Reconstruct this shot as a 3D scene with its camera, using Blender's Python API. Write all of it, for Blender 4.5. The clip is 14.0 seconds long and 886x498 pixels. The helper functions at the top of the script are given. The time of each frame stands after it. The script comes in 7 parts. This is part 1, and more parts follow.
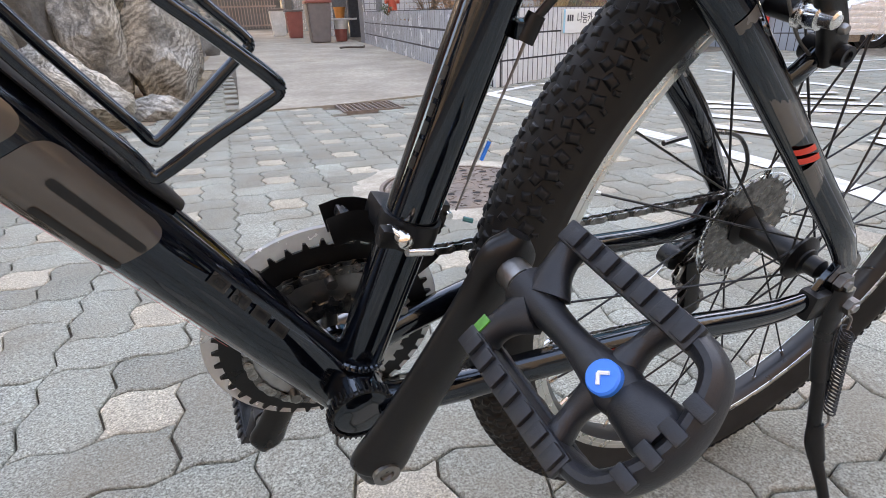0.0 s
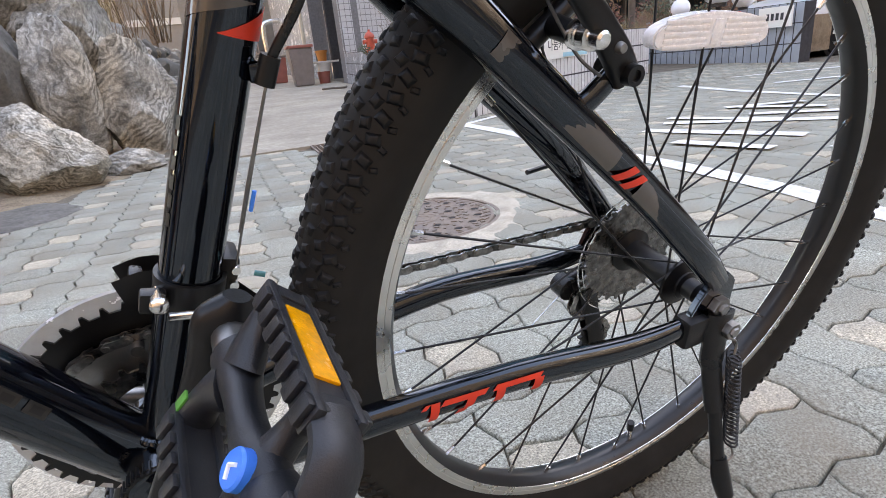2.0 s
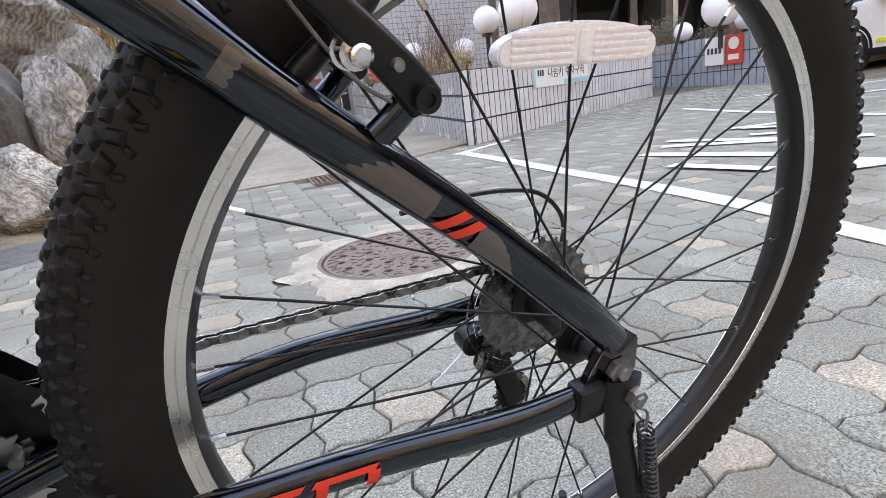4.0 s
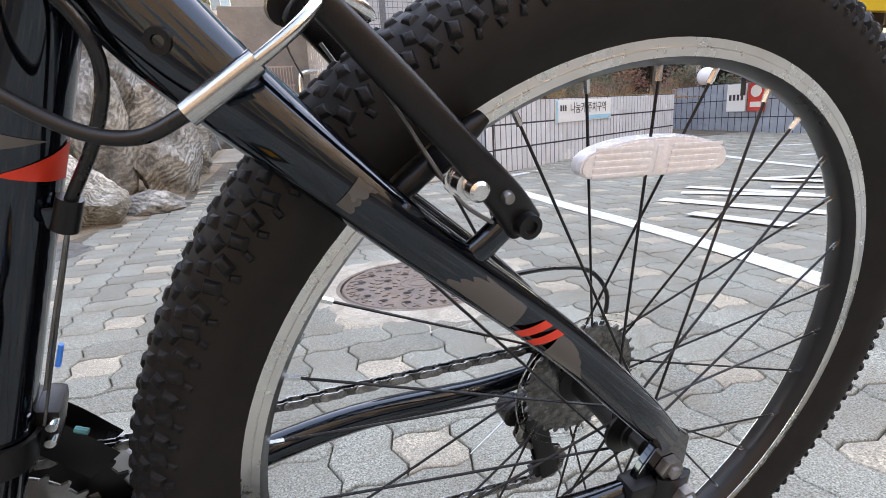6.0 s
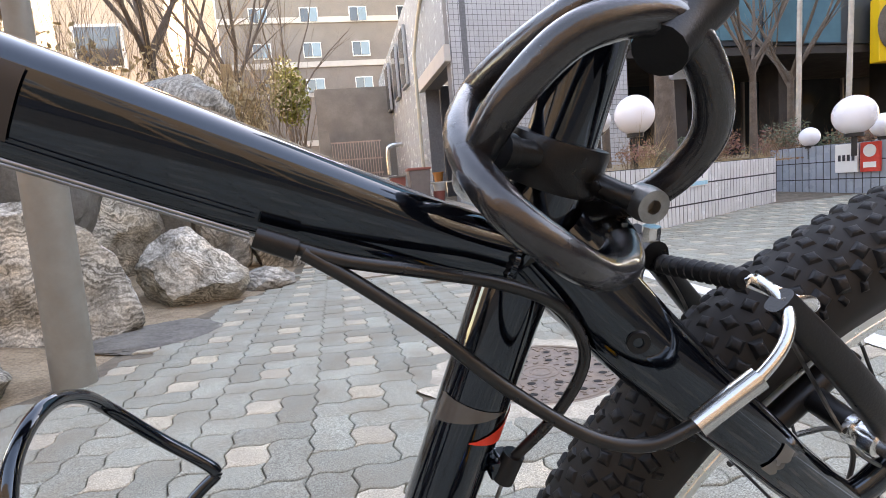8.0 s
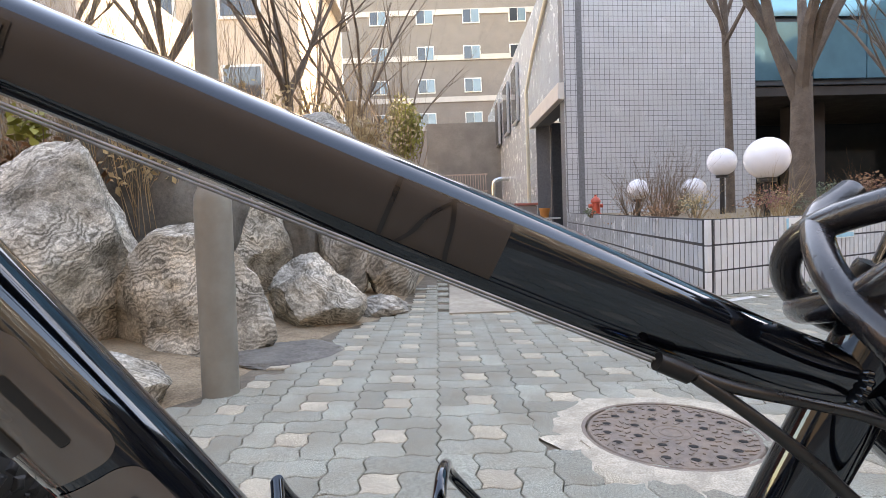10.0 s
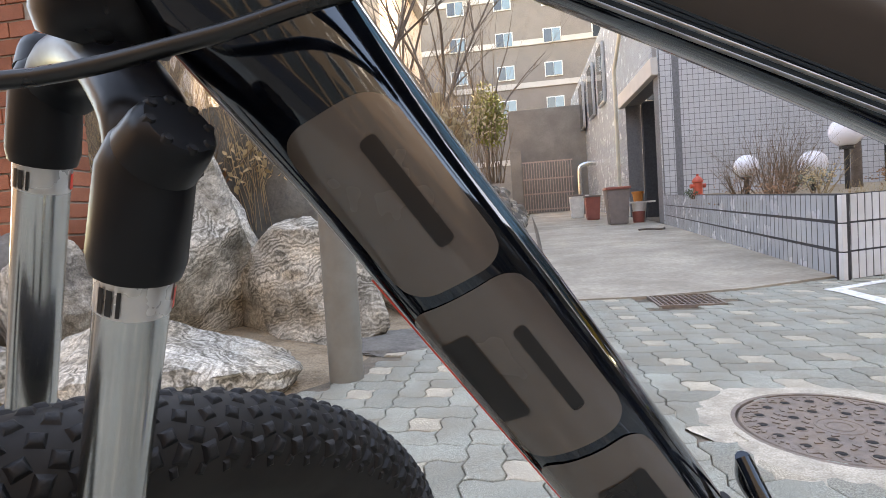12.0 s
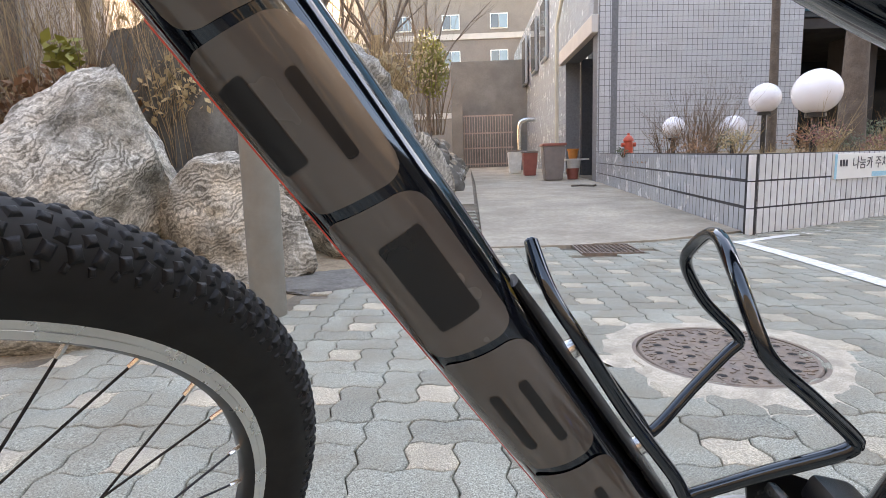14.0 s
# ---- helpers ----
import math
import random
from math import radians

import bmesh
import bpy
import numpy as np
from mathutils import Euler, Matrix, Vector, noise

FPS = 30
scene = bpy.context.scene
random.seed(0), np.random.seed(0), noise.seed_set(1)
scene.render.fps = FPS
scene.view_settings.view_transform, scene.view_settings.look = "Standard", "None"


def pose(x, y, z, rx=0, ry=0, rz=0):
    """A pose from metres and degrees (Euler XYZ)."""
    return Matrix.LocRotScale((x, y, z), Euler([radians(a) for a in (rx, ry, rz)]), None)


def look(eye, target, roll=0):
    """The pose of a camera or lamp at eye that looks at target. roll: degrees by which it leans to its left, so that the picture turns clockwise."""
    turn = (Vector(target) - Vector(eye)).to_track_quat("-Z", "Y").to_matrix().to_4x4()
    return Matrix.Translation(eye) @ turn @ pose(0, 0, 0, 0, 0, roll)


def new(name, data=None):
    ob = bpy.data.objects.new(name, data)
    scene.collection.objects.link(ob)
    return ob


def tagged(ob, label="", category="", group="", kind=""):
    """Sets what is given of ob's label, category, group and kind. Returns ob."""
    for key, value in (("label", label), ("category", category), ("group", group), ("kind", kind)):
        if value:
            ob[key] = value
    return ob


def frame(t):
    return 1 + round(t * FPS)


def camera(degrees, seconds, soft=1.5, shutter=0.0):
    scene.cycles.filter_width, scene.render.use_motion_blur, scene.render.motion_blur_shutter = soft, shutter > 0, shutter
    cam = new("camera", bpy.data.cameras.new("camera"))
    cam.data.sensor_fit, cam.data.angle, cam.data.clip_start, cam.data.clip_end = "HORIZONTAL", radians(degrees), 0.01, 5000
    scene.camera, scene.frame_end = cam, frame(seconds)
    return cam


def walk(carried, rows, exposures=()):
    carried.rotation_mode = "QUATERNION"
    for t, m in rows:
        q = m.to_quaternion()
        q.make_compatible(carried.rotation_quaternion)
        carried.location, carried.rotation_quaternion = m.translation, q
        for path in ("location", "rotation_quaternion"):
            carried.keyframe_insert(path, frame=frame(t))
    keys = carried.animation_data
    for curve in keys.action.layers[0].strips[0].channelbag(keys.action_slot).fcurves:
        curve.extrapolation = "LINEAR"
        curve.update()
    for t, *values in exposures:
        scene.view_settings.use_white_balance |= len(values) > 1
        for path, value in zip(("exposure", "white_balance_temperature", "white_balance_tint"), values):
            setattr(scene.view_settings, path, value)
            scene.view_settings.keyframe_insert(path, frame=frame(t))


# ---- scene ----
cam = camera(79.28, 14.0, soft=0.7)
PATH = [
    (0, (-0.4914, -0.3904, 0.5383), (-0.1221, 0.4552, 0.1527), -2.09),
    (0.5, (-0.47, -0.3968, 0.5425), (-0.0941, 0.4462, 0.1578), -2.80),
    (1, (-0.4357, -0.396, 0.5448), (-0.0654, 0.4505, 0.1624), -3.14),
    (1.5, (-0.3918, -0.416, 0.5428), (-0.017, 0.4365, 0.1785), -3.80),
    (2, (-0.3663, -0.4196, 0.532), (0.0153, 0.4429, 0.1995), -5.90),
    (2.5, (-0.279, -0.4279, 0.5242), (0.1042, 0.4478, 0.2302), -7.69),
    (5, (-0.2242, -0.3961, 0.5154), (0.1347, 0.4977, 0.2465), -6.98),
    (5.5, (-0.232, -0.3989, 0.5353), (0.1338, 0.4976, 0.2852), -5.68),
    (6, (-0.2618, -0.3939, 0.5664), (0.0996, 0.5064, 0.3237), -3.28),
    (6.5, (-0.2887, -0.3766, 0.6074), (0.0753, 0.5297, 0.3927), -3.78),
    (7, (-0.3225, -0.3755, 0.6446), (0.0444, 0.5349, 0.4539), -4.08),
    (7.2, (-0.3302, -0.3909, 0.6483), (0.0041, 0.5393, 0.4967), -3.88),
    (7.5, (-0.3547, -0.3622, 0.6613), (-0.0478, 0.5753, 0.4972), -3.87),
    (8, (-0.4013, -0.355, 0.6681), (-0.1623, 0.6088, 0.5503), -4.77),
    (8.2, (-0.4179, -0.3596, 0.6733), (-0.1916, 0.6089, 0.5694), -4.69),
    (10.3, (-0.5378, -0.3694, 0.7171), (-0.5127, 0.6293, 0.6732), -2.62),
    (10.5, (-0.5559, -0.3621, 0.7183), (-0.5591, 0.637, 0.6761), -3.18),
    (11, (-0.6061, -0.3459, 0.7167), (-0.6886, 0.6498, 0.6735), -3.43),
    (11.5, (-0.6492, -0.3369, 0.7161), (-0.7566, 0.6562, 0.6709), -4.28),
    (12, (-0.6751, -0.3369, 0.7), (-0.7637, 0.6575, 0.6429), -4.09),
    (12.5, (-0.6674, -0.351, 0.6938), (-0.7148, 0.6457, 0.6284), -3.68),
    (13, (-0.6513, -0.3563, 0.6799), (-0.6765, 0.6394, 0.5905), -3.02),
    (13.5, (-0.6393, -0.3544, 0.6589), (-0.6391, 0.6385, 0.5396), -2.89),
    (14, (-0.6237, -0.3472, 0.6292), (-0.6029, 0.6415, 0.4808), -1.83),
]
walk(cam, [(t, look(eye, target, roll)) for t, eye, target, roll in PATH],
     exposures=[(0.0, 3.42, 10600, 22), (7.5, 3.44, 10600, 22), (10.5, 3.30, 10600, 20), (14.0, 3.34, 10600, 20)])

# ---- world and sun ----
SUN_EL, SUN_ROT = radians(30), radians(48.7)
world = bpy.data.worlds.new("sky")
scene.world = world
world.use_nodes = True
wn = world.node_tree
sky = wn.nodes.new("ShaderNodeTexSky")
sky.sky_type, sky.sun_disc = "NISHITA", False
sky.sun_elevation, sky.sun_rotation = SUN_EL, SUN_ROT
sky.dust_density, sky.ozone_density = 0.4, 1.6
wn.links.new(sky.outputs[0], wn.nodes["Background"].inputs[0])
wn.nodes["Background"].inputs[1].default_value = 0.15
sun = new("sun", bpy.data.lights.new("sun", "SUN"))
sun.data.energy, sun.data.angle, sun.data.color = 3.2, radians(0.6), (1.0, 0.95, 0.88)
sun.matrix_world = look((0, 0, 0), (-math.sin(SUN_ROT) * math.cos(SUN_EL), -math.cos(SUN_ROT) * math.cos(SUN_EL), -math.sin(SUN_EL)))

import itertools
# ---- tools ----
def part(name, bm, material, parent=None, label="", smooth=True, m=None):
    """One mesh object from a bmesh, under a thing or a part."""
    me = bpy.data.meshes.new(name)
    bm.to_mesh(me)
    bm.free()
    if smooth:
        me.shade_smooth()
        me.set_sharp_from_angle(angle=radians(38))
    ob = new(name, me)
    me.materials.append(material)
    if parent is not None:
        ob.parent = parent
    if m is not None:
        ob.matrix_basis = m
    return tagged(ob, label)


def empty(name, m=None):
    ob = new(name)
    ob.empty_display_size = 0.1
    if m is not None:
        ob.matrix_basis = m
    return ob


def spline(pts, n):
    """n points a span on a smooth curve through pts (tuples of any length)."""
    p = [np.array(q, float) for q in pts]
    p = [2 * p[0] - p[1]] + p + [2 * p[-1] - p[-2]]
    out = []
    for i in range(1, len(p) - 2):
        for k in range(n):
            t = k / n
            out.append(0.5 * (2 * p[i] + (p[i + 1] - p[i - 1]) * t + (2 * p[i - 1] - 5 * p[i] + 4 * p[i + 1] - p[i + 2]) * t * t
                              + (3 * p[i] - p[i - 1] - 3 * p[i + 1] + p[i + 2]) * t ** 3))
    out.append(p[-2])
    return out


def bulge(v, power):
    """Squares off a round section; a power of 1 leaves it round."""
    return math.copysign(abs(v) ** power, v)


def sweep(pts, radii, seg=16, up=(0, 1, 0), caps=True, bm=None, closed=False, power=1.0):
    """A tube along pts. radii: one number, or for each point (across 'up' plane, along up)."""
    bm = bm or bmesh.new()
    n = len(pts)
    pts = [Vector(p) for p in pts]
    rings = []
    for i, p in enumerate(pts):
        a, b = (pts[i - 1], pts[(i + 1) % n]) if closed else (pts[max(i - 1, 0)], pts[min(i + 1, n - 1)])
        d = (b - a).normalized()
        side = Vector(up) - d * d.dot(Vector(up))
        if side.length < 1e-4:
            side = Vector((1, 0, 0)) - d * d.x
        side.normalize()
        top = d.cross(side)
        r = radii[i] if isinstance(radii, (list, tuple, np.ndarray)) else radii
        ra, rb = r if isinstance(r, (list, tuple, np.ndarray)) else (r, r)
        rings.append([bm.verts.new(p + top * (ra * bulge(math.cos(2 * math.pi * k / seg), power)) + side * (rb * bulge(math.sin(2 * math.pi * k / seg), power))) for k in range(seg)])
    for i in range(n if closed else n - 1):
        a, b = rings[i], rings[(i + 1) % n]
        for k in range(seg):
            bm.faces.new((a[k], a[(k + 1) % seg], b[(k + 1) % seg], b[k]))
    if caps and not closed:
        bm.faces.new(rings[0][::-1])
        bm.faces.new(rings[-1])
    bmesh.ops.recalc_face_normals(bm, faces=bm.faces)
    return bm


def smooth_tube(pts, radius, seg=12, n=6, **kw):
    """A tube on a smooth curve; radius a number or one for each of pts."""
    if isinstance(radius, (int, float)):
        return sweep(spline(pts, n), radius, seg, **kw)
    both = spline([tuple(p) + (tuple(r) if isinstance(r, (tuple, list)) else (r, r)) for p, r in zip(pts, radius)], n)
    return sweep([q[:3] for q in both], [tuple(q[3:5]) for q in both], seg, **kw)


def rod(a, b, r, seg=12, r2=None, bm=None, up=(0, 1, 0)):
    return sweep([a, b], [r, r if r2 is None else r2], seg, bm=bm, up=up)


def lathe(profile, seg=64, axis="y", closed=True, bm=None):
    """Turns (radius, along) points about the axis; closed joins the last to the first."""
    bm = bm or bmesh.new()
    rings = []
    for k in range(seg):
        a = 2 * math.pi * k / seg
        c, s = math.cos(a), math.sin(a)
        rings.append([bm.verts.new({"y": (r * c, h, r * s), "z": (r * c, r * s, h), "x": (h, r * c, r * s)}[axis]) for r, h in profile])
    m = len(profile)
    for k in range(seg):
        a, b = rings[k], rings[(k + 1) % seg]
        for i in range(m if closed else m - 1):
            j = (i + 1) % m
            f = [v for v in (a[i], a[j], b[j], b[i])]
            bm.faces.new(f)
    bmesh.ops.remove_doubles(bm, verts=bm.verts, dist=1e-6)
    bmesh.ops.recalc_face_normals(bm, faces=bm.faces)
    return bm


def box(x0, x1, y0, y1, z0, z1, bevel=0.0, bm=None, m=None):
    own = bmesh.new()
    bmesh.ops.create_cube(own, size=1)
    for v in own.verts:
        v.co = Vector((x0 + (v.co.x + 0.5) * (x1 - x0), y0 + (v.co.y + 0.5) * (y1 - y0), z0 + (v.co.z + 0.5) * (z1 - z0)))
    if bevel:
        bmesh.ops.bevel(own, geom=list(own.edges), offset=bevel, segments=2, affect="EDGES", profile=0.6)
    if m is not None:
        own.transform(m)
    if bm is None:
        return own
    return merge(bm, own)


def merge(bm, other):
    me = bpy.data.meshes.new("tmp")
    other.to_mesh(me)
    other.free()
    bm.from_mesh(me)
    bpy.data.meshes.remove(me)
    return bm


def prism(outline, y0, y1, bevel=0.0):
    """A plate: outline of (x, z) between y0 and y1."""
    bm = bmesh.new()
    a = [bm.verts.new((x, y0, z)) for x, z in outline]
    b = [bm.verts.new((x, y1, z)) for x, z in outline]
    n = len(a)
    bm.faces.new(a)
    bm.faces.new(b[::-1])
    for i in range(n):
        bm.faces.new((a[i], b[i], b[(i + 1) % n], a[(i + 1) % n]))
    bmesh.ops.recalc_face_normals(bm, faces=bm.faces)
    if bevel:
        bmesh.ops.bevel(bm, geom=[e for e in bm.edges if e.calc_face_angle(0) > 0.6], offset=bevel, segments=2, affect="EDGES")
    return bm

# ---- materials ----
def mat(name, colour, rough=0.5, metal=0.0, spread=0.12, scale=30.0, fine=0.0, bump=0.0, bump_scale=200.0, dirt=None, dirt_scale=6.0,
        dirt_amount=0.4, per_object=0.0, coat=0.0, rough_spread=0.1, spec=0.5, dirt_sharp=0.15, speck=0.0, speck_scale=420.0):
    """A node material: base colour with two scales of noise, optional stains, relief and gloss variation."""
    m = bpy.data.materials.new(name)
    m.use_nodes = True
    nt = m.node_tree
    N, L = nt.nodes, nt.links
    bsdf = N["Principled BSDF"]
    bsdf.inputs["Metallic"].default_value = metal
    bsdf.inputs["Specular IOR Level"].default_value = spec
    bsdf.inputs["Coat Weight"].default_value = coat
    bsdf.inputs["Coat Roughness"].default_value = 0.025
    geo = N.new("ShaderNodeNewGeometry")
    def tex(s, detail=4.0, rough_=0.6):
        n = N.new("ShaderNodeTexNoise")
        n.inputs["Scale"].default_value, n.inputs["Detail"].default_value, n.inputs["Roughness"].default_value = s, detail, rough_
        L.new(geo.outputs["Position"], n.inputs["Vector"])
        return n.outputs["Fac"]
    def math_(op, a, b):
        n = N.new("ShaderNodeMath")
        n.operation = op
        for i, v in enumerate((a, b)):
            if isinstance(v, (int, float)):
                n.inputs[i].default_value = v
            else:
                L.new(v, n.inputs[i])
        return n.outputs[0]
    def ramp(v, lo, hi, a, b):
        n = N.new("ShaderNodeMapRange")
        n.inputs[1].default_value, n.inputs[2].default_value, n.inputs[3].default_value, n.inputs[4].default_value = lo, hi, a, b
        L.new(v, n.inputs[0])
        return n.outputs[0]
    gain = ramp(tex(scale), 0.3, 0.7, 1 - spread, 1 + spread)
    if fine:
        gain = math_("MULTIPLY", gain, ramp(tex(scale * 14, 2.0), 0.3, 0.7, 1 - fine, 1 + fine))
    if speck:
        gain = math_("MULTIPLY", gain, ramp(tex(speck_scale, 2.0, 0.7), 0.32, 0.68, 1 - speck, 1 + speck))
    if per_object:
        info = N.new("ShaderNodeObjectInfo")
        gain = math_("MULTIPLY", gain, ramp(info.outputs["Random"], 0, 1, 1 - per_object, 1 + per_object))
    mul = N.new("ShaderNodeVectorMath")
    mul.operation = "SCALE"
    mul.inputs[0].default_value = colour
    L.new(gain, mul.inputs["Scale"])
    out = mul.outputs[0]
    if dirt:
        mix = N.new("ShaderNodeMix")
        mix.data_type = "RGBA"
        L.new(ramp(tex(dirt_scale, 6.0, 0.65), 0.5 - dirt_sharp, 0.5 + dirt_sharp, 0, dirt_amount), mix.inputs["Factor"])
        L.new(out, mix.inputs["A"])
        mix.inputs["B"].default_value = (*dirt, 1)
        out = mix.outputs["Result"]
    L.new(out, bsdf.inputs["Base Color"])
    L.new(ramp(tex(scale * 0.7), 0.3, 0.7, max(0.02, rough - rough_spread), min(1, rough + rough_spread)), bsdf.inputs["Roughness"])
    if bump:
        b = N.new("ShaderNodeBump")
        b.inputs["Strength"].default_value = 1.0
        b.inputs["Distance"].default_value = bump
        L.new(tex(bump_scale, 3.0), b.inputs["Height"])
        L.new(b.outputs[0], bsdf.inputs["Normal"])
    return m


black_gloss = mat("black gloss frame paint", (0.0020, 0.0027, 0.0046), 0.07, spread=0.3, scale=8, rough_spread=0.03, coat=0.5, spec=0.6, bump=0.00001, bump_scale=500)
# Blue put into the paint's reflections, which the warm surroundings turn brown.
black_gloss.node_tree.nodes["Principled BSDF"].inputs["Specular Tint"].default_value = (0.66, 0.84, 1.0, 1)
grey_decal = mat("dull grey-brown decal", (0.074, 0.065, 0.058), 0.2, spread=0.08, scale=20, coat=0.9, spec=0.45)
panel_decal = mat("dull brown-black decal", (0.040, 0.035, 0.033), 0.42, spread=0.1, scale=20, coat=0.0, spec=0.3)
dark_decal = mat("near-black decal", (0.005, 0.0045, 0.005), 0.3, scale=20)
line_decal = mat("thin dark-grey decal line", (0.019, 0.018, 0.017), 0.3, scale=20)
red_decal = mat("bright red decal", (0.75, 0.045, 0.02), 0.4, spread=0.08, scale=40)
rubber = mat("black tyre rubber", (0.0075, 0.0080, 0.0092), 0.5, spread=0.25, scale=25, fine=0.15, bump=0.0002, bump_scale=700, dirt=(0.022, 0.022, 0.023), dirt_scale=18, dirt_amount=0.3, spec=0.25)
wall_rubber = mat("tyre sidewall rubber", (0.016, 0.0155, 0.015), 0.6, spread=0.2, scale=30, dirt=(0.02, 0.019, 0.019), dirt_scale=12, dirt_amount=0.3, spec=0.2)
rim_side = mat("machined aluminium rim", (0.86, 0.85, 0.82), 0.3, 1.0, spread=0.08, scale=60, dirt=(0.3, 0.28, 0.24), dirt_scale=30, dirt_amount=0.25)
rim_black = mat("black anodised rim", (0.012, 0.012, 0.013), 0.35, spread=0.2, scale=30)
chrome = mat("bright steel", (0.75, 0.75, 0.74), 0.18, 1.0, spread=0.08, scale=60, rough_spread=0.08)
steel = mat("dull steel", (0.32, 0.31, 0.3), 0.38, 1.0, spread=0.2, scale=90, dirt=(0.05, 0.04, 0.03), dirt_scale=60, dirt_amount=0.4)
chain_steel = mat("oiled dark chain steel", (0.26, 0.25, 0.24), 0.30, 1.0, spread=0.3, scale=150, dirt=(0.02, 0.018, 0.016), dirt_scale=160, dirt_amount=0.7)
link_steel = mat("worn link plate steel", (0.50, 0.49, 0.47), 0.34, 1.0, spread=0.25, scale=150, dirt=(0.03, 0.026, 0.022), dirt_scale=170, dirt_amount=0.6)
ring_alloy = mat("satin chainring alloy", (0.55, 0.55, 0.54), 0.42, 1.0, spread=0.12, scale=60, dirt=(0.08, 0.07, 0.06), dirt_scale=60, dirt_amount=0.4)
satin_black = mat("satin black fork paint", (0.005, 0.0055, 0.007), 0.34, spread=0.2, scale=20, spec=0.25)
spoke_black = mat("black spoke steel", (0.02, 0.02, 0.022), 0.35, 0.4, scale=80)
plastic = mat("matt black plastic", (0.007, 0.007, 0.0078), 0.34, spec=0.35, spread=0.25, scale=40, fine=0.1, bump=0.0001, bump_scale=900)
pedal_plastic = mat("dark grey moulded pedal plastic", (0.0085, 0.0100, 0.0135), 0.42, spread=0.2, scale=30, fine=0.15, bump=0.00015, bump_scale=1200, dirt=(0.035, 0.036, 0.04), dirt_scale=25, dirt_amount=0.3)
hose = mat("black cable housing", (0.009, 0.009, 0.0095), 0.3, scale=50)
lock_sleeve = mat("smoky clear vinyl over black cable", (0.008, 0.008, 0.0098), 0.2, spread=0.5, scale=140, coat=0.6, bump=0.00022, bump_scale=700, dirt=(0.024, 0.023, 0.026), dirt_scale=240, dirt_amount=0.6)
blue_plastic = mat("bright blue plastic cap", (0.0, 0.22, 0.85), 0.35, spread=0.05)
white_print = mat("white print", (0.85, 0.87, 0.88), 0.45, spread=0.04)
amber = mat("amber reflector plastic", (0.85, 0.33, 0.01), 0.22, spread=0.2, scale=200, bump=0.0006, bump_scale=500)
green_decal = mat("green sticker", (0.06, 0.3, 0.05), 0.4, scale=90, spread=0.4)
clear_plastic = mat("white prismatic reflector plastic", (0.93, 0.94, 0.97), 0.25, spread=0.04, scale=300, bump=0.0004, bump_scale=420)
alloy = mat("silver fork alloy", (0.55, 0.56, 0.55), 0.2, 1.0, spread=0.05, scale=30, rough_spread=0.05)

band_silver = mat("silver-white printed foil", (0.55, 0.55, 0.54), 0.3, 0.5, spread=0.06, scale=60)
paver_grey = mat("worn grey-green concrete paver", (0.308, 0.316, 0.270), 0.9, spread=0.16, scale=9, fine=0.26, bump=0.0020, bump_scale=270, dirt=(0.20, 0.172, 0.130), dirt_scale=4.5, dirt_amount=0.75, per_object=0.2, speck=0.72, speck_scale=300.0)
paver_light = mat("worn cream concrete paver", (0.44, 0.385, 0.295), 0.9, spread=0.16, scale=9, fine=0.26, bump=0.0020, bump_scale=270, dirt=(0.30, 0.27, 0.23), dirt_scale=5, dirt_amount=0.6, per_object=0.14, speck=0.62, speck_scale=300.0)
joint_sand = mat("brown joint sand", (0.185, 0.145, 0.108), 0.95, spread=0.4, scale=11, fine=0.35, bump=0.003, bump_scale=160, dirt=(0.075, 0.066, 0.05), dirt_scale=5, dirt_amount=0.75)
concrete = mat("stained concrete slab", (0.40, 0.35, 0.28), 0.85, spread=0.16, scale=1.6, fine=0.16, bump=0.001, bump_scale=120, dirt=(0.19, 0.155, 0.12), dirt_scale=1.3, dirt_amount=0.65)
concrete_dark = mat("dark stained concrete wall", (0.17, 0.165, 0.155), 0.88, spread=0.15, scale=1.5, fine=0.1, dirt=(0.1, 0.095, 0.09), dirt_scale=1.1, dirt_amount=0.5)
kerb_concrete = mat("pale mortar ring", (0.52, 0.465, 0.38), 0.9, spread=0.25, scale=14, fine=0.3, bump=0.003, bump_scale=120, dirt=(0.25, 0.21, 0.16), dirt_scale=9, dirt_amount=0.6)
cast_iron = mat("rusty cast iron", (0.19, 0.155, 0.135), 0.66, 0.12, spread=0.25, scale=30, fine=0.25, bump=0.001, bump_scale=260, dirt=(0.28, 0.2, 0.14), dirt_scale=12, dirt_amount=0.5)
soil = mat("dry brown soil", (0.26, 0.19, 0.125), 0.95, spread=0.3, scale=6, fine=0.4, bump=0.012, bump_scale=40, dirt=(0.35, 0.28, 0.2), dirt_scale=3, dirt_amount=0.5)
road_paint = mat("worn white road paint", (0.8, 0.79, 0.76), 0.75, spread=0.06, scale=20, fine=0.1, dirt=(0.3, 0.3, 0.28), dirt_scale=22, dirt_amount=0.5, dirt_sharp=0.08)
post_paint = mat("grey-green painted steel post", (0.2, 0.195, 0.17), 0.5, spread=0.08, scale=6, dirt=(0.14, 0.11, 0.08), dirt_scale=9, dirt_amount=0.4)
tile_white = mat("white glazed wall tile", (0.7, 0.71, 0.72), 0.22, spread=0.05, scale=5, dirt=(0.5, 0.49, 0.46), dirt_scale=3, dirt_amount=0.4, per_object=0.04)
# White tile of the shaded walls, with their blue shade in the colour.
tile_shaded = mat("white glazed wall tile shaded cool grey", (0.43, 0.465, 0.50), 0.22, spread=0.06, scale=5, dirt=(0.33, 0.35, 0.37), dirt_scale=3, dirt_amount=0.4, per_object=0.05)
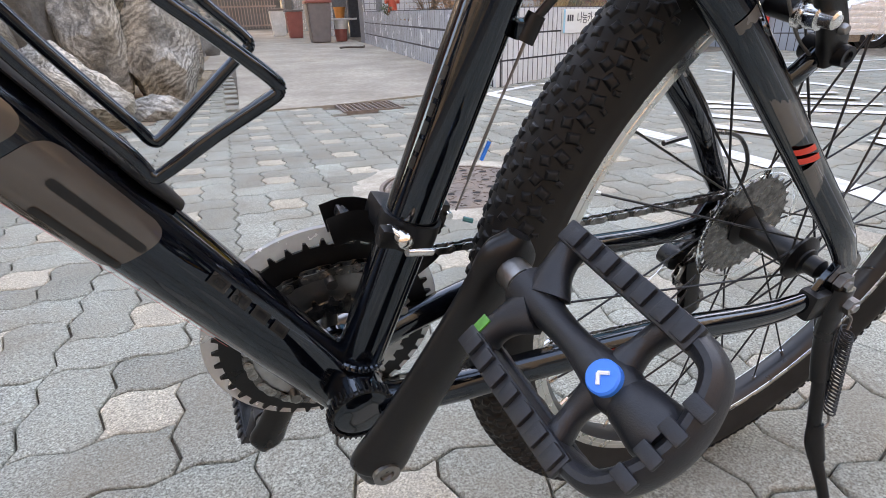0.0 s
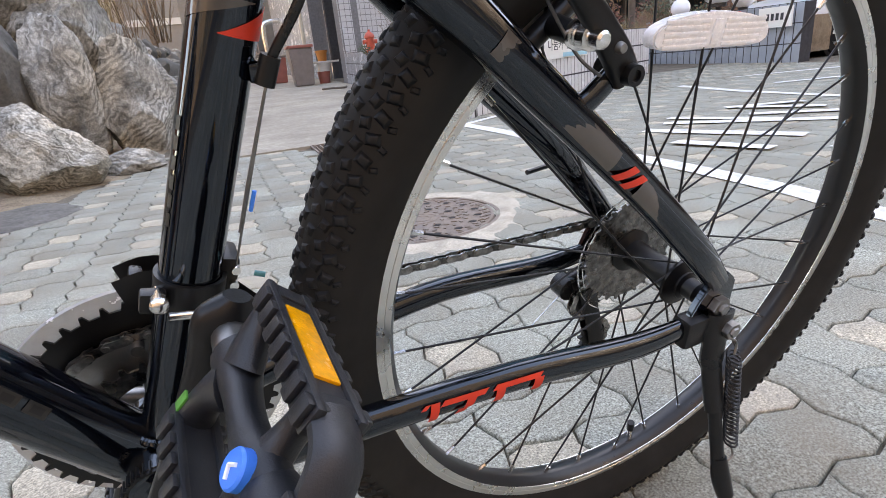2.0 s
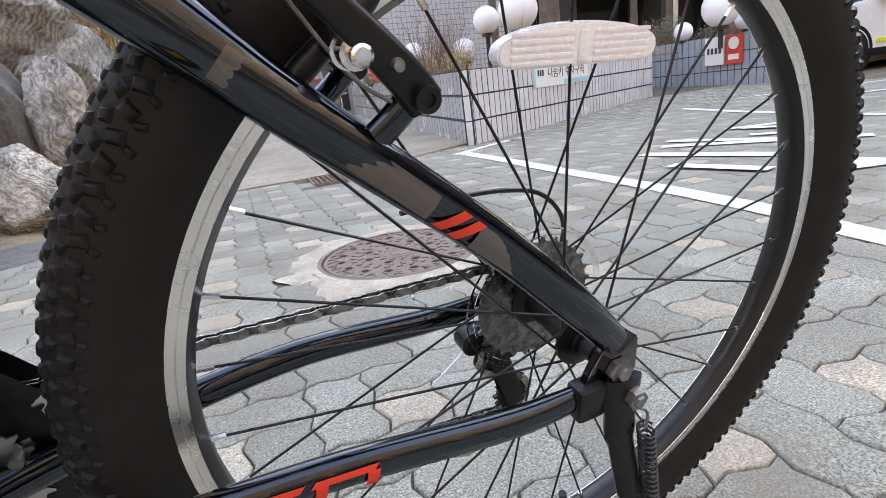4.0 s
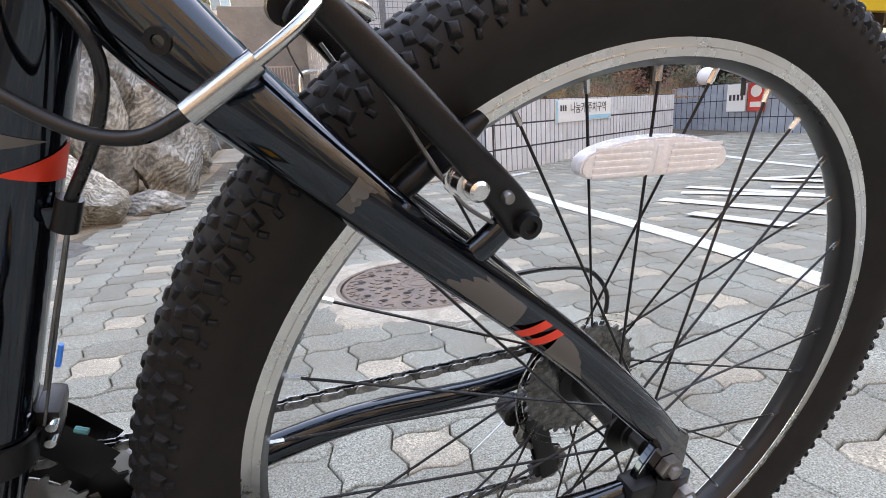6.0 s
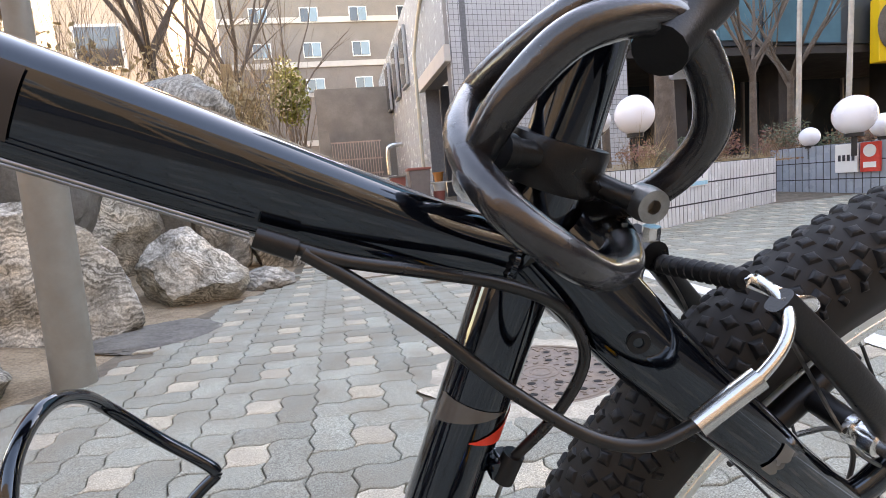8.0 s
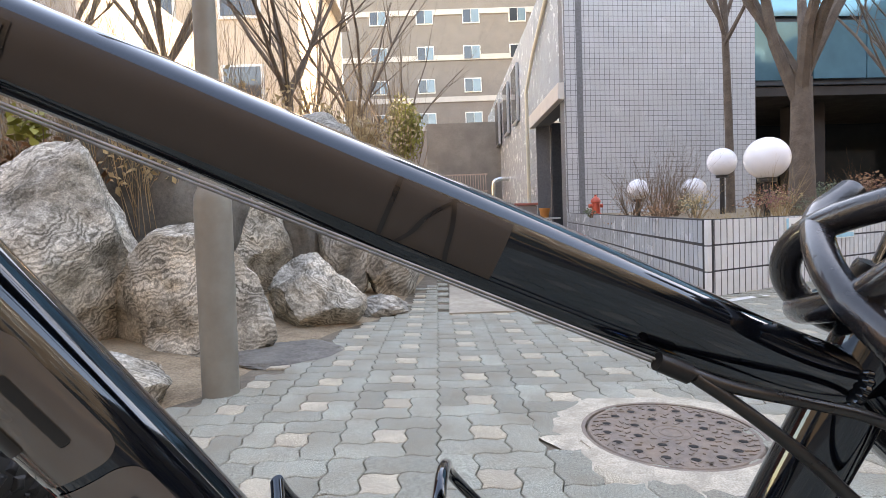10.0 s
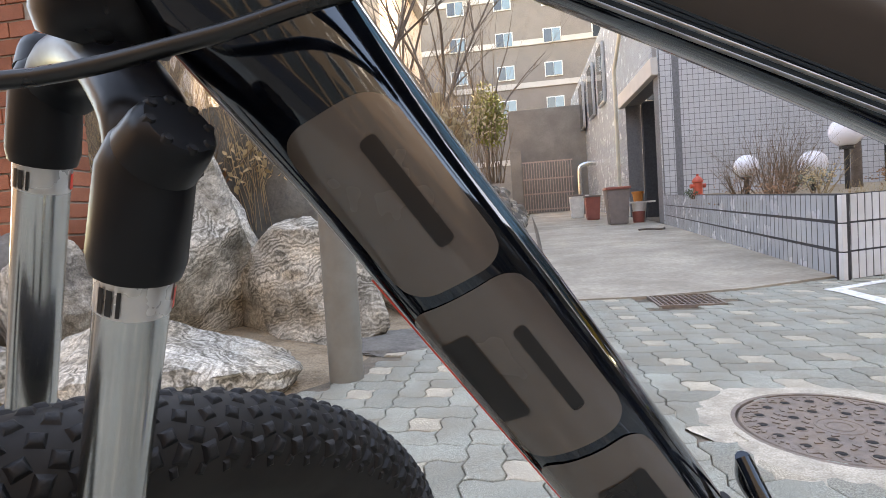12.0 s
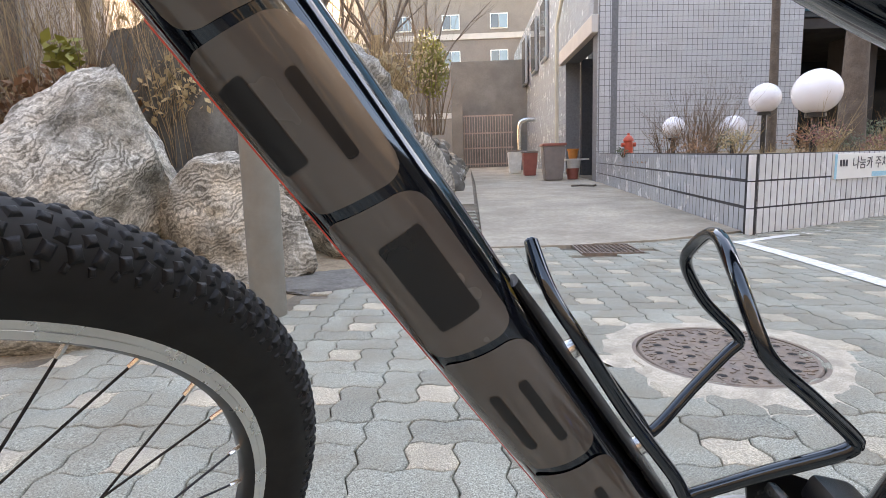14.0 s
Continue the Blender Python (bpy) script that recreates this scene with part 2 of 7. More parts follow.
tile_grey = mat("pale grey glazed wall tile", (0.50, 0.505, 0.515), 0.22, spread=0.05, scale=3, dirt=(0.40, 0.395, 0.385), dirt_scale=1.5, dirt_amount=0.5)
tile_blue = mat("grey-blue glazed wall tile", (0.33, 0.38, 0.43), 0.25, spread=0.06, scale=5, dirt=(0.26, 0.28, 0.3), dirt_scale=3, dirt_amount=0.4, per_object=0.05)
asphalt = mat("worn asphalt", (0.05, 0.05, 0.052), 0.85, spread=0.15, scale=2, fine=0.2, speck=0.3, bump=0.002, bump_scale=120)
pale_pane = mat("pale blue window pane", (0.16, 0.24, 0.28), 0.08, spread=0.15, scale=1, spec=0.7, rough_spread=0.03)
grout_pale = mat("grey tile grout", (0.16, 0.16, 0.165), 0.9, spread=0.2, scale=20)
grout = mat("dark grey grout", (0.045, 0.045, 0.05), 0.9, spread=0.2, scale=20)


def banded_rock(name, dark, light, scale, twist):
    """Gneiss: thin pale and dark bands that swirl, broken by pale blotches; each boulder's bands lie its own way."""
    m = mat(name, (1, 1, 1), 0.85, spread=0.12, scale=5, fine=0.2, bump=0.010, bump_scale=14, speck=0.32, speck_scale=120.0)
    nt = m.node_tree
    N, L = nt.nodes, nt.links
    bsdf = N["Principled BSDF"]
    geo = next(n for n in N if n.bl_idname == "ShaderNodeNewGeometry")
    info = N.new("ShaderNodeObjectInfo")
    turn = N.new("ShaderNodeMath")
    turn.operation = "MULTIPLY"
    turn.inputs[1].default_value = 6.28
    L.new(info.outputs["Random"], turn.inputs[0])
    rot = N.new("ShaderNodeVectorRotate")
    rot.rotation_type = "AXIS_ANGLE"
    rot.inputs["Axis"].default_value = (0.55, 0.75, 0.35)
    L.new(geo.outputs["Position"], rot.inputs["Vector"])
    L.new(turn.outputs[0], rot.inputs["Angle"])

    def noise_(vec, s, detail, rough):
        n = N.new("ShaderNodeTexNoise")
        n.inputs["Scale"].default_value, n.inputs["Detail"].default_value, n.inputs["Roughness"].default_value = s, detail, rough
        L.new(vec, n.inputs["Vector"])
        return n

    def range_(v, lo, hi, a, b):
        n = N.new("ShaderNodeMapRange")
        n.inputs[1].default_value, n.inputs[2].default_value, n.inputs[3].default_value, n.inputs[4].default_value = lo, hi, a, b
        L.new(v, n.inputs[0])
        return n.outputs[0]

    def op(kind, a, b):
        n = N.new("ShaderNodeMath")
        n.operation = kind
        n.use_clamp = kind == "ADD"
        L.new(a, n.inputs[0])
        L.new(b, n.inputs[1])
        return n.outputs[0]

    warp = noise_(rot.outputs[0], 3.0, 5.0, 0.6)
    bent = N.new("ShaderNodeVectorMath")
    bent.operation = "MULTIPLY_ADD"
    bent.inputs[1].default_value = (twist, twist, twist)
    L.new(warp.outputs["Color"], bent.inputs[0])
    L.new(rot.outputs[0], bent.inputs[2])
    wave = N.new("ShaderNodeTexWave")
    wave.bands_direction = "Z"
    wave.inputs["Scale"].default_value, wave.inputs["Distortion"].default_value = scale, 2.0
    wave.inputs["Detail"].default_value, wave.inputs["Detail Scale"].default_value, wave.inputs["Detail Roughness"].default_value = 4.0, 1.5, 0.75
    L.new(bent.outputs[0], wave.inputs["Vector"])
    bands = op("MULTIPLY", wave.outputs["Fac"], range_(noise_(rot.outputs[0], 2.4, 4.0, 0.6).outputs["Fac"], 0.40, 0.62, 0.15, 0.75))
    patches = range_(noise_(bent.outputs[0], 6.0, 9.0, 0.72).outputs["Fac"], 0.40, 0.72, 0.0, 0.75)
    fac = op("ADD", bands, patches)
    col = N.new("ShaderNodeMix")
    col.data_type = "RGBA"
    col.inputs["A"].default_value, col.inputs["B"].default_value = (*dark, 1), (*light, 1)
    L.new(fac, col.inputs["Factor"])
    warm = N.new("ShaderNodeMix")
    warm.data_type = "RGBA"
    warm.blend_type = "MULTIPLY"
    warm.inputs["B"].default_value = (1.0, 0.84, 0.66, 1)
    L.new(range_(noise_(geo.outputs["Position"], 1.7, 5.0, 0.65).outputs["Fac"], 0.45, 0.68, 0.0, 0.7), warm.inputs["Factor"])
    L.new(col.outputs["Result"], warm.inputs["A"])
    grain = bsdf.inputs["Base Color"].links[0].from_socket
    fin = N.new("ShaderNodeMix")
    fin.data_type, fin.blend_type = "RGBA", "MULTIPLY"
    fin.inputs["Factor"].default_value = 1.0
    L.new(warm.outputs["Result"], fin.inputs["A"])
    L.new(grain, fin.inputs["B"])
    L.new(fin.outputs["Result"], bsdf.inputs["Base Color"])
    return m


rock_pale = banded_rock("pale swirled gneiss", (0.085, 0.078, 0.062), (0.60, 0.575, 0.51), 10.0, 0.42)
rock_grey = banded_rock("grey banded gneiss", (0.095, 0.090, 0.078), (0.50, 0.485, 0.44), 7.0, 0.36)
rock_dark = mat("dark weathered rock", (0.115, 0.108, 0.097), 0.85, spread=0.22, scale=3, fine=0.25, bump=0.010, bump_scale=12, dirt=(0.22, 0.21, 0.185), dirt_scale=4, dirt_amount=0.45, speck=0.15, speck_scale=110.0)
twig = mat("bare brown twigs", (0.17, 0.115, 0.075), 0.85, spread=0.25, scale=3)
twig_pale = mat("pale dry stems", (0.38, 0.27, 0.15), 0.85, spread=0.25, scale=3)
bark = mat("grey-brown bark", (0.13, 0.10, 0.08), 0.9, spread=0.25, scale=8, fine=0.25, bump=0.01, bump_scale=30)
dead_leaf = mat("brown dead leaves", (0.25, 0.125, 0.065), 0.8, spread=0.35, scale=9)
dry_grass = mat("dry straw", (0.42, 0.31, 0.17), 0.85, spread=0.3, scale=9)
green_leaf = mat("yellow-green leaves", (0.2, 0.19, 0.03), 0.6, spread=0.35, scale=4)
hedge_leaf = mat("dark evergreen leaves", (0.06, 0.085, 0.04), 0.55, spread=0.35, scale=6)
red_leaf = mat("dull red shrub leaves", (0.2, 0.07, 0.05), 0.6, spread=0.35, scale=6)
street_brick = mat("brown brick facade", (0.12, 0.09, 0.068), 0.85, spread=0.12, scale=2, fine=0.2)
facade_dark = mat("dark blue-grey facade frame", (0.05, 0.06, 0.07), 0.4, 0.4, spread=0.1, scale=3)
brown_brick = mat("brown brick cladding", (0.245, 0.21, 0.185), 0.85, spread=0.12, scale=2, fine=0.2, dirt=(0.2, 0.165, 0.14), dirt_scale=1.0, dirt_amount=0.4)
pale_band = mat("pale concrete band", (0.55, 0.5, 0.45), 0.85, spread=0.08, scale=2)
beige_wall = mat("sunlit cream render", (0.62, 0.5, 0.38), 0.85, spread=0.06, scale=2, dirt=(0.45, 0.36, 0.28), dirt_scale=1, dirt_amount=0.3)
red_brick = mat("red brick", (0.34, 0.12, 0.07), 0.85, spread=0.15, scale=12, fine=0.25, bump=0.002, bump_scale=120, per_object=0.2)
mortar = mat("grey mortar", (0.33, 0.3, 0.27), 0.9, spread=0.15, scale=20)
frame_grey = mat("grey aluminium frame", (0.3, 0.31, 0.32), 0.4, 0.6, scale=20)
window_glass = mat("dark window glass", (0.03, 0.04, 0.05), 0.05, spread=0.2, scale=1, rough_spread=0.02, spec=0.8)
blue_glass = mat("blue mirrored curtain glass", (0.12, 0.3, 0.38), 0.06, 0.55, spread=0.25, scale=0.7, rough_spread=0.03)
# Dark brown for soffit and columns; in doorway and drain it paints the shade.
soffit_recess_dark = mat("dark brown soffit and recess shade", (0.035, 0.028, 0.025), 0.7, scale=4)
# Flat black that paints the darkness inside the manhole's holes.
hole_black = mat("black for hole shade", (0.008, 0.0075, 0.007), 0.8)
yellow_sign = mat("yellow shop sign", (0.85, 0.5, 0.02), 0.45, spread=0.04)
dark_blue = mat("dark blue lettering", (0.03, 0.03, 0.09), 0.5)
globe_white = mat("white acrylic globe", (0.86, 0.86, 0.9), 0.25, spread=0.03, scale=4)
pole_black = mat("black painted pole", (0.02, 0.02, 0.02), 0.5, scale=20)
pole_white = mat("pale metal flag pole", (0.55, 0.52, 0.47), 0.4, 0.3, scale=10)
pipe_cream = mat("cream plastic drain pipe", (0.6, 0.55, 0.45), 0.5, scale=8, dirt=(0.35, 0.3, 0.24), dirt_scale=4, dirt_amount=0.4)
rust_iron = mat("faded pink-brown gate paint", (0.36, 0.30, 0.27), 0.6, 0.1, scale=14, dirt=(0.25, 0.15, 0.1), dirt_scale=10, dirt_amount=0.5)
bin_brown = mat("grey-brown plastic bin", (0.2, 0.165, 0.15), 0.55, scale=8)
bin_red = mat("dull red plastic lid", (0.33, 0.1, 0.08), 0.5, scale=8)
orange_pot = mat("orange plastic pot", (0.55, 0.2, 0.05), 0.5, scale=8)
white_plastic = mat("white plastic", (0.75, 0.74, 0.7), 0.45, scale=8, dirt=(0.5, 0.47, 0.4), dirt_scale=6, dirt_amount=0.4)
red_paint = mat("red hydrant paint", (0.6, 0.09, 0.05), 0.45, scale=14, dirt=(0.3, 0.06, 0.04), dirt_scale=12, dirt_amount=0.4)
car_white = mat("white car paint", (0.8, 0.81, 0.82), 0.2, coat=0.8, spread=0.02, scale=2)
car_glass = mat("dark car glass", (0.02, 0.025, 0.03), 0.05, spread=0.1, rough_spread=0.02, spec=0.7)
alloy_rim = mat("silver alloy wheel", (0.6, 0.6, 0.6), 0.3, 0.9, scale=20)
sign_white = mat("white sign board", (0.82, 0.82, 0.78), 0.5, spread=0.04, scale=4)
sign_blue = mat("pale blue sign edge", (0.3, 0.62, 0.75), 0.5)
sign_red = mat("red sign", (0.7, 0.06, 0.04), 0.5)
sign_dark = mat("dark sign print", (0.05, 0.05, 0.06), 0.5)
yellow_tape = mat("yellow-green strip", (0.7, 0.75, 0.05), 0.5)

# ---- the bicycle: x to its rear, y to its far side, z up; it leans on its kickstand ----
LEAN = 12.22
AX, BBX, BBZ = 0.3397, -0.4284, 0.3137
bicycle = tagged(empty("bicycle", pose(0, 0, 0, LEAN)), "black mountain bicycle with grey and red decals on its kickstand", "bicycle")


def wheel(name, m, spoke_turn):
    """Tyre with knobs, rim, hub and spokes about the origin, axle along y."""
    prof = []
    rc, rw = 0.3085, 0.0262
    for k in range(17):
        a = radians(-118 + 236 * k / 16)
        prof.append((rc + 0.0272 * math.cos(a), rw * math.sin(a)))
    prof += [(0.2785, 0.0125), (0.2785, -0.0125)]
    tyre = part(name, lathe(prof, 120), wall_rubber, bicycle, "black knobbly tyre on a silver-sided rim", m=m)
    tread = bmesh.new()
    n = 158
    rows_ = ((-58, 0.0074, 0.0058, 0.0031, 0.0), (-40, 0.0058, 0.0060, 0.0028, 0.5), (-20, 0.0058, 0.0060, 0.0027, 0.0), (0, 0.0060, 0.0062, 0.0026, 0.5), (20, 0.0058, 0.0060, 0.0027, 0.0), (40, 0.0058, 0.0060, 0.0028, 0.5), (58, 0.0074, 0.0058, 0.0031, 0.0), (-74, 0.0045, 0.0030, 0.0018, 0.25), (74, 0.0045, 0.0030, 0.0018, 0.25))
    for k in range(n):
        for row, (ang, w, l, h, off) in enumerate(rows_):
            a = 2 * math.pi * (k + off) / n
            m2 = Matrix.Rotation(-a, 4, "Y") @ Matrix.Translation((rc, 0, 0)) @ Matrix.Rotation(radians(ang), 4, "Z") @ Matrix.Translation((0.0262, 0, 0)) @ Matrix.Rotation(radians(18 if (k + row) % 2 else -18), 4, "X")
            # each knob: a tapered block with a worn top edge
            rings = [[tread.verts.new(m2 @ Vector((x, y * w / 2 * s_, z * l / 2 * s_))) for y, z in ((-1, -1), (1, -1), (1, 1), (-1, 1))] for x, s_ in ((0, 1.25), (h * 0.6, 0.92), (h * 0.92, 0.66), (h, 0.4))]
            for lo, hi in zip(rings, rings[1:]):
                for i in range(4):
                    tread.faces.new((lo[i], lo[(i + 1) % 4], hi[(i + 1) % 4], hi[i]))
            tread.faces.new(rings[-1])
    bmesh.ops.recalc_face_normals(tread, faces=tread.faces)
    part("tread", tread, rubber, tyre, "rows of small rubber knobs")
    part("rim", lathe([(0.2805, -0.0125), (0.2805, -0.0105), (0.276, -0.010), (0.276, 0.010), (0.2805, 0.0105), (0.2805, 0.0125), (0.2690, 0.0125), (0.2635, 0.005), (0.2635, -0.005), (0.2690, -0.0125)], 128), rim_black, tyre, "black rim bed")
    for s in (-1, 1):
        part("brake_track", lathe([(0.2808, s * 0.0126), (0.2808, s * 0.0133), (0.2748, s * 0.0133), (0.2743, s * 0.0127), (0.2738, s * 0.0133), (0.2690, s * 0.0133), (0.2690, s * 0.0126)], 128), rim_side, tyre, "bare machined aluminium braking face")
    hub = lathe([(0.004, -0.06), (0.0095, -0.055), (0.0095, -0.044), (0.013, -0.042), (0.013, -0.040), (0.0225, -0.036), (0.0225, -0.033), (0.014, -0.029), (0.0125, 0.0), (0.014, 0.022), (0.0225, 0.026), (0.0225, 0.029), (0.012, 0.034), (0.0095, 0.045), (0.004, 0.06)], 28, closed=False)
    part("hub", hub, plastic, tyre, "black hub shell")
    for k in range(32):
        side = -1 if k % 2 else 1
        pair = (k // 2) % 2
        a1 = 2 * math.pi * k / 32 + spoke_turn
        a0 = a1 + (1.05 if pair else -1.05) + 0.0
        p0 = Vector((0.020 * math.cos(a0), side * 0.0335, 0.020 * math.sin(a0)))
        p1 = Vector((0.2645 * math.cos(a1), side * 0.0015, 0.2645 * math.sin(a1)))
        bm = rod(p0, p1, 0.00105, 6)
        part("spoke", bm, spoke_black, tyre)
        d = (p0 - p1).normalized()
        part("nipple", rod(p1, p1 + d * 0.011, 0.0021, 6), chrome, tyre)
    return tyre


rear = wheel("rear_wheel", pose(0, 0, AX), radians(57.66))
STEER, HEAD = 50.0, radians(70)
axis = Vector((math.cos(HEAD), 0, math.sin(HEAD)))
pivot = Vector((-0.798, 0, 0.781))
STEER_M = Matrix.Translation(pivot) @ Matrix.Rotation(radians(STEER), 4, axis) @ Matrix.Translation(-pivot)
front_axle = Vector((-0.985, 0, 0.340))
front = wheel("front_wheel", STEER_M @ Matrix.Translation(front_axle), radians(57.5))

# frame tubes
seat_tube = part("seat_tube", sweep([(BBX + 0.003, 0, BBZ), (-0.2958, 0, 0.6964)], 0.0168, 28), black_gloss, bicycle, "black seat tube with grey lettering bars")
down_tube = part("down_tube", smooth_tube([(-0.4282, 0, 0.3021), (-0.4746, 0, 0.3733), (-0.5290, 0, 0.4567), (-0.5802, 0, 0.5351), (-0.6314, 0, 0.6136), (-0.6762, 0, 0.6823), (-0.7146, 0, 0.7411), (-0.7626, 0, 0.8147)],
                 [(0.0205, 0.021), (0.0215, 0.021), (0.022, 0.021), (0.0235, 0.0215), (0.0255, 0.0215), (0.0265, 0.0215), (0.027, 0.0215), (0.031, 0.02)], 32), black_gloss, bicycle, "thick black down tube with large grey letter shapes")
top_tube = part("top_tube", smooth_tube([(-0.7655, 0, 0.8542), (-0.7201, 0, 0.8315), (-0.6239, 0, 0.7868), (-0.5628, 0, 0.7579), (-0.5069, 0, 0.7311), (-0.4382, 0, 0.6992), (-0.3594, 0, 0.6651), (-0.3096, 0, 0.6474)],
                [(0.0190, 0.016), (0.0172, 0.016), (0.0172, 0.016), (0.0178, 0.016), (0.0195, 0.016), (0.0195, 0.016), (0.016, 0.015), (0.013, 0.0135)], 48, power=0.72), black_gloss, bicycle, "black top tube with a dull grey decal panel")
part("head_tube", rod(pivot + axis * 0.02, pivot + axis * 0.135, 0.0215, 28), black_gloss, bicycle, "black head tube with welded joints")
part("seat_post", rod((-0.2979, 0, 0.6895), (-0.2647, 0, 0.8040), 0.0150, 24), black_gloss, bicycle, "black seat post")
for s in (-1, 1):
    part("seat_stay", smooth_tube([(-0.3054, s * 0.012, 0.6592), (-0.2762, s * 0.024, 0.6232), (-0.2487, s * 0.0344, 0.5950), (-0.2135, s * 0.0447, 0.5625), (-0.1849, s * 0.049, 0.5360), (-0.0952, s * 0.0533, 0.4586), (-0.0347, s * 0.066, 0.3981), (0.0000, s * 0.069, 0.3600)],
         [(0.019, 0.011), (0.019, 0.012), (0.0168, 0.012), (0.0142, 0.011), (0.0134, 0.010), (0.0130, 0.0095), (0.0128, 0.009), (0.011, 0.006)], 20), black_gloss, bicycle, "black seat stay with two red stripes")
    part("chain_stay", smooth_tube([(-0.4139, s * 0.028, 0.3127), (-0.3600, s * 0.040, 0.3174), (-0.2908, s * 0.050, 0.3258), (-0.1914, s * 0.061, 0.3307), (-0.0804, s * 0.067, 0.3201), (-0.0120, s * 0.069, 0.3220)],
         [(0.012, 0.012), (0.0125, 0.010), (0.0122, 0.010), (0.0118, 0.010), (0.0115, 0.0095), (0.010, 0.006)], 20), black_gloss, bicycle, "black chain stay")

# decals that follow the tubes
def patch(name, a, b, ra, rb, s0, s1, t0, t1, material, parent, label="", lift=0.0005, slant=0.0, ns=6, nt=10, taper=0, power=1.0, corner=0.0):
    """A thin decal on the near side of the tube from a to b; s along it in metres, t round it in degrees (0 faces the near side, 90 the top)."""
    a, b = Vector(a), Vector(b)
    d = (b - a).normalized()
    near = Vector((0, -1, 0)) - d * d.dot(Vector((0, -1, 0)))
    near.normalize()
    up = d.cross(near)
    if up.z < 0:
        up = -up
    L = (b - a).length
    bm = bmesh.new()
    grid = []
    for i in range(ns + 1):
        row = []
        for j in range(nt + 1):
            t = t0 + (t1 - t0) * j / nt
            s = s0 + (s1 - s0) * i / ns + slant * (j / nt - 0.5)
            if corner:
                edge = min(j, nt - j) / nt * radians(t1 - t0) * ra[1]
                inset = corner - math.sqrt(max(0.0, corner ** 2 - max(0.0, corner - edge) ** 2))
                s = s0 + inset + (s1 - s0 - 2 * inset) * i / ns + slant * (j / nt - 0.5)
            if taper > 0:
                s = s0 + (s1 - s0) * i / ns * max(0.03, 1 - j / nt)
            elif taper < 0:
                s = s1 - (s1 - s0) * (1 - i / ns) * max(0.03, j / nt)
            f = s / L
            r1, r2 = ra[0] + (rb[0] - ra[0]) * f + lift, ra[1] + (rb[1] - ra[1]) * f + lift
            row.append(bm.verts.new(a + d * s + near * (r2 * bulge(math.cos(radians(t)), power)) + up * (r1 * bulge(math.sin(radians(t)), power))))
        grid.append(row)
    for i in range(ns):
        for j in range(nt):
            bm.faces.new((grid[i][j], grid[i][j + 1], grid[i + 1][j + 1], grid[i + 1][j]))
    bmesh.ops.recalc_face_normals(bm, faces=bm.faces)
    f = bm.faces[:][0]
    f.normal_update()
    if f.normal.dot(near) < 0:
        bmesh.ops.reverse_faces(bm, faces=bm.faces)
    return part(name, bm, material, parent, label)


DTA, DTB = (-0.4330, 0, 0.3095), (-0.7530, 0, 0.8000)
DRA, DRB = (0.0205, 0.0214), (0.0292, 0.0214)


def dt(name, s0, s1, t0, t1, material, lift=0.0006, slant=0.0, label="", corner=0.0):
    return patch(name, DTA, DTB, DRA, DRB, s0 * 0.962, s1 * 0.962, t0, t1, material, down_tube, label, lift, slant, nt=30 if corner else 10, corner=corner)


for s0, s1, lo in ((0.483, 0.552, -36), (0.409, 0.4795, -54), (0.331, 0.4045, -54), (0.257, 0.327, -54), (0.184, 0.252, -54)):
    dt("letter_shape", s0, s1, lo, 44, grey_decal, slant=-0.006, label="dull grey letter shape", corner=0.009)
for s0, s1, t0, t1 in ((0.496, 0.538, 8, 20), (0.422, 0.459, 10, 20), (0.430, 0.467, -42, -15), (0.345, 0.389, -17, 24), (0.269, 0.306, 8, 18), (0.272, 0.306, -24, -13), (0.184, 0.235, 4, 14), (0.184, 0.23, -34, -22)):
    dt("letter_hole", s0, s1, t0, t1, dark_decal, 0.0011, corner=0.0016)
dt("red_line", 0.10, 0.50, -60, -55, red_decal, label="thin red line")
for k in range(4):
    dt("print_bar", 0.085 + k * 0.017, 0.098 + k * 0.017, 22, 40, line_decal)
    dt("print_bar", 0.088 + k * 0.017, 0.095 + k * 0.017, 26, 36, dark_decal, 0.0011)

TTA, TTB = (-0.7292, 0, 0.8361), (-0.4382, 0, 0.6992)
TRA, TRB = (0.0172, 0.0161), (0.0195, 0.0161)


def tt(name, s0, s1, t0, t1, material, lift=0.0009, slant=0.0, label=""):
    return patch(name, TTA, TTB, TRA, TRB, s0 * 0.944, s1 * 0.944, t0, t1, material, top_tube, label, lift, slant, ns=10, nt=16, power=0.72)


tt("grey_panel", 0.0, 0.29, -20, 36, panel_decal, 0.0010, label="long dull brown-black decal panel")
tt("red_stripe", 0.016, 0.031, -18, 35, red_decal, 0.0016, slant=0.012, label="red slash")
for k in range(4):
    tt("print_bar", 0.044 + k * 0.0145, 0.0565 + k * 0.0145, -3, 23, dark_decal, 0.0014)
    tt("print_bar", 0.0465 + k * 0.0145, 0.0545 + k * 0.0145, 3, 17, panel_decal, 0.0018)
tt("thin_line", 0.2405, 0.2425, -20, 36, dark_decal, 0.0014)
tt("thin_line", 0.256, 0.258, -20, 36, dark_decal, 0.0014, slant=0.016)
tt("thin_line", 0.266, 0.268, -20, 36, dark_decal, 0.0014, slant=-0.006)
SSA, SSB = (-0.2135, -0.0447, 0.5625), (-0.0720, -0.0548, 0.4343)
for s0, s1, material in ((0.0, 0.117, grey_decal), (0.148, 0.188, grey_decal)):
    patch("grey_panel", SSA, SSB, (0.0140, 0.0108), (0.0130, 0.0095), s0, s1, -34, 28, material, bpy.data.objects["seat_stay"], "", 0.0009)
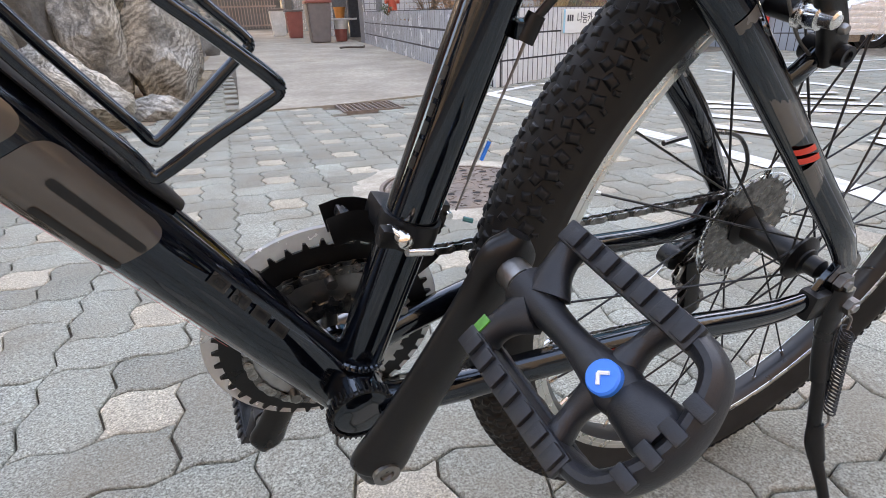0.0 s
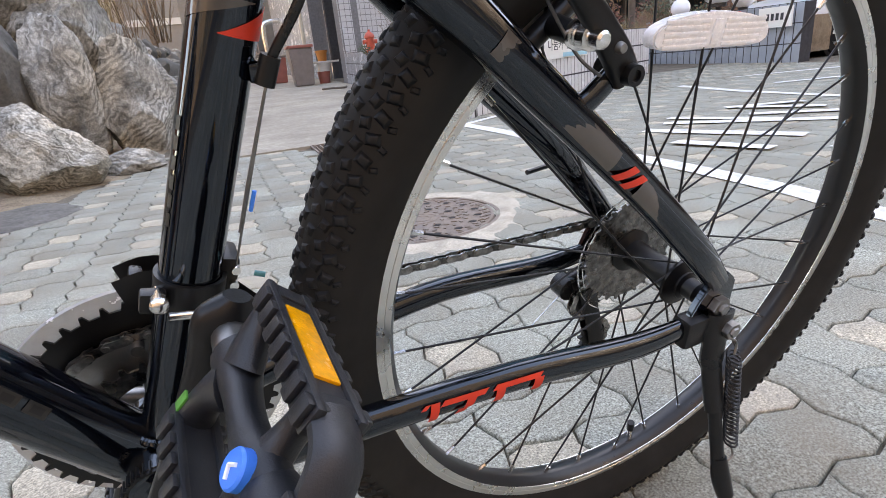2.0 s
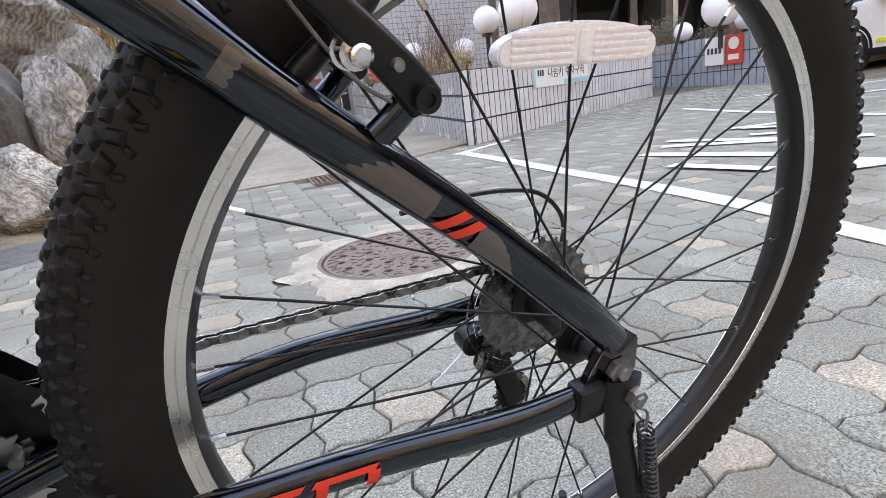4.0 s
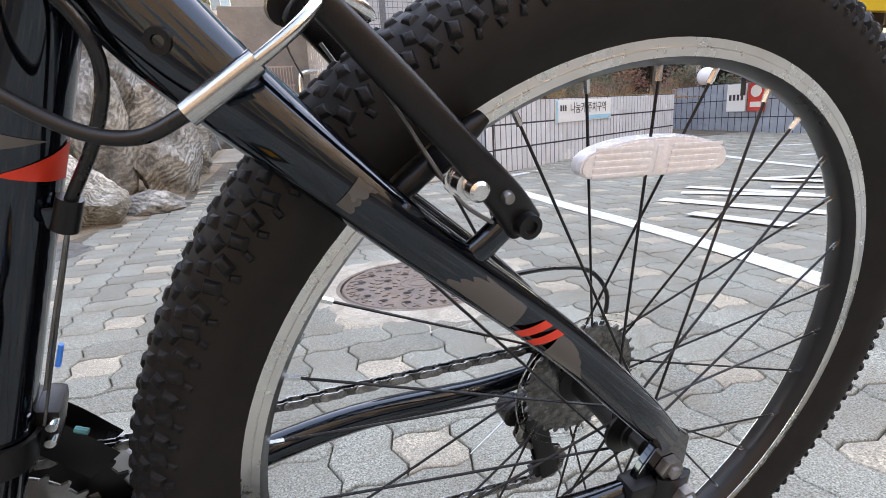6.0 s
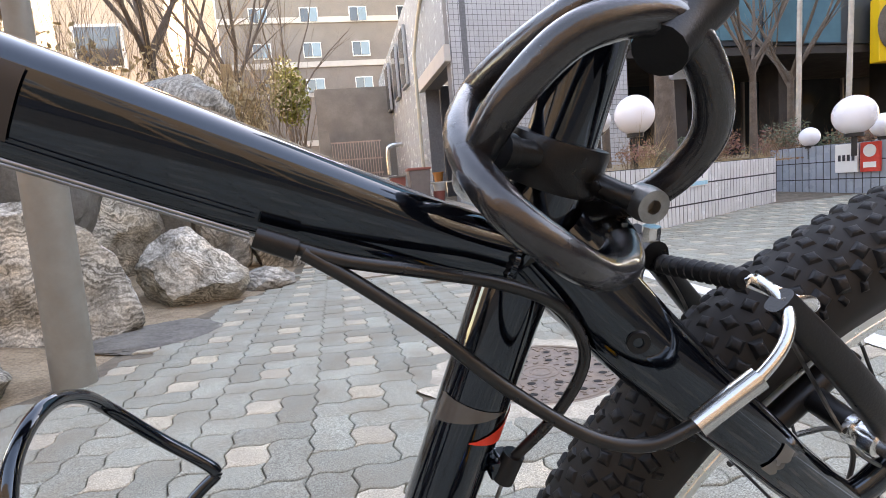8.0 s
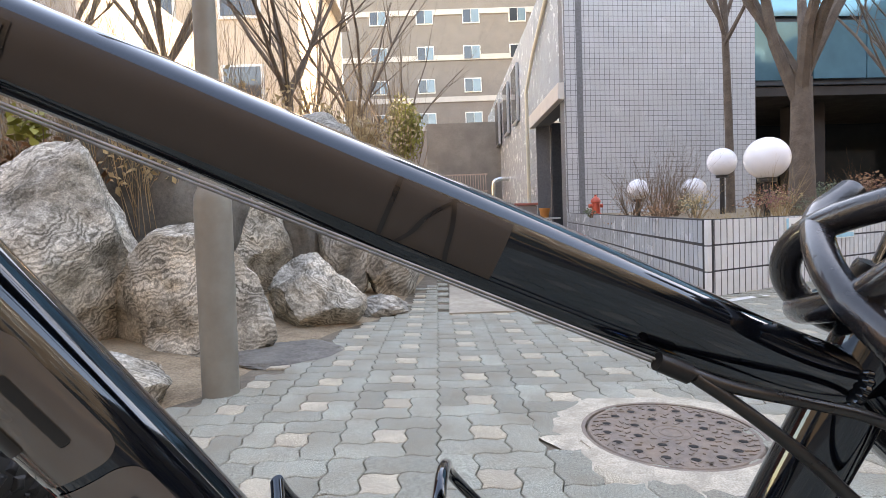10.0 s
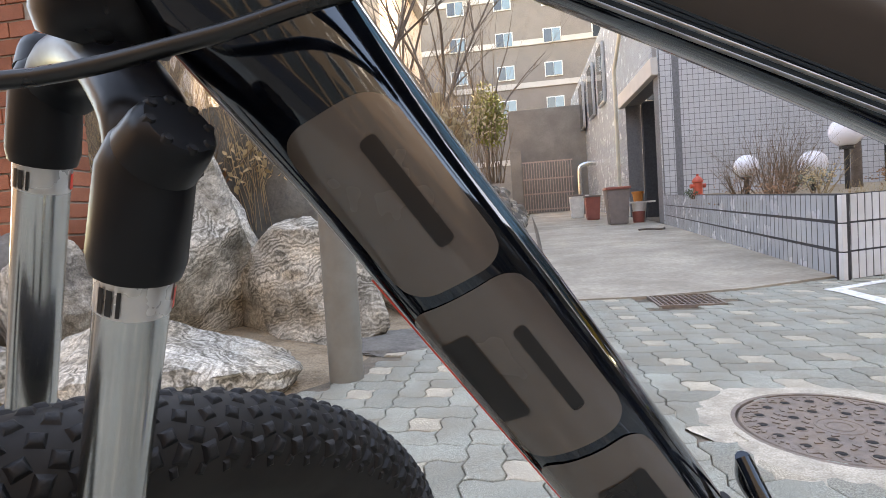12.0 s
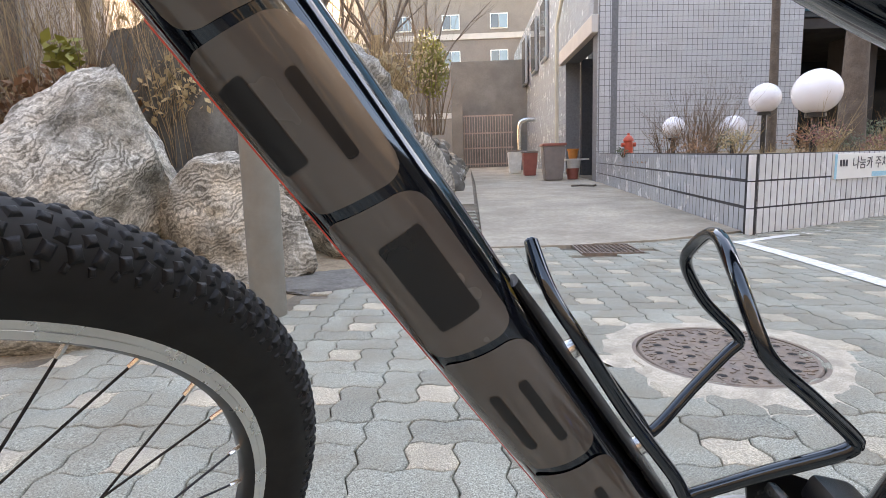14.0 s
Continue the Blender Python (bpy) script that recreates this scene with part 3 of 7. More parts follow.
for s0 in (0.127, 0.138):
    patch("red_stripe", SSA, SSB, (0.0140, 0.0108), (0.0130, 0.0095), s0, s0 + 0.0068, -34, 30, red_decal, bpy.data.objects["seat_stay"], "red slash", 0.0012, slant=0.012)
STA, STB = (BBX + 0.003, 0, BBZ), (-0.2958, 0, 0.6964)
patch("red_stripe", STA, STB, (0.0168, 0.0168), (0.0168, 0.0168), 0.269, 0.286, -80, 14, red_decal, seat_tube, "red slash", 0.0006, taper=1)
patch("grey_panel", STA, STB, (0.0168, 0.0168), (0.0168, 0.0168), 0.271, 0.286, -40, 82, grey_decal, seat_tube, "", 0.0004, taper=-1)
for k in range(6):
    patch("print_bar", STA, STB, (0.0168, 0.0168), (0.0168, 0.0168), 0.166 + k * 0.0105, 0.1735 + k * 0.0105, 58, 70, line_decal, seat_tube, "", 0.0003, ns=2, nt=3)


def text_mesh(name, body, size, m, material, parent, extrude=0.0003, shear=0.0):
    """Flat writing in the built-in font, laid in the plane of m."""
    cu = bpy.data.curves.new(name, "FONT")
    cu.body, cu.size, cu.extrude, cu.align_x, cu.align_y, cu.shear = body, size, extrude, "CENTER", "CENTER", shear
    tmp = bpy.data.objects.new(name, cu)
    scene.collection.objects.link(tmp)
    me = bpy.data.meshes.new_from_object(tmp.evaluated_get(bpy.context.evaluated_depsgraph_get()))
    bpy.data.objects.remove(tmp)
    ob = new(name, me)
    me.materials.clear()
    me.materials.append(material)
    if parent is not None:
        ob.parent = parent
    ob.matrix_basis = m
    return ob


# the red figures on the chain stay
near_stay = bpy.data.objects["chain_stay"]
CSA, CSB = (-0.3005, -0.0495, 0.3271), (-0.1665, -0.0632, 0.3307)
def figure(s0, s1, t0, t1):
    patch("figure_stroke", CSA, CSB, (0.0122, 0.0102), (0.0118, 0.0102), s0, s1, t0, t1, red_decal, near_stay, "", 0.0018, slant=0.004)
figure(0.0400, 0.0465, -45, 34); figure(0.0360, 0.0400, 20, 34)
figure(0.0500, 0.0830, 17, 34); figure(0.0665, 0.0735, -12, 19); figure(0.0590, 0.0665, -45, -10)
figure(0.0890, 0.1260, 17, 34); figure(0.0885, 0.0955, -45, 19); figure(0.1185, 0.1260, -45, 19)

# bottom bracket, cranks, chainrings
shell = part("bottom_bracket", lathe([(0.0, -0.037), (0.015, -0.037), (0.019, -0.036), (0.0225, -0.034), (0.0225, -0.028), (0.0205, -0.027), (0.0205, 0.034), (0.0, 0.034)], 40, closed=False), black_gloss, bicycle, "black bottom bracket shell with a ridged cup", m=pose(BBX, 0, BBZ))



def weld(parent, centre, direction, radius, squash=1.0, n=26):
    """A bead of small overlapping ripples round a joint."""
    d = Vector(direction).normalized()
    side = Vector((0, 1, 0))
    up = d.cross(side)
    pts, rad = [], []
    for k in range(n * 4):
        a = 2 * math.pi * k / (n * 4)
        pts.append(Vector(centre) + side * (math.cos(a) * radius) + up * (math.sin(a) * radius * squash))
        rad.append((0.0021, 0.0027, 0.0030, 0.0027)[k % 4])
    bm = sweep(pts, rad, 8, up=d, closed=True)
    return part("weld", bm, black_gloss, parent, "rippled weld bead")


weld(seat_tube, (-0.4215, 0, 0.3352), (0.28, 0, 0.96), 0.0175)
weld(top_tube, (-0.3211, 0, 0.6516), (0.92, 0, -0.38), 0.015, 0.95)

PED = (-0.3690, 0.4580)
crank_dir = Vector((PED[0] - BBX, 0, PED[1] - BBZ)).normalized()


def crank(name, s, label):
    p0, p1 = Vector((BBX, s * 0.072, BBZ)), Vector((BBX, s * 0.088, BBZ)) + crank_dir * (0.157 * -s)
    pts = [p0 - crank_dir * (-s * 0.016), p0 - crank_dir * (-s * 0.008), p0, p0.lerp(p1, 0.2), p0.lerp(p1, 0.55), p0.lerp(p1, 0.88), p1, p1 + crank_dir * (-s * 0.009), p1 + crank_dir * (-s * 0.0165)]
    wide = [(0.007, 0.007), (0.0155, 0.0095), (0.0195, 0.0115), (0.0165, 0.0098), (0.0145, 0.0085), (0.0145, 0.0085), (0.0165, 0.0088), (0.0145, 0.008), (0.006, 0.006)]
    ob = part(name, smooth_tube(pts, wide, 20, 5), plastic, bicycle, label)
    bolt = part("crank_bolt", lathe([(0.0, -0.001), (0.004, -0.001), (0.0045, -0.003), (0.0085, -0.003), (0.0085, 0.003), (0.0, 0.003)], 20, closed=False), steel, ob, "dull steel crank bolt", m=Matrix.Translation(p0 + Vector((0, s * 0.0105, 0))))
    part("pedal_thread", rod(p1 + Vector((0, s * 0.006, 0)), p1 + Vector((0, s * 0.018, 0)), 0.0085, 16), steel, ob)
    return ob, p1


left_crank, lp = crank("left_crank", -1, "black crank arm with a steel bolt")
right_crank, rp = crank("right_crank", 1, "black crank arm")


def pedal(name, m, label):
    """Axle along +y from the crank, x across, z out of the tread face."""
    W, L0, L1 = 0.0325, 0.014, 0.105
    body = bmesh.new()
    sweep(spline([(0, 0.012, 0), (0, 0.022, 0), (0, 0.036, 0.001), (0, 0.052, 0.002), (0, 0.063, 0.002), (0, 0.076, 0.001), (0, 0.086, 0)], 5),
          [q for q in spline([(0.0112, 0.0095), (0.0106, 0.0092), (0.0074, 0.0078), (0.0066, 0.0072), (0.0080, 0.0076), (0.0108, 0.0086), (0.0090, 0.0080)], 5)], 16, up=(0, 0, 1), bm=body)
    ob = part(name, body, pedal_plastic, bicycle, label, m=m)
    for s in (-1, 1):
        # the flared arm at the crank end and the one by the cap
        part("arm", sweep(spline([(s * 0.004, 0.026, 0.002), (s * 0.014, 0.021, 0.002), (s * 0.024, 0.018, 0.001), (s * W, 0.0175, 0)], 5),
             [q for q in spline([(0.0125, 0.0072), (0.0085, 0.0070), (0.0068, 0.0078), (0.0070, 0.0092)], 5)], 14, up=(0, 0, 1)), pedal_plastic, ob)
        part("arm", sweep(spline([(s * 0.005, 0.073, 0), (s * 0.018, 0.0725, -0.001), (s * W, 0.075, -0.001)], 5),
             [q for q in spline([(0.0080, 0.0070), (0.0048, 0.0062), (0.0060, 0.0075)], 5)], 12, up=(0, 0, 1)), pedal_plastic, ob)
        # side bar: two ridges on a recessed web
        bar = box(s * W - 0.0030, s * W + 0.0030, L0, L1 - 0.018, -0.0095, 0.0095, 0.0012)
        for z in (-0.0082, 0.0082):
            box(s * W - 0.0046, s * W + 0.0062, L0 - 0.001, L1 - 0.016, z - 0.0020, z + 0.0020, 0.0014, bm=bar)
        for y in (L0 + 0.004, L1 - 0.022):
            box(s * W - 0.0040, s * W + 0.0056, y - 0.0045, y + 0.0045, -0.0090, 0.0090, 0.0012, bm=bar)
        side = part("side_bar", bar, pedal_plastic, ob, "toothed side bar")
        for k in range(7):
            y = L0 + 0.009 + k * 0.0102
            for z0, z1 in ((0.0098, 0.0128), (-0.0128, -0.0098)):
                part("tooth", box(s * W - 0.0042, s * W + 0.0050, y - 0.0031, y + 0.0031, z0, z1, 0.0011), pedal_plastic, side)
        part("reflector", box(s * W + 0.0030 * s - 0.0012, s * W + 0.0030 * s + 0.0012, L0 + 0.015, L1 - 0.034, -0.0056, 0.0056, 0.0005), amber, side, "amber ribbed reflector")
    rim = spline([(-W, L1 - 0.022, 0), (-W + 0.004, L1 - 0.008, 0), (-W + 0.016, L1 - 0.001, 0), (0, L1 + 0.002, 0), (W - 0.016, L1 - 0.001, 0), (W - 0.004, L1 - 0.008, 0), (W, L1 - 0.022, 0)], 5)
    end = part("end_bar", sweep(rim, [(0.0052, 0.0098)] * len(rim), 14, up=(0, 0, 1)), pedal_plastic, ob, "rounded outer end bar")
    for x in (-0.016, -0.005, 0.006, 0.017):
        part("tooth", box(x - 0.003, x + 0.003, L1 - 0.004, L1 + 0.005, 0.0088, 0.0116, 0.0011), pedal_plastic, end)
    part("bearing_cup", sweep([(0, 0.079, -0.001), (0, 0.085, -0.001), (0, 0.098, -0.001), (0, 0.103, -0.001)], [0.0085, 0.0106, 0.0124, 0.0108], 22, up=(0, 0, 1)), pedal_plastic, ob, "smooth bearing housing")
    axle = part("axle", rod((0, 0, 0), (0, 0.020, 0), 0.0068, 16), steel, ob, "ribbed steel pedal axle")
    for k in range(10):
        a = 2 * math.pi * k / 10
        part("rib", rod((0.0068 * math.cos(a), 0.003, 0.0068 * math.sin(a)), (0.0068 * math.cos(a), 0.013, 0.0068 * math.sin(a)), 0.0010, 6, up=(1, 0, 0)), steel, axle)
    part("cap", lathe([(0, 0.0020), (0.0060, 0.0020), (0.0068, 0.0010), (0.0068, -0.003)], 32, "z", False), blue_plastic, ob, "round bright blue cap", m=pose(0, 0.076, 0.0102))
    mark = bmesh.new()
    rod((-0.0030, -0.0016, 0.0026), (0, 0.0016, 0.0026), 0.0008, 6, bm=mark)
    rod((0, 0.0016, 0.0026), (0.0030, -0.0016, 0.0026), 0.0008, 6, bm=mark)
    part("cap_mark", mark, white_print, ob, "white chevron mark", m=pose(0, 0.076, 0.0100, 0, 0, 180))
    part("sticker", box(0.0210, 0.0300, 0.0138, 0.0190, 0.0084, 0.0096, 0.0003), green_decal, ob, "small green and yellow sticker")
    return ob


ang = 46.0
pm = Matrix.Translation(lp + Vector((0, -0.008, 0))) @ Matrix.Rotation(radians(-ang), 4, "Y") @ Matrix.Rotation(math.pi, 4, "Z")
pedal("left_pedal", pm, "dark grey moulded plastic pedal with toothed side bars")
pedal("right_pedal", Matrix.Translation(rp + Vector((0, 0.008, 0))) @ Matrix.Rotation(radians(-62), 4, "Y"), "dark grey moulded plastic pedal")


def toothed(teeth, r_root, r_tip, r_in, y0, y1):
    """A chainring or sprocket about the y axis."""
    bm = bmesh.new()
    out = []
    for k in range(teeth):
        for f, r in ((0.0, r_root), (0.28, r_root), (0.42, r_tip), (0.58, r_tip), (0.72, r_root)):
            a = 2 * math.pi * (k + f) / teeth
            out.append((r * math.cos(a), r * math.sin(a)))
    n = len(out)
    va = [[bm.verts.new((x, y, z)) for x, z in out] for y in (y0, y1)]
    vi = [[bm.verts.new((r_in * math.cos(2 * math.pi * k / n), y, r_in * math.sin(2 * math.pi * k / n))) for k in range(n)] for y in (y0, y1)]
    for k in range(n):
        j = (k + 1) % n
        bm.faces.new((va[0][k], va[0][j], va[1][j], va[1][k]))
        bm.faces.new((vi[0][j], vi[0][k], vi[1][k], vi[1][j]))
        bm.faces.new((va[0][j], va[0][k], vi[0][k], vi[0][j]))
        bm.faces.new((va[1][k], va[1][j], vi[1][j], vi[1][k]))
    bmesh.ops.recalc_face_normals(bm, faces=bm.faces)
    return bm


BBM = pose(BBX, 0, BBZ)
part("cup", toothed(36, 0.0215, 0.0236, 0.0200, -0.0368, -0.0285), plastic, bicycle, "ridged black bearing cup", smooth=False, m=BBM)
milky = mat("scratched clear plastic", (0.8, 0.81, 0.8), 0.22, spread=0.1, scale=60, rough_spread=0.1)
mb = milky.node_tree.nodes["Principled BSDF"]
mb.inputs["Transmission Weight"].default_value, mb.inputs["IOR"].default_value = 0.55, 1.3
ring_big = part("chainring", toothed(42, 0.0825, 0.0875, 0.058, 0.0495, 0.0515), plastic, bicycle, "large black chainring", smooth=False, m=BBM)
part("chainring", toothed(32, 0.0618, 0.0668, 0.034, 0.0425, 0.0445), ring_alloy, bicycle, "silver middle chainring", smooth=False, m=BBM)
part("chainring", toothed(22, 0.0422, 0.0470, 0.03, 0.0355, 0.0375), chain_steel, bicycle, "small dark chainring", smooth=False, m=BBM)
part("chain_guard", lathe([(0.0935, 0.056), (0.0945, 0.058), (0.0935, 0.060), (0.078, 0.0625), (0.058, 0.061), (0.058, 0.0595), (0.078, 0.061)], 72), milky, bicycle, "clear plastic chain guard ring", m=BBM)
spider = bmesh.new()
for k in range(5):
    a = 2 * math.pi * k / 5 + 0.3
    rod((0, 0.054, 0), (0.066 * math.cos(a), 0.054, 0.066 * math.sin(a)), 0.008, 10, 0.006, bm=spider)
    rod((0.058 * math.cos(a), 0.034, 0.058 * math.sin(a)), (0.058 * math.cos(a), 0.063, 0.058 * math.sin(a)), 0.0042, 10, bm=spider, up=(1, 0, 0))
part("spider", spider, steel, bicycle, "steel chainring spider with bolts", m=BBM)

# cassette, spoke guard, derailleurs, chain
HUB = pose(0, 0, AX)
for k, (teeth, r) in enumerate(((28, 0.0575), (24, 0.0495), (21, 0.0435), (18, 0.0375), (16, 0.0335), (14, 0.0295), (12, 0.0255))):
    part("sprocket", toothed(teeth, r - 0.004, r, 0.016, 0.0275 + k * 0.0042, 0.0292 + k * 0.0042), chain_steel, bicycle, "oily steel sprocket", smooth=False, m=HUB)
guard = part("spoke_guard", lathe([(0.066, 0.0235), (0.067, 0.0245), (0.066, 0.0252), (0.0605, 0.0252), (0.0605, 0.0238)], 60), mat("clear plastic disc", (0.93, 0.94, 0.92), 0.08, spread=0.1, spec=0.5), bicycle, "clear plastic rim of the spoke guard", m=HUB)
gb = guard.data.materials[0].node_tree.nodes["Principled BSDF"]
gb.inputs["Transmission Weight"].default_value, gb.inputs["IOR"].default_value = 1.0, 1.12
for s in (-1, 1):
    plate = prism([(-0.030, 0.325), (-0.022, 0.345), (-0.012, 0.362), (0.006, 0.370), (0.018, 0.360), (0.020, 0.335), (0.016, 0.312), (0.000, 0.305), (-0.020, 0.308)], s * 0.066, s * 0.0725, 0.0012)
    part("dropout", plate, black_gloss, bicycle, "black dropout plate")
    part("axle_nut", lathe([(0.0, -0.006), (0.005, -0.006), (0.0052, -0.003), (0.0098, -0.003), (0.0098, 0.004), (0.0, 0.004)], 6, closed=False), steel if s < 0 else chain_steel, bicycle, "hexagonal axle nut", smooth=False, m=Matrix.Translation((0.0, s * 0.077, AX)) @ Matrix.Rotation(0 if s < 0 else math.pi, 4, "Z"))

body = rod((-0.0020, 0.062, 0.3180), (0.0040, 0.075, 0.2950), 0.013, 14)
rod((0.0040, 0.075, 0.2950), (-0.0400, 0.068, 0.2840), 0.010, 12, 0.012, bm=body)
rod((-0.0400, 0.060, 0.2840), (-0.0400, 0.078, 0.2840), 0.013, 14, bm=body, up=(1, 0, 0))
derailleur = part("rear_derailleur", body, plastic, bicycle, "black rear derailleur with a long cage")
for y in (0.048, 0.060):
    part("cage_plate", sweep(spline([(-0.0280, y, 0.2880), (-0.0180, y, 0.2600), (-0.0060, y, 0.2250), (0.0000, y, 0.2050)], 4), [(0.010, 0.0012)] * 13, 10), plastic, derailleur)
for p in ((-0.0220, 0.054, 0.2680), (-0.0030, 0.054, 0.2170)):
    part("jockey_wheel", toothed(11, 0.0165, 0.0205, 0.004, -0.002, 0.002), plastic, derailleur, smooth=False, m=Matrix.Translation(p))
part("derailleur_cable", smooth_tube([(-0.0971, 0.075, 0.4222), (-0.0484, 0.085, 0.4209), (0.0106, 0.098, 0.4122), (0.06, 0.108, 0.395), (0.088, 0.108, 0.360), (0.075, 0.100, 0.318), (0.0300, 0.085, 0.2960)], 0.0024, 8), hose, bicycle, "black looped cable housing")
part("wire_end", rod((-0.0450, 0.068, 0.2750), (-0.0850, 0.062, 0.2500), 0.0006, 5), chrome, derailleur)

# front derailleur
fd = lathe([(0.0172, -0.009), (0.0195, -0.009), (0.0195, 0.009), (0.0172, 0.009)], 32, "z")
fdm = Matrix.Translation((-0.3845, 0, 0.4326)) @ Matrix.Rotation(radians(17), 4, "Y")
front_derailleur = part("front_derailleur", fd, plastic, bicycle, "black front derailleur clamped round the seat tube", m=fdm)
lug = box(-0.026, -0.013, -0.0215, -0.012, -0.006, 0.006, 0.002)
part("clamp_lug", lug, plastic, front_derailleur)
bolt = lathe([(0, -0.038), (0.0036, -0.036), (0.0048, -0.0345), (0.0048, -0.028), (0.0030, -0.0275), (0.0030, -0.010), (0, -0.010)], 16, closed=False)
part("clamp_bolt", bolt, chrome, front_derailleur, "bright steel clamp bolt", m=Matrix.Translation((-0.017, 0.0, 0.0)) @ Matrix.Rotation(radians(-12), 4, "X"))
part("clamp_bolt", rod((-0.012, -0.030, -0.002), (0.006, -0.027, -0.002), 0.0026, 10), chrome, front_derailleur)
for y in (0.036, 0.056):
    part("chain_cage", sweep(spline([(-0.034, y, -0.030), (-0.016, y, -0.022), (0.014, y, -0.028), (0.048, y, -0.052)], 4), [(0.012, 0.0011)] * 13, 8), plastic, front_derailleur)
part("link_arm", box(-0.012, 0.016, 0.012, 0.046, -0.016, 0.002, 0.004), plastic, front_derailleur)
part("link_arm", box(-0.031, -0.023, 0.036, 0.050, -0.021, -0.014, 0.002), plastic, front_derailleur)
part("fd_body", box(0.015, 0.027, 0.000, 0.026, -0.006, 0.018, 0.004), plastic, front_derailleur, "black linkage with steel screws")
for z in (0.002, 0.012):
    part("fd_screw", rod((0.024, -0.005, z), (0.024, 0.004, z), 0.0026, 10, up=(1, 0, 0)), chrome, front_derailleur, "bright adjusting screw")
part("fd_wire", rod((0.022, -0.012, 0.020), (-0.0008 + 0.026, -0.0128, 0.135), 0.0007, 6), steel, front_derailleur)
part("wire_tip", rod((0.0255, -0.0135, 0.055), (0.026, -0.0137, 0.067), 0.0012, 8), blue_plastic, front_derailleur, "blue wire end cap")
part("fd_screw", rod((0.034, -0.006, 0.012), (0.040, -0.008, 0.012), 0.0018, 8), mat("teal thread lock screw", (0.03, 0.2, 0.22), 0.4), front_derailleur)

# chain: links along a loop of straight and curved runs
def chain_loop():
    pts = []
    def arc(c, r, a0, a1, y, n):
        for k in range(n + 1):
            a = radians(a0 + (a1 - a0) * k / n)
            pts.append((c[0] + r * math.cos(a), y, c[1] + r * math.sin(a)))
    arc((0, AX), 0.0285, 40, 92, 0.0485, 6)
    arc((BBX, BBZ), 0.0645, 88, 270, 0.0435, 30)
    arc((-0.003, 0.217), 0.0190, -90, 60, 0.054, 8)
    arc((-0.022, 0.268), 0.0190, 240, 120, 0.054, 6)
    arc((0, AX), 0.0285, -130, 40, 0.0485, 12)
    return pts


def link_mesh(outer):
    bm = bmesh.new()
    for s in (-1, 1):
        y = s * (0.0030 if outer else 0.0019)
        outline = []
        for k in range(20):
            a = 2 * math.pi * k / 20
            x = 0.0072 * math.cos(a)
            x += 0.0026 * (1 if x > 0 else -1)
            w = 0.0042 - 0.0022 * math.exp(-(x / 0.0036) ** 2)
            outline.append((x, w * math.sin(a)))
        m = prism(outline, y - 0.0005, y + 0.0005)
        merge(bm, m)
    if outer:
        for x in (-0.00635, 0.00635):
            rod((x, -0.0042, 0), (x, 0.0042, 0), 0.0019, 8, bm=bm, up=(1, 0, 0))
    me = bpy.data.meshes.new("link")
    bm.to_mesh(me)
    bm.free()
    me.materials.append(link_steel if outer else chain_steel)
    return me


loop = [Vector(p) for p in chain_loop()]
dist = [0.0]
for a, b in zip(loop, loop[1:]):
    dist.append(dist[-1] + (b - a).length)
chain = part("chain", sweep([loop[0], loop[0] + Vector((0.002, 0, 0))], 0.001, 6), chain_steel, bicycle, "oily roller chain")
link_meshes = [link_mesh(True), link_mesh(False)]
nlinks = int(dist[-1] / 0.0127)


def along(s):
    for i in range(len(dist) - 1):
        if dist[i + 1] >= s:
            return loop[i].lerp(loop[i + 1], (s - dist[i]) / max(1e-9, dist[i + 1] - dist[i]))
    return loop[-1]


for k in range(nlinks):
    a, b = along(k * 0.0127), along(k * 0.0127 + 0.0127)
    d = (b - a).normalized()
    side = (Vector((0, 1, 0)) - d * d.y).normalized()
    ob = new("link", link_meshes[k % 2])
    ob.parent = chain
    ob.matrix_basis = Matrix.Translation((a + b) / 2) @ Matrix((d, side, d.cross(side))).transposed().to_4x4()

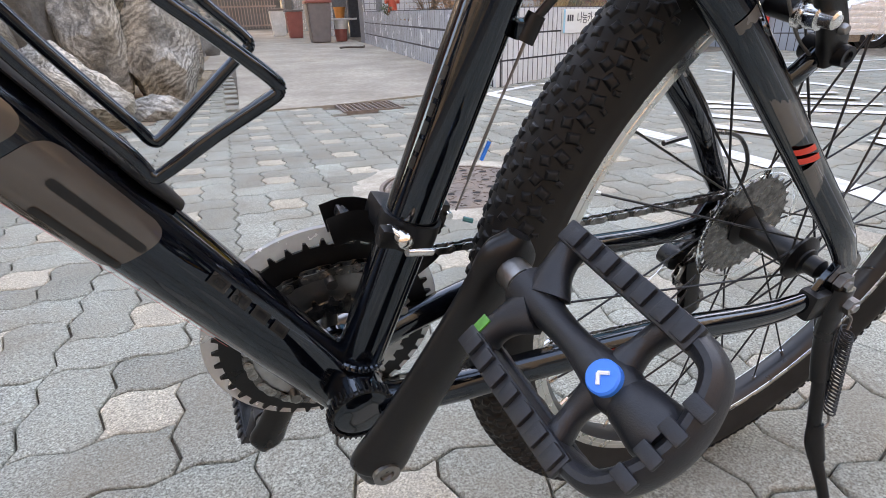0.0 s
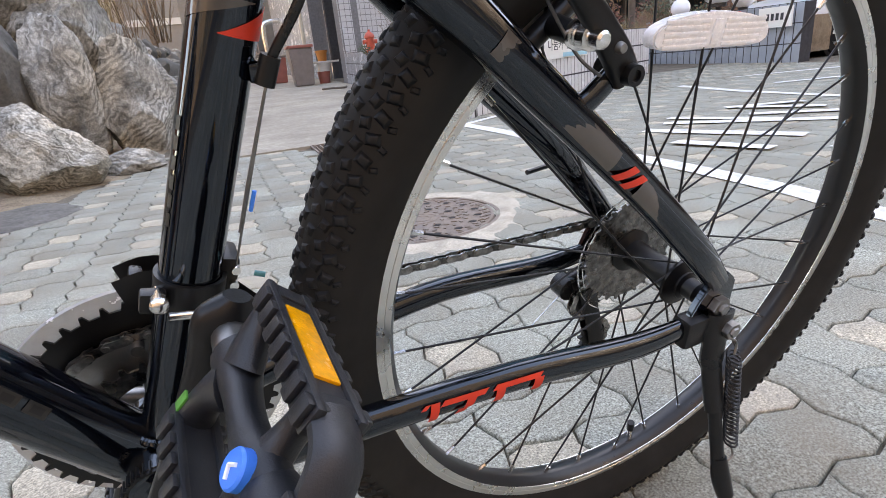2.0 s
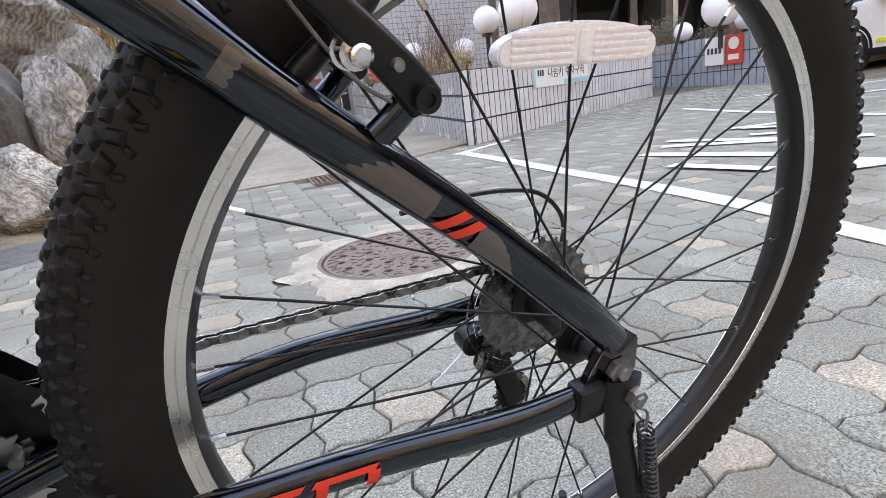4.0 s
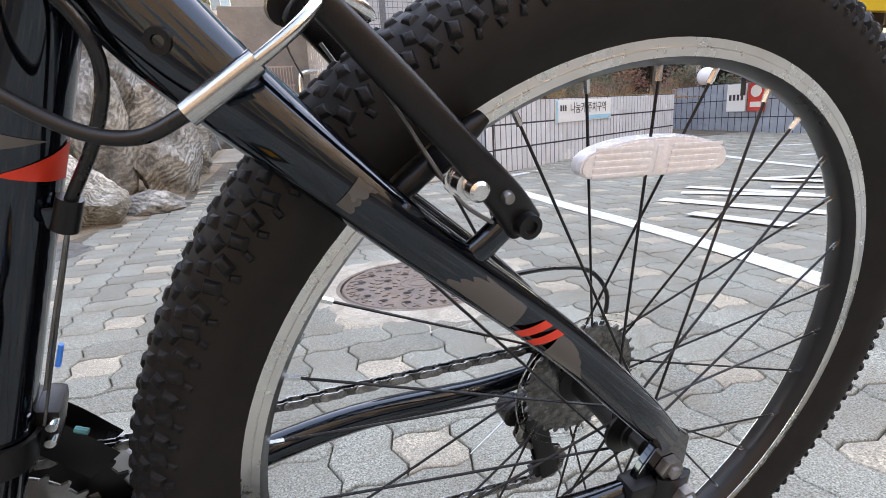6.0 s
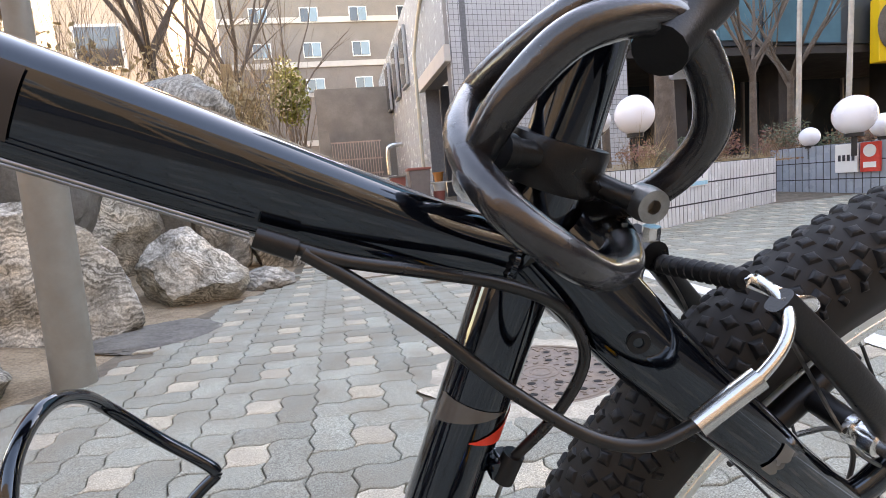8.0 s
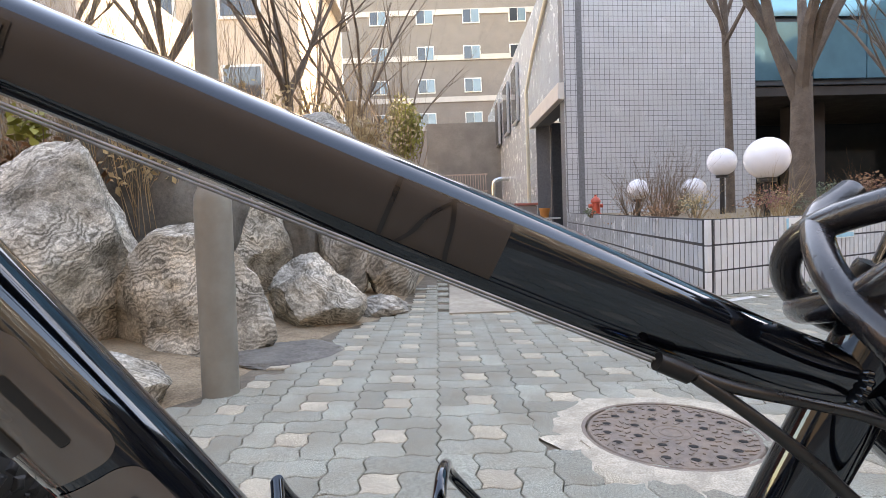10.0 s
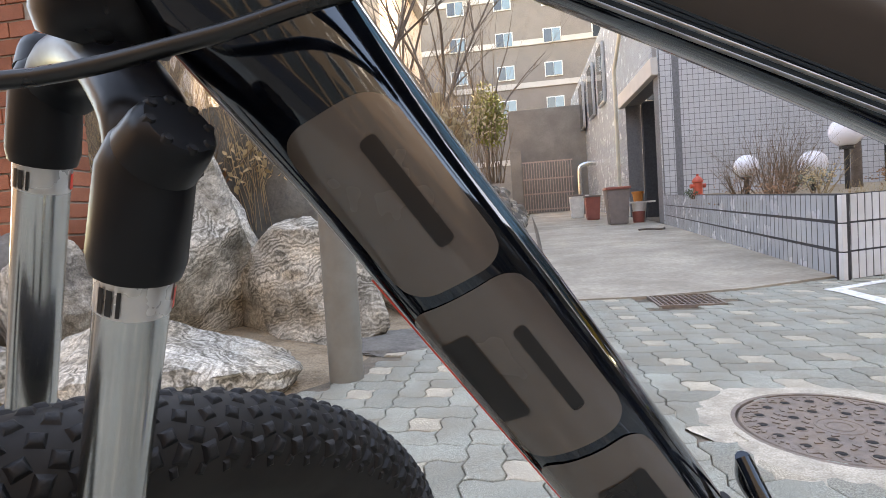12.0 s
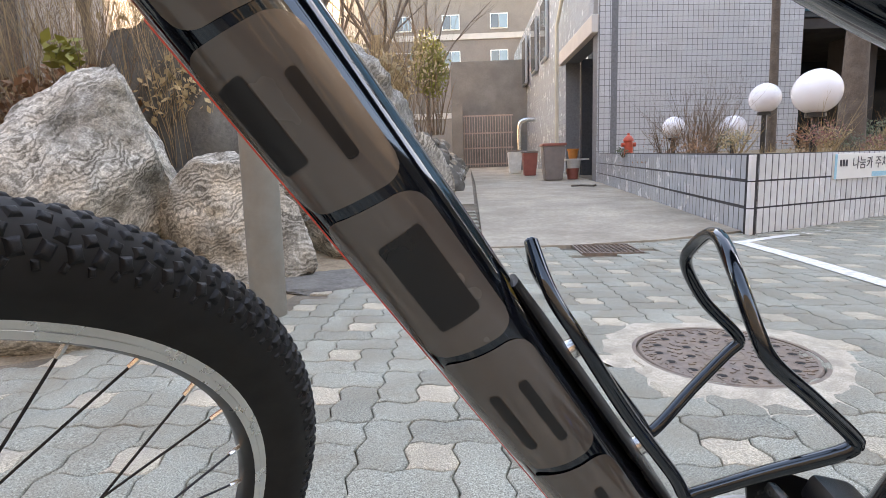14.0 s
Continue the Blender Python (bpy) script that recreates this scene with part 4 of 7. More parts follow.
# rear V-brake
def v_arm(s):
    arm = part("brake_arm", smooth_tube([(-0.1283, s * 0.0568, 0.5363), (-0.1416, s * 0.0593, 0.5526), (-0.1665, s * 0.0602, 0.5790), (-0.1923, s * 0.0568, 0.6062), (-0.2220, s * 0.0499, 0.6364)],
               [(0.0096, 0.0056), (0.0092, 0.0058), (0.0076, 0.0054), (0.0072, 0.0050), (0.0060, 0.0047)], 20, 5, power=0.7), plastic, bicycle, "black brake arm")
    part("pivot_bolt", lathe([(0, -0.010), (0.003, -0.010), (0.0035, -0.012), (0.0062, -0.012), (0.0068, -0.004), (0.0078, 0.016), (0, 0.016)], 18, closed=False), plastic, arm, m=Matrix.Translation((-0.1312, s * 0.0568, 0.5394)) @ Matrix.Rotation(0 if s < 0 else math.pi, 4, "Z"))
    part("brake_boss", sweep(spline([(-0.1570, s * 0.0499, 0.5175), (-0.1467, s * 0.0516, 0.5254), (-0.1343, s * 0.0516, 0.5364)], 4), [(0.0075, 0.006)] * 9, 12), black_gloss, arm)
    t = Vector((0.78, 0, 0.62))
    c = Vector((-0.1611, s * 0.022, 0.5628))
    part("brake_pad", sweep([c - t * 0.032, c - t * 0.02, c + t * 0.024, c + t * 0.032], [(0.004, 0.006), (0.0062, 0.0072), (0.0062, 0.0072), (0.004, 0.006)], 12), plastic, arm, "black brake pad")
    part("pad_bolt", rod((-0.1611, s * 0.028, 0.5628), (-0.1602, s * 0.0464, 0.5608), 0.0072, 14, 0.0065, up=(1, 0, 0)), plastic, arm)
    part("pad_nut", lathe([(0, -0.022), (0.0036, -0.0225), (0.0050, -0.0212), (0.0052, -0.013), (0.0072, -0.0125), (0.0074, -0.006), (0.0058, -0.0055), (0.0058, -0.0025), (0.0085, -0.002), (0.0085, 0.001), (0, 0.001)], 14, closed=False), chrome, arm, "bright steel pad bolt", m=Matrix.Translation((-0.1602, s * 0.049, 0.5608)) @ Matrix.Rotation(0 if s < 0 else math.pi, 4, "Z"))
    part("spring_screw", lathe([(0, -0.004), (0.0025, -0.0035), (0.0034, -0.001), (0.0034, 0.002), (0, 0.002)], 14, closed=False), steel, arm, m=Matrix.Translation((-0.1440, s * 0.0655, 0.5552)) @ Matrix.Rotation(0 if s < 0 else math.pi, 4, "Z"))
    part("return_spring", smooth_tube([(-0.1403, s * 0.0533, 0.5354), (-0.1615, s * 0.0499, 0.5518), (-0.1879, s * 0.043, 0.5912), (-0.2030, s * 0.0421, 0.6123)], 0.0011, 6), steel, arm)
    return arm


near_arm, far_arm = v_arm(-1), v_arm(1)
noodle = part("brake_noodle", smooth_tube([(-0.2645, -0.068, 0.6025), (-0.2450, -0.068, 0.6160), (-0.2300, -0.063, 0.6268), (-0.2205, -0.052, 0.6345), (-0.2171, -0.0344, 0.6383), (-0.2181, -0.030, 0.6363)], 0.0025, 10), alloy, bicycle, "bent silver brake noodle")
part("noodle_sleeve", rod((-0.2695, -0.067, 0.5990), (-0.2455, -0.068, 0.6158), 0.0046, 14), alloy, noodle, "silver crimped sleeve")
part("noodle_hook", sweep(spline([(-0.2220, -0.0516, 0.6354), (-0.2083, -0.0516, 0.6343), (-0.2006, -0.0482, 0.6282), (-0.2083, -0.0396, 0.6323), (-0.2219, -0.0344, 0.6383)], 4), [(0.0028, 0.0010)] * 17, 8), chrome, noodle, "bright steel hook plate")
boot = bmesh.new()
pts, rad = [], []
for k in range(21):
    f = k / 20
    pts.append(Vector((-0.2181, -0.028, 0.6363)).lerp(Vector((-0.2184, 0.028, 0.6244)), f))
    rad.append(0.0044 + (0.0012 if k % 2 else 0.0))
part("rubber_boot", sweep(pts, rad, 12, up=(1, 0, 0), bm=boot), rubber, noodle, "ribbed black rubber boot")
part("cable_anchor", lathe([(0, -0.012), (0.006, -0.012), (0.0085, -0.008), (0.0085, 0.006), (0, 0.006)], 14, closed=False), plastic, far_arm, m=pose(-0.2219, 0.0344, 0.629, 0, 0, 180))
part("cable_anchor", rod((-0.2220, 0.034, 0.6344), (-0.2218, 0.034, 0.6443), 0.005, 8, up=(1, 0, 0)), chrome, far_arm)
part("wire_tail", smooth_tube([(-0.2223, 0.0344, 0.6244), (-0.2207, 0.0396, 0.6105), (-0.2134, 0.0413, 0.5945)], 0.0007, 5), steel, far_arm)
part("frame_eyelet", lathe([(0.0022, 0.003), (0.0024, -0.0012), (0.0048, -0.0014), (0.0052, 0.002)], 20, closed=False), plastic, bpy.data.objects["seat_stay"], m=Matrix.Translation((-0.2758, -0.0368, 0.6197)) @ Matrix.Rotation(radians(-18), 4, "Z"))

# seat clamp
collar = part("seat_clamp", lathe([(0.0150, -0.010), (0.0205, -0.010), (0.0212, -0.008), (0.0212, 0.008), (0.0205, 0.010), (0.0140, 0.010)], 36, "z"), plastic, bicycle, "black seat clamp with two bolts", m=Matrix.Translation((-0.2984, 0, 0.6895)) @ Matrix.Rotation(radians(16.4), 4, "Y") @ Matrix.Rotation(radians(4), 4, "X"))
part("clamp_ear", rod((-0.012, -0.010, 0.002), (-0.030, -0.014, 0.001), 0.0058, 14), plastic, collar)
part("clamp_ear", rod((-0.026, -0.013, 0.001), (-0.031, -0.0145, 0.001), 0.0074, 14), plastic, collar)
part("clamp_ear", smooth_tube([(0.010, -0.012, -0.002), (0.018, -0.026, -0.003), (0.025, -0.034, -0.003)], 0.0048, 12), plastic, collar)
part("clamp_bolt", lathe([(0.0, 0.001), (0.0026, 0.001), (0.0028, -0.003), (0.0066, -0.003), (0.0072, 0.002), (0.0066, 0.008), (0, 0.008)], 20, closed=False), steel, collar, "grey steel socket bolt", m=Matrix.Translation((0.025, -0.036, -0.003)))

# coiled cable lock, hung round the seat post: a thing of its own
lock_pts = [(-0.3001, 0.034, 0.7327), (-0.3265, 0.022, 0.7202), (-0.3470, -0.014, 0.7039), (-0.3445, -0.046, 0.6863), (-0.3255, -0.056, 0.6693), (-0.3016, -0.048, 0.6552), (-0.2783, -0.030, 0.6519), (-0.2674, 0.0, 0.6586), (-0.2788, 0.033, 0.6745),
            (-0.3129, 0.036, 0.6711), (-0.3350, 0.012, 0.6793), (-0.3432, -0.024, 0.7000), (-0.3351, -0.040, 0.7223), (-0.3136, -0.046, 0.7406), (-0.2786, -0.043, 0.7433), (-0.2555, -0.0404, 0.7206), (-0.2501, -0.0327, 0.6960), (-0.2642, -0.010, 0.6704), (-0.2956, 0.032, 0.6620),
            (-0.3271, 0.036, 0.6870), (-0.3294, 0.020, 0.7183), (-0.3038, -0.030, 0.7493), (-0.2678, -0.0344, 0.7570), (-0.2512, -0.030, 0.7619)]
lock = tagged(empty("cable_lock", pose(0, 0, 0, LEAN)), "coiled black cable lock hung round the seat post", "lock")
part("lock_cable", smooth_tube([(-0.297 + (x + 0.297) * 0.92, y, 0.70 + (z - 0.70) * 0.95) for x, y, z in lock_pts], 0.0070, 16, 8, up=(0.3, 0.9, 0.2)), lock_sleeve, lock, "thick black cable in a smoky clear sleeve")
part("lock_head", smooth_tube([(-0.2678, -0.034, 0.7551), (-0.2512, -0.030, 0.7619), (-0.2336, -0.026, 0.7688)], [(0.0075, 0.0075), (0.0095, 0.0095), (0.0090, 0.0090)], 16, 3), plastic, lock, "black plastic lock barrel")
part("lock_head", smooth_tube([(-0.2856, -0.046, 0.7316), (-0.2738, -0.0396, 0.7404), (-0.2601, -0.0378, 0.7501)], [(0.0095, 0.0095), (0.0105, 0.0105), (0.0095, 0.0095)], 14, 3), plastic, lock)
part("lock_tag", box(-0.267, -0.251, -0.030, -0.027, 0.722, 0.744, 0.0008), clear_plastic, lock, "pale plastic tag")

# cables
def cable(name, pts, r, material, label=""):
    return part(name, smooth_tube(pts, r, 10, 6), material, bicycle, label)


cable("cable_housing", [(-0.4073, -0.022, 0.6712), (-0.3893, -0.027, 0.6653), (-0.3625, -0.029, 0.6588), (-0.3318, -0.031, 0.6503), (-0.3079, -0.031, 0.6366), (-0.2965, -0.031, 0.6137), (-0.3037, -0.026, 0.5862), (-0.3204, -0.016, 0.5569)], 0.0026, hose, "black gear cable housing")
cable("cable_housing", [(-0.4036, -0.024, 0.6691), (-0.3856, -0.030, 0.6570), (-0.3621, -0.038, 0.6388), (-0.3358, -0.046, 0.6146), (-0.3074, -0.056, 0.5952), (-0.2862, -0.063, 0.5915), (-0.2675, -0.067, 0.6003)], 0.0028, hose, "black brake cable housing")
for y, z in ((-0.0215, -0.001), (-0.0238, 0.0012)):
    cable("bare_wire", [(-0.661, y, 0.7868 + z), (-0.545, y, 0.7335 + z), (-0.4206, y, 0.6766 + z)], 0.0006, steel, "bare steel cable")
part("cable_stop", smooth_tube([(-0.4190, -0.0225, 0.6762), (-0.4060, -0.0235, 0.6703)], [0.0039, 0.0042], 14, 3), plastic, top_tube, "black cable stop")
part("cable_stop", smooth_tube([(-0.6745, -0.0225, 0.7932), (-0.6620, -0.0225, 0.7873)], [0.0041, 0.0039], 14, 3), plastic, top_tube, "black cable stop")
part("cable_stop", smooth_tube([(-0.3258, -0.014, 0.5442), (-0.3204, -0.015, 0.5579)], [0.0056, 0.0052], 14, 3), plastic, seat_tube, "black cable stop")
part("stop_bracket", box(-0.3320, -0.3210, -0.016, -0.004, 0.5450, 0.5550, 0.002), black_gloss, seat_tube)
cable("bare_wire", [(-0.3237, -0.0145, 0.5471), (-0.3405, -0.0135, 0.5002), (-0.3520, -0.013, 0.4659)], 0.0008, steel)
cable("cable_housing", [(-0.6719, -0.0225, 0.7918), (-0.7131, -0.0265, 0.7955), (-0.7522, -0.031, 0.7955), (-0.8029, -0.037, 0.7990), (-0.8603, -0.046, 0.8080), (-0.9222, -0.06, 0.8450), (-0.9573, -0.06, 0.8950)], 0.0024, hose, "black cable housing to the handlebar")
cable("cable_housing", [(-0.6719, -0.027, 0.7909), (-0.7151, -0.033, 0.7832), (-0.7471, -0.038, 0.7762), (-0.7979, -0.044, 0.7705), (-0.8472, -0.052, 0.7790), (-0.9047, -0.062, 0.8180), (-0.9485, -0.066, 0.8720)], 0.0024, hose, "black cable housing to the handlebar")

# bottle cage: its plate and bent wire
dtd = Vector((-0.5464, 0, 0.8375))
dtn = Vector((0.8375, 0, 0.5464))
plate_a = Vector(DTA) + dtd * 0.175 + dtn * 0.0245
cage = part("bottle_cage", sweep([plate_a, plate_a + dtd * 0.02, plate_a + dtd * 0.125, plate_a + dtd * 0.15], [(0.0025, 0.006), (0.003, 0.011), (0.003, 0.011), (0.0025, 0.006)], 12), plastic, bicycle, "black bent-wire bottle cage")
for s in (0.215, 0.281):
    p = Vector(DTA) + dtd * s + dtn * 0.0285
    rot = dtn.to_track_quat("Z", "Y").to_matrix().to_4x4()
    part("cage_bolt", lathe([(0, 0.0005), (0.0022, 0.0005), (0.0026, 0.0022), (0.0045, 0.0022), (0.0048, -0.001), (0, -0.001)], 18, "z", False), chrome, cage, "bright button-head bolt", m=Matrix.Translation(p) @ rot)
wire = [(-0.5810, 0.008, 0.6091), (-0.5760, -0.010, 0.5934), (-0.5646, -0.020, 0.5754), (-0.5436, -0.022, 0.5414), (-0.5206, -0.024, 0.5089), (-0.5146, -0.025, 0.4983), (-0.5078, -0.026, 0.5008), (-0.4869, -0.033, 0.5167), (-0.4661, -0.040, 0.5313), (-0.4592, -0.041, 0.5368), (-0.4627, -0.041, 0.5428), (-0.4828, -0.042, 0.5613),
        (-0.5011, -0.042, 0.5778), (-0.5063, -0.036, 0.5897), (-0.5076, -0.020, 0.6052), (-0.5045, 0.0, 0.6118), (-0.5010, 0.020, 0.6029), (-0.4980, 0.036, 0.5854), (-0.4828, 0.042, 0.5613), (-0.4646, 0.041, 0.5429), (-0.4602, 0.040, 0.5358), (-0.4671, 0.038, 0.5303), (-0.4880, 0.030, 0.5139), (-0.5078, 0.020, 0.4999), (-0.5146, 0.018, 0.4974), (-0.5216, 0.018, 0.5080), (-0.5455, 0.020, 0.5415), (-0.5665, 0.018, 0.5755), (-0.5770, 0.014, 0.5935), (-0.5810, 0.008, 0.6091)]
part("cage_wire", smooth_tube(wire, 0.0031, 10, 5, up=(0.2, 0.3, 0.9)), black_gloss, cage, "bent black wire hoop")

# kickstand
kick = part("kickstand", sweep(spline([(0.0040, -0.078, 0.3340), (0.0020, -0.080, 0.3120), (0.0020, -0.083, 0.2880), (0.0040, -0.090, 0.2620), (0.0060, -0.098, 0.2380)], 4), [(0.0155, 0.006)] * 5 + [(0.0135, 0.007)] * 4 + [(0.0105, 0.007)] * 8, 14), plastic, bicycle, "black rear kickstand folded down with a coil spring")
part("kick_leg", smooth_tube([(0.0050, -0.094, 0.2520), (0.0060, -0.110, 0.2050), (0.008, -0.126, 0.165), (0.010, -0.158, 0.118), (0.014, -0.199, 0.0435)], [(0.0060, 0.0060), (0.0060, 0.0060), (0.0068, 0.0068), (0.0052, 0.0052), (0.0052, 0.0052)], 12, 4), plastic, kick)
part("kick_sleeve", smooth_tube([(0.0070, -0.116, 0.1920), (0.008, -0.123, 0.172), (0.009, -0.132, 0.156)], [(0.0068, 0.0068), (0.0088, 0.0088), (0.0078, 0.0078)], 12, 4), plastic, kick)
part("kick_foot", rod((0.0135, -0.192, 0.056), (0.0145, -0.203, 0.0385), 0.0085, 12), rubber, kick, "rubber foot")
c0, c1 = Vector((0.0180, -0.092, 0.2920)), Vector((0.0180, -0.115, 0.2050))
coil = [c0.lerp(c1, k / 240) + Vector((0.0064 * math.cos(k * 2 * math.pi * 22 / 240), 0.0060 * math.sin(k * 2 * math.pi * 22 / 240), 0.0016 * math.sin(k * 2 * math.pi * 22 / 240))) for k in range(241)]
part("spring", sweep(coil, 0.00105, 6), spoke_black, kick, "dull coil spring")
part("spring_hook", smooth_tube([(0.0120, -0.086, 0.3090), (0.0200, -0.089, 0.3030), (0.0180, -0.092, 0.2920)], 0.0012, 6), steel, kick)
part("spring_hook", smooth_tube([(0.0180, -0.115, 0.2050), (0.0200, -0.120, 0.1920), (0.010, -0.121, 0.186)], 0.0012, 6), steel, kick)
part("kick_bolt", lathe([(0, -0.007), (0.0045, -0.007), (0.005, -0.005), (0.0082, -0.005), (0.0082, 0.003), (0, 0.003)], 6, closed=False), steel, kick, smooth=False, m=pose(0.0080, -0.086, 0.3200))
part("stay_clamp", box(-0.034, -0.010, -0.080, -0.062, 0.306, 0.334, 0.004), plastic, kick)

# wheel reflector and valve
refl = []
for k in range(28):
    a = 2 * math.pi * k / 28
    x = 0.0605 * abs(math.cos(a)) ** 0.75 * (1 if math.cos(a) >= 0 else -1)
    refl.append((x, 0.0125 * abs(math.sin(a)) ** 0.7 * (1 if math.sin(a) >= 0 else -1) + 0.004 * (1 - (x / 0.06) ** 2)))
rr = part("wheel_reflector", prism(refl, -0.006, 0.006, 0.0012), clear_plastic, rear, "white prismatic oval spoke reflector", m=pose(-0.002, -0.006, 0.204, 0, 1.5, 0))
part("reflector_rib", box(-0.004, 0.004, -0.0072, -0.0055, -0.006, 0.012, 0.0006), clear_plastic, rr)
for x0, x1 in ((-0.052, -0.008), (0.008, 0.052)):
    for k in range(5):
        part("reflector_rib", box(x0, x1, -0.0068, -0.0058, -0.007 + k * 0.0042, -0.0045 + k * 0.0042, 0.0003), clear_plastic, rr)
va = radians(-83)
d = Vector((math.cos(va), 0, math.sin(va)))
valve = part("valve", rod(d * 0.266, d * 0.236, 0.0031, 10), chrome, rear, "bright valve stem")
part("valve_cap", rod(d * 0.244, d * 0.232, 0.0042, 10), plastic, valve, "black valve cap")

# head tube joint, fork, front brake
weld(top_tube, (-0.7600, 0, 0.8150), (0.6, 0, -0.8), 0.0265, 1.1, 46)
sm = STEER_M


def fork_part(name, bm, material, parent, label=""):
    return part(name, bm, material, parent, label, m=sm if parent is bicycle else None)


ax = axis
crown_c = pivot + ax * -0.012
crown = bmesh.new()
sweep(spline([crown_c + Vector((0, -0.054, 0)) - ax * 0.014, crown_c + Vector((0, -0.040, 0)) + ax * 0.001, crown_c + Vector((0, 0, 0)) + ax * 0.010, crown_c + Vector((0, 0.040, 0)) + ax * 0.001, crown_c + Vector((0, 0.054, 0)) - ax * 0.014], 5), [(0.0100, 0.0128)] * 21, 18, up=(0.94, 0, -0.34), bm=crown)
for s in (-1, 1):
    c = crown_c + Vector((-0.004, s * 0.057, 0)) - ax * 0.022
    sweep([c + ax * 0.024, c + ax * 0.020, c + ax * 0.012, c - ax * 0.014, c - ax * 0.019], [0.0062, 0.0098, 0.0126, 0.0132, 0.0122], 22, bm=crown)
fork = fork_part("fork_crown", crown, satin_black, bicycle, "black suspension fork crown")
part("lower_headset", lathe([(0.0, -0.012), (0.0190, -0.012), (0.0212, -0.006), (0.0212, 0.002), (0.0190, 0.010), (0.0, 0.010)], 32, "z", False), satin_black, bicycle, "black lower headset cup", m=Matrix.Translation(pivot + ax * 0.014) @ ax.to_track_quat("Z", "Y").to_matrix().to_4x4())
for s in (-1, 1):
    c = crown_c + Vector((-0.004, s * 0.057, 0)) - ax * 0.04
    fork_part("stanchion", sweep([c, c - ax * 0.145], 0.0102, 24), alloy, fork, "silver fork stanchion")
    fork_part("label_band", sweep([c - ax * 0.001, c - ax * 0.0125], 0.0105, 24, caps=False), band_silver, fork, "silver-white printed band")
    for t0, t1 in ((62, 72), (48, 58), (36, 42)):
        patch("print_bar", c - ax * 0.0035, c - ax * 0.0115, (0.0105, 0.0105), (0.0105, 0.0105), 0, 0.008, t0, t1, dark_decal, fork, "", 0.0004, ns=2, nt=3)
    for t0 in (-66,):
        patch("print_bar", c - ax * 0.004, c - ax * 0.011, (0.0105, 0.0105), (0.0105, 0.0105), 0, 0.007, t0, t0 + 16, red_decal, fork, "red mark", 0.0004, ns=2, nt=4)
    # the adjuster dial sits on the crown's sloping shoulder
    outer = Vector((0.30, s * 0.95, 0)).normalized()
    face = (ax * 0.80 + outer * 0.60).normalized()
    knob = c + ax * 0.040 + outer * 0.008
    fork_part("fork_cap", sweep([knob - face * 0.008, knob, knob + face * 0.004, knob + face * 0.005], [0.0118, 0.0112, 0.0103, 0.0092], 24, up=(1, 0, 0)), satin_black, fork, "black adjuster dial")
    side = face.orthogonal().normalized()
    up2 = face.cross(side)
    for k in range(8):
        a = 2 * math.pi * k / 8
        p = knob + side * (0.0082 * math.cos(a)) + up2 * (0.0082 * math.sin(a))
        fork_part("cap_notch", rod(p + face * 0.0042, p + face * 0.0058, 0.0020, 10, 0.0012, up=side), rubber, fork)
    low = c - ax * 0.125
    fork_part("fork_lower", sweep([low, low - ax * 0.004, low - ax * 0.012, low - ax * 0.018, low - ax * 0.03, low - ax * 0.235, low - ax * 0.245], [0.0126, 0.0156, 0.0158, 0.0140, 0.0138, 0.0134, 0.008], 24), plastic, fork, "black fork lower leg with a dust seal ring")
    foot = low - ax * 0.235
    fork_part("fork_dropout", rod(foot, front_axle + Vector((0, s * 0.055, 0)), 0.011, 10), plastic, fork)
    bp = low - ax * 0.03 + Vector((0.02, 0, 0.0))
    fork_part("front_brake_arm", smooth_tube([bp + Vector((-0.075, s * 0.004, -0.03)), bp + Vector((-0.072, s * 0.006, 0.0)), bp + Vector((-0.062, s * 0.004, 0.06)), bp + Vector((-0.050, s * -0.004, 0.105))], [(0.009, 0.006), (0.010, 0.006), (0.0085, 0.0055), (0.0055, 0.0045)], 12, 5), plastic, fork, "black front brake arm")
    fork_part("front_pad_nut", rod(bp + Vector((-0.072, s * 0.006, -0.012)), bp + Vector((-0.072, s * 0.024, -0.012)), 0.0055, 12, up=(1, 0, 0)), chrome, fork, "bright pad nut")
    fork_part("print_bar", sweep([low - ax * 0.05 + Vector((0.0, s * 0.0195, 0)), low - ax * 0.20 + Vector((0.0, s * 0.0188, 0))], [(0.004, 0.0006)] * 2, 6), red_decal, fork, "red decal stripe")

# ---- the place: ground, paving, driveway ----
SLOPE = 0.03
# the alley, its bank and all that lines it stand a few degrees askew to the square
ALLEY = Matrix.Translation((-0.62, -0.35, 0)) @ Matrix.Rotation(radians(-3.2), 4, "Z") @ Matrix.Translation((0.62, 0.35, 0))
ASKEW = ALLEY.inverted()


def swing(before):
    """Lays what was built since 'before' along the alley."""
    for ob in list(scene.objects):
        if ob not in before and ob.parent is None:
            ob.matrix_basis = ALLEY @ ob.matrix_basis


def rise(y):
    """The driveway climbs away from the square."""
    return SLOPE * max(0.0, y - 3.83)


def slab(name, pts, thick, material, label="", parent=None, lift=0.0):
    """A flat piece of ground that follows the rise, with sides."""
    bm = bmesh.new()
    top = [bm.verts.new((x, y, rise(y) + lift)) for x, y in pts]
    low = [bm.verts.new((x, y, rise(y) + lift - thick)) for x, y in pts]
    bm.faces.new(top)
    bm.faces.new(low[::-1])
    n = len(pts)
    for i in range(n):
        bm.faces.new((top[i], low[i], low[(i + 1) % n], top[(i + 1) % n]))
    bmesh.ops.recalc_face_normals(bm, faces=bm.faces)
    return part(name, bm, material, parent, label, smooth=False)


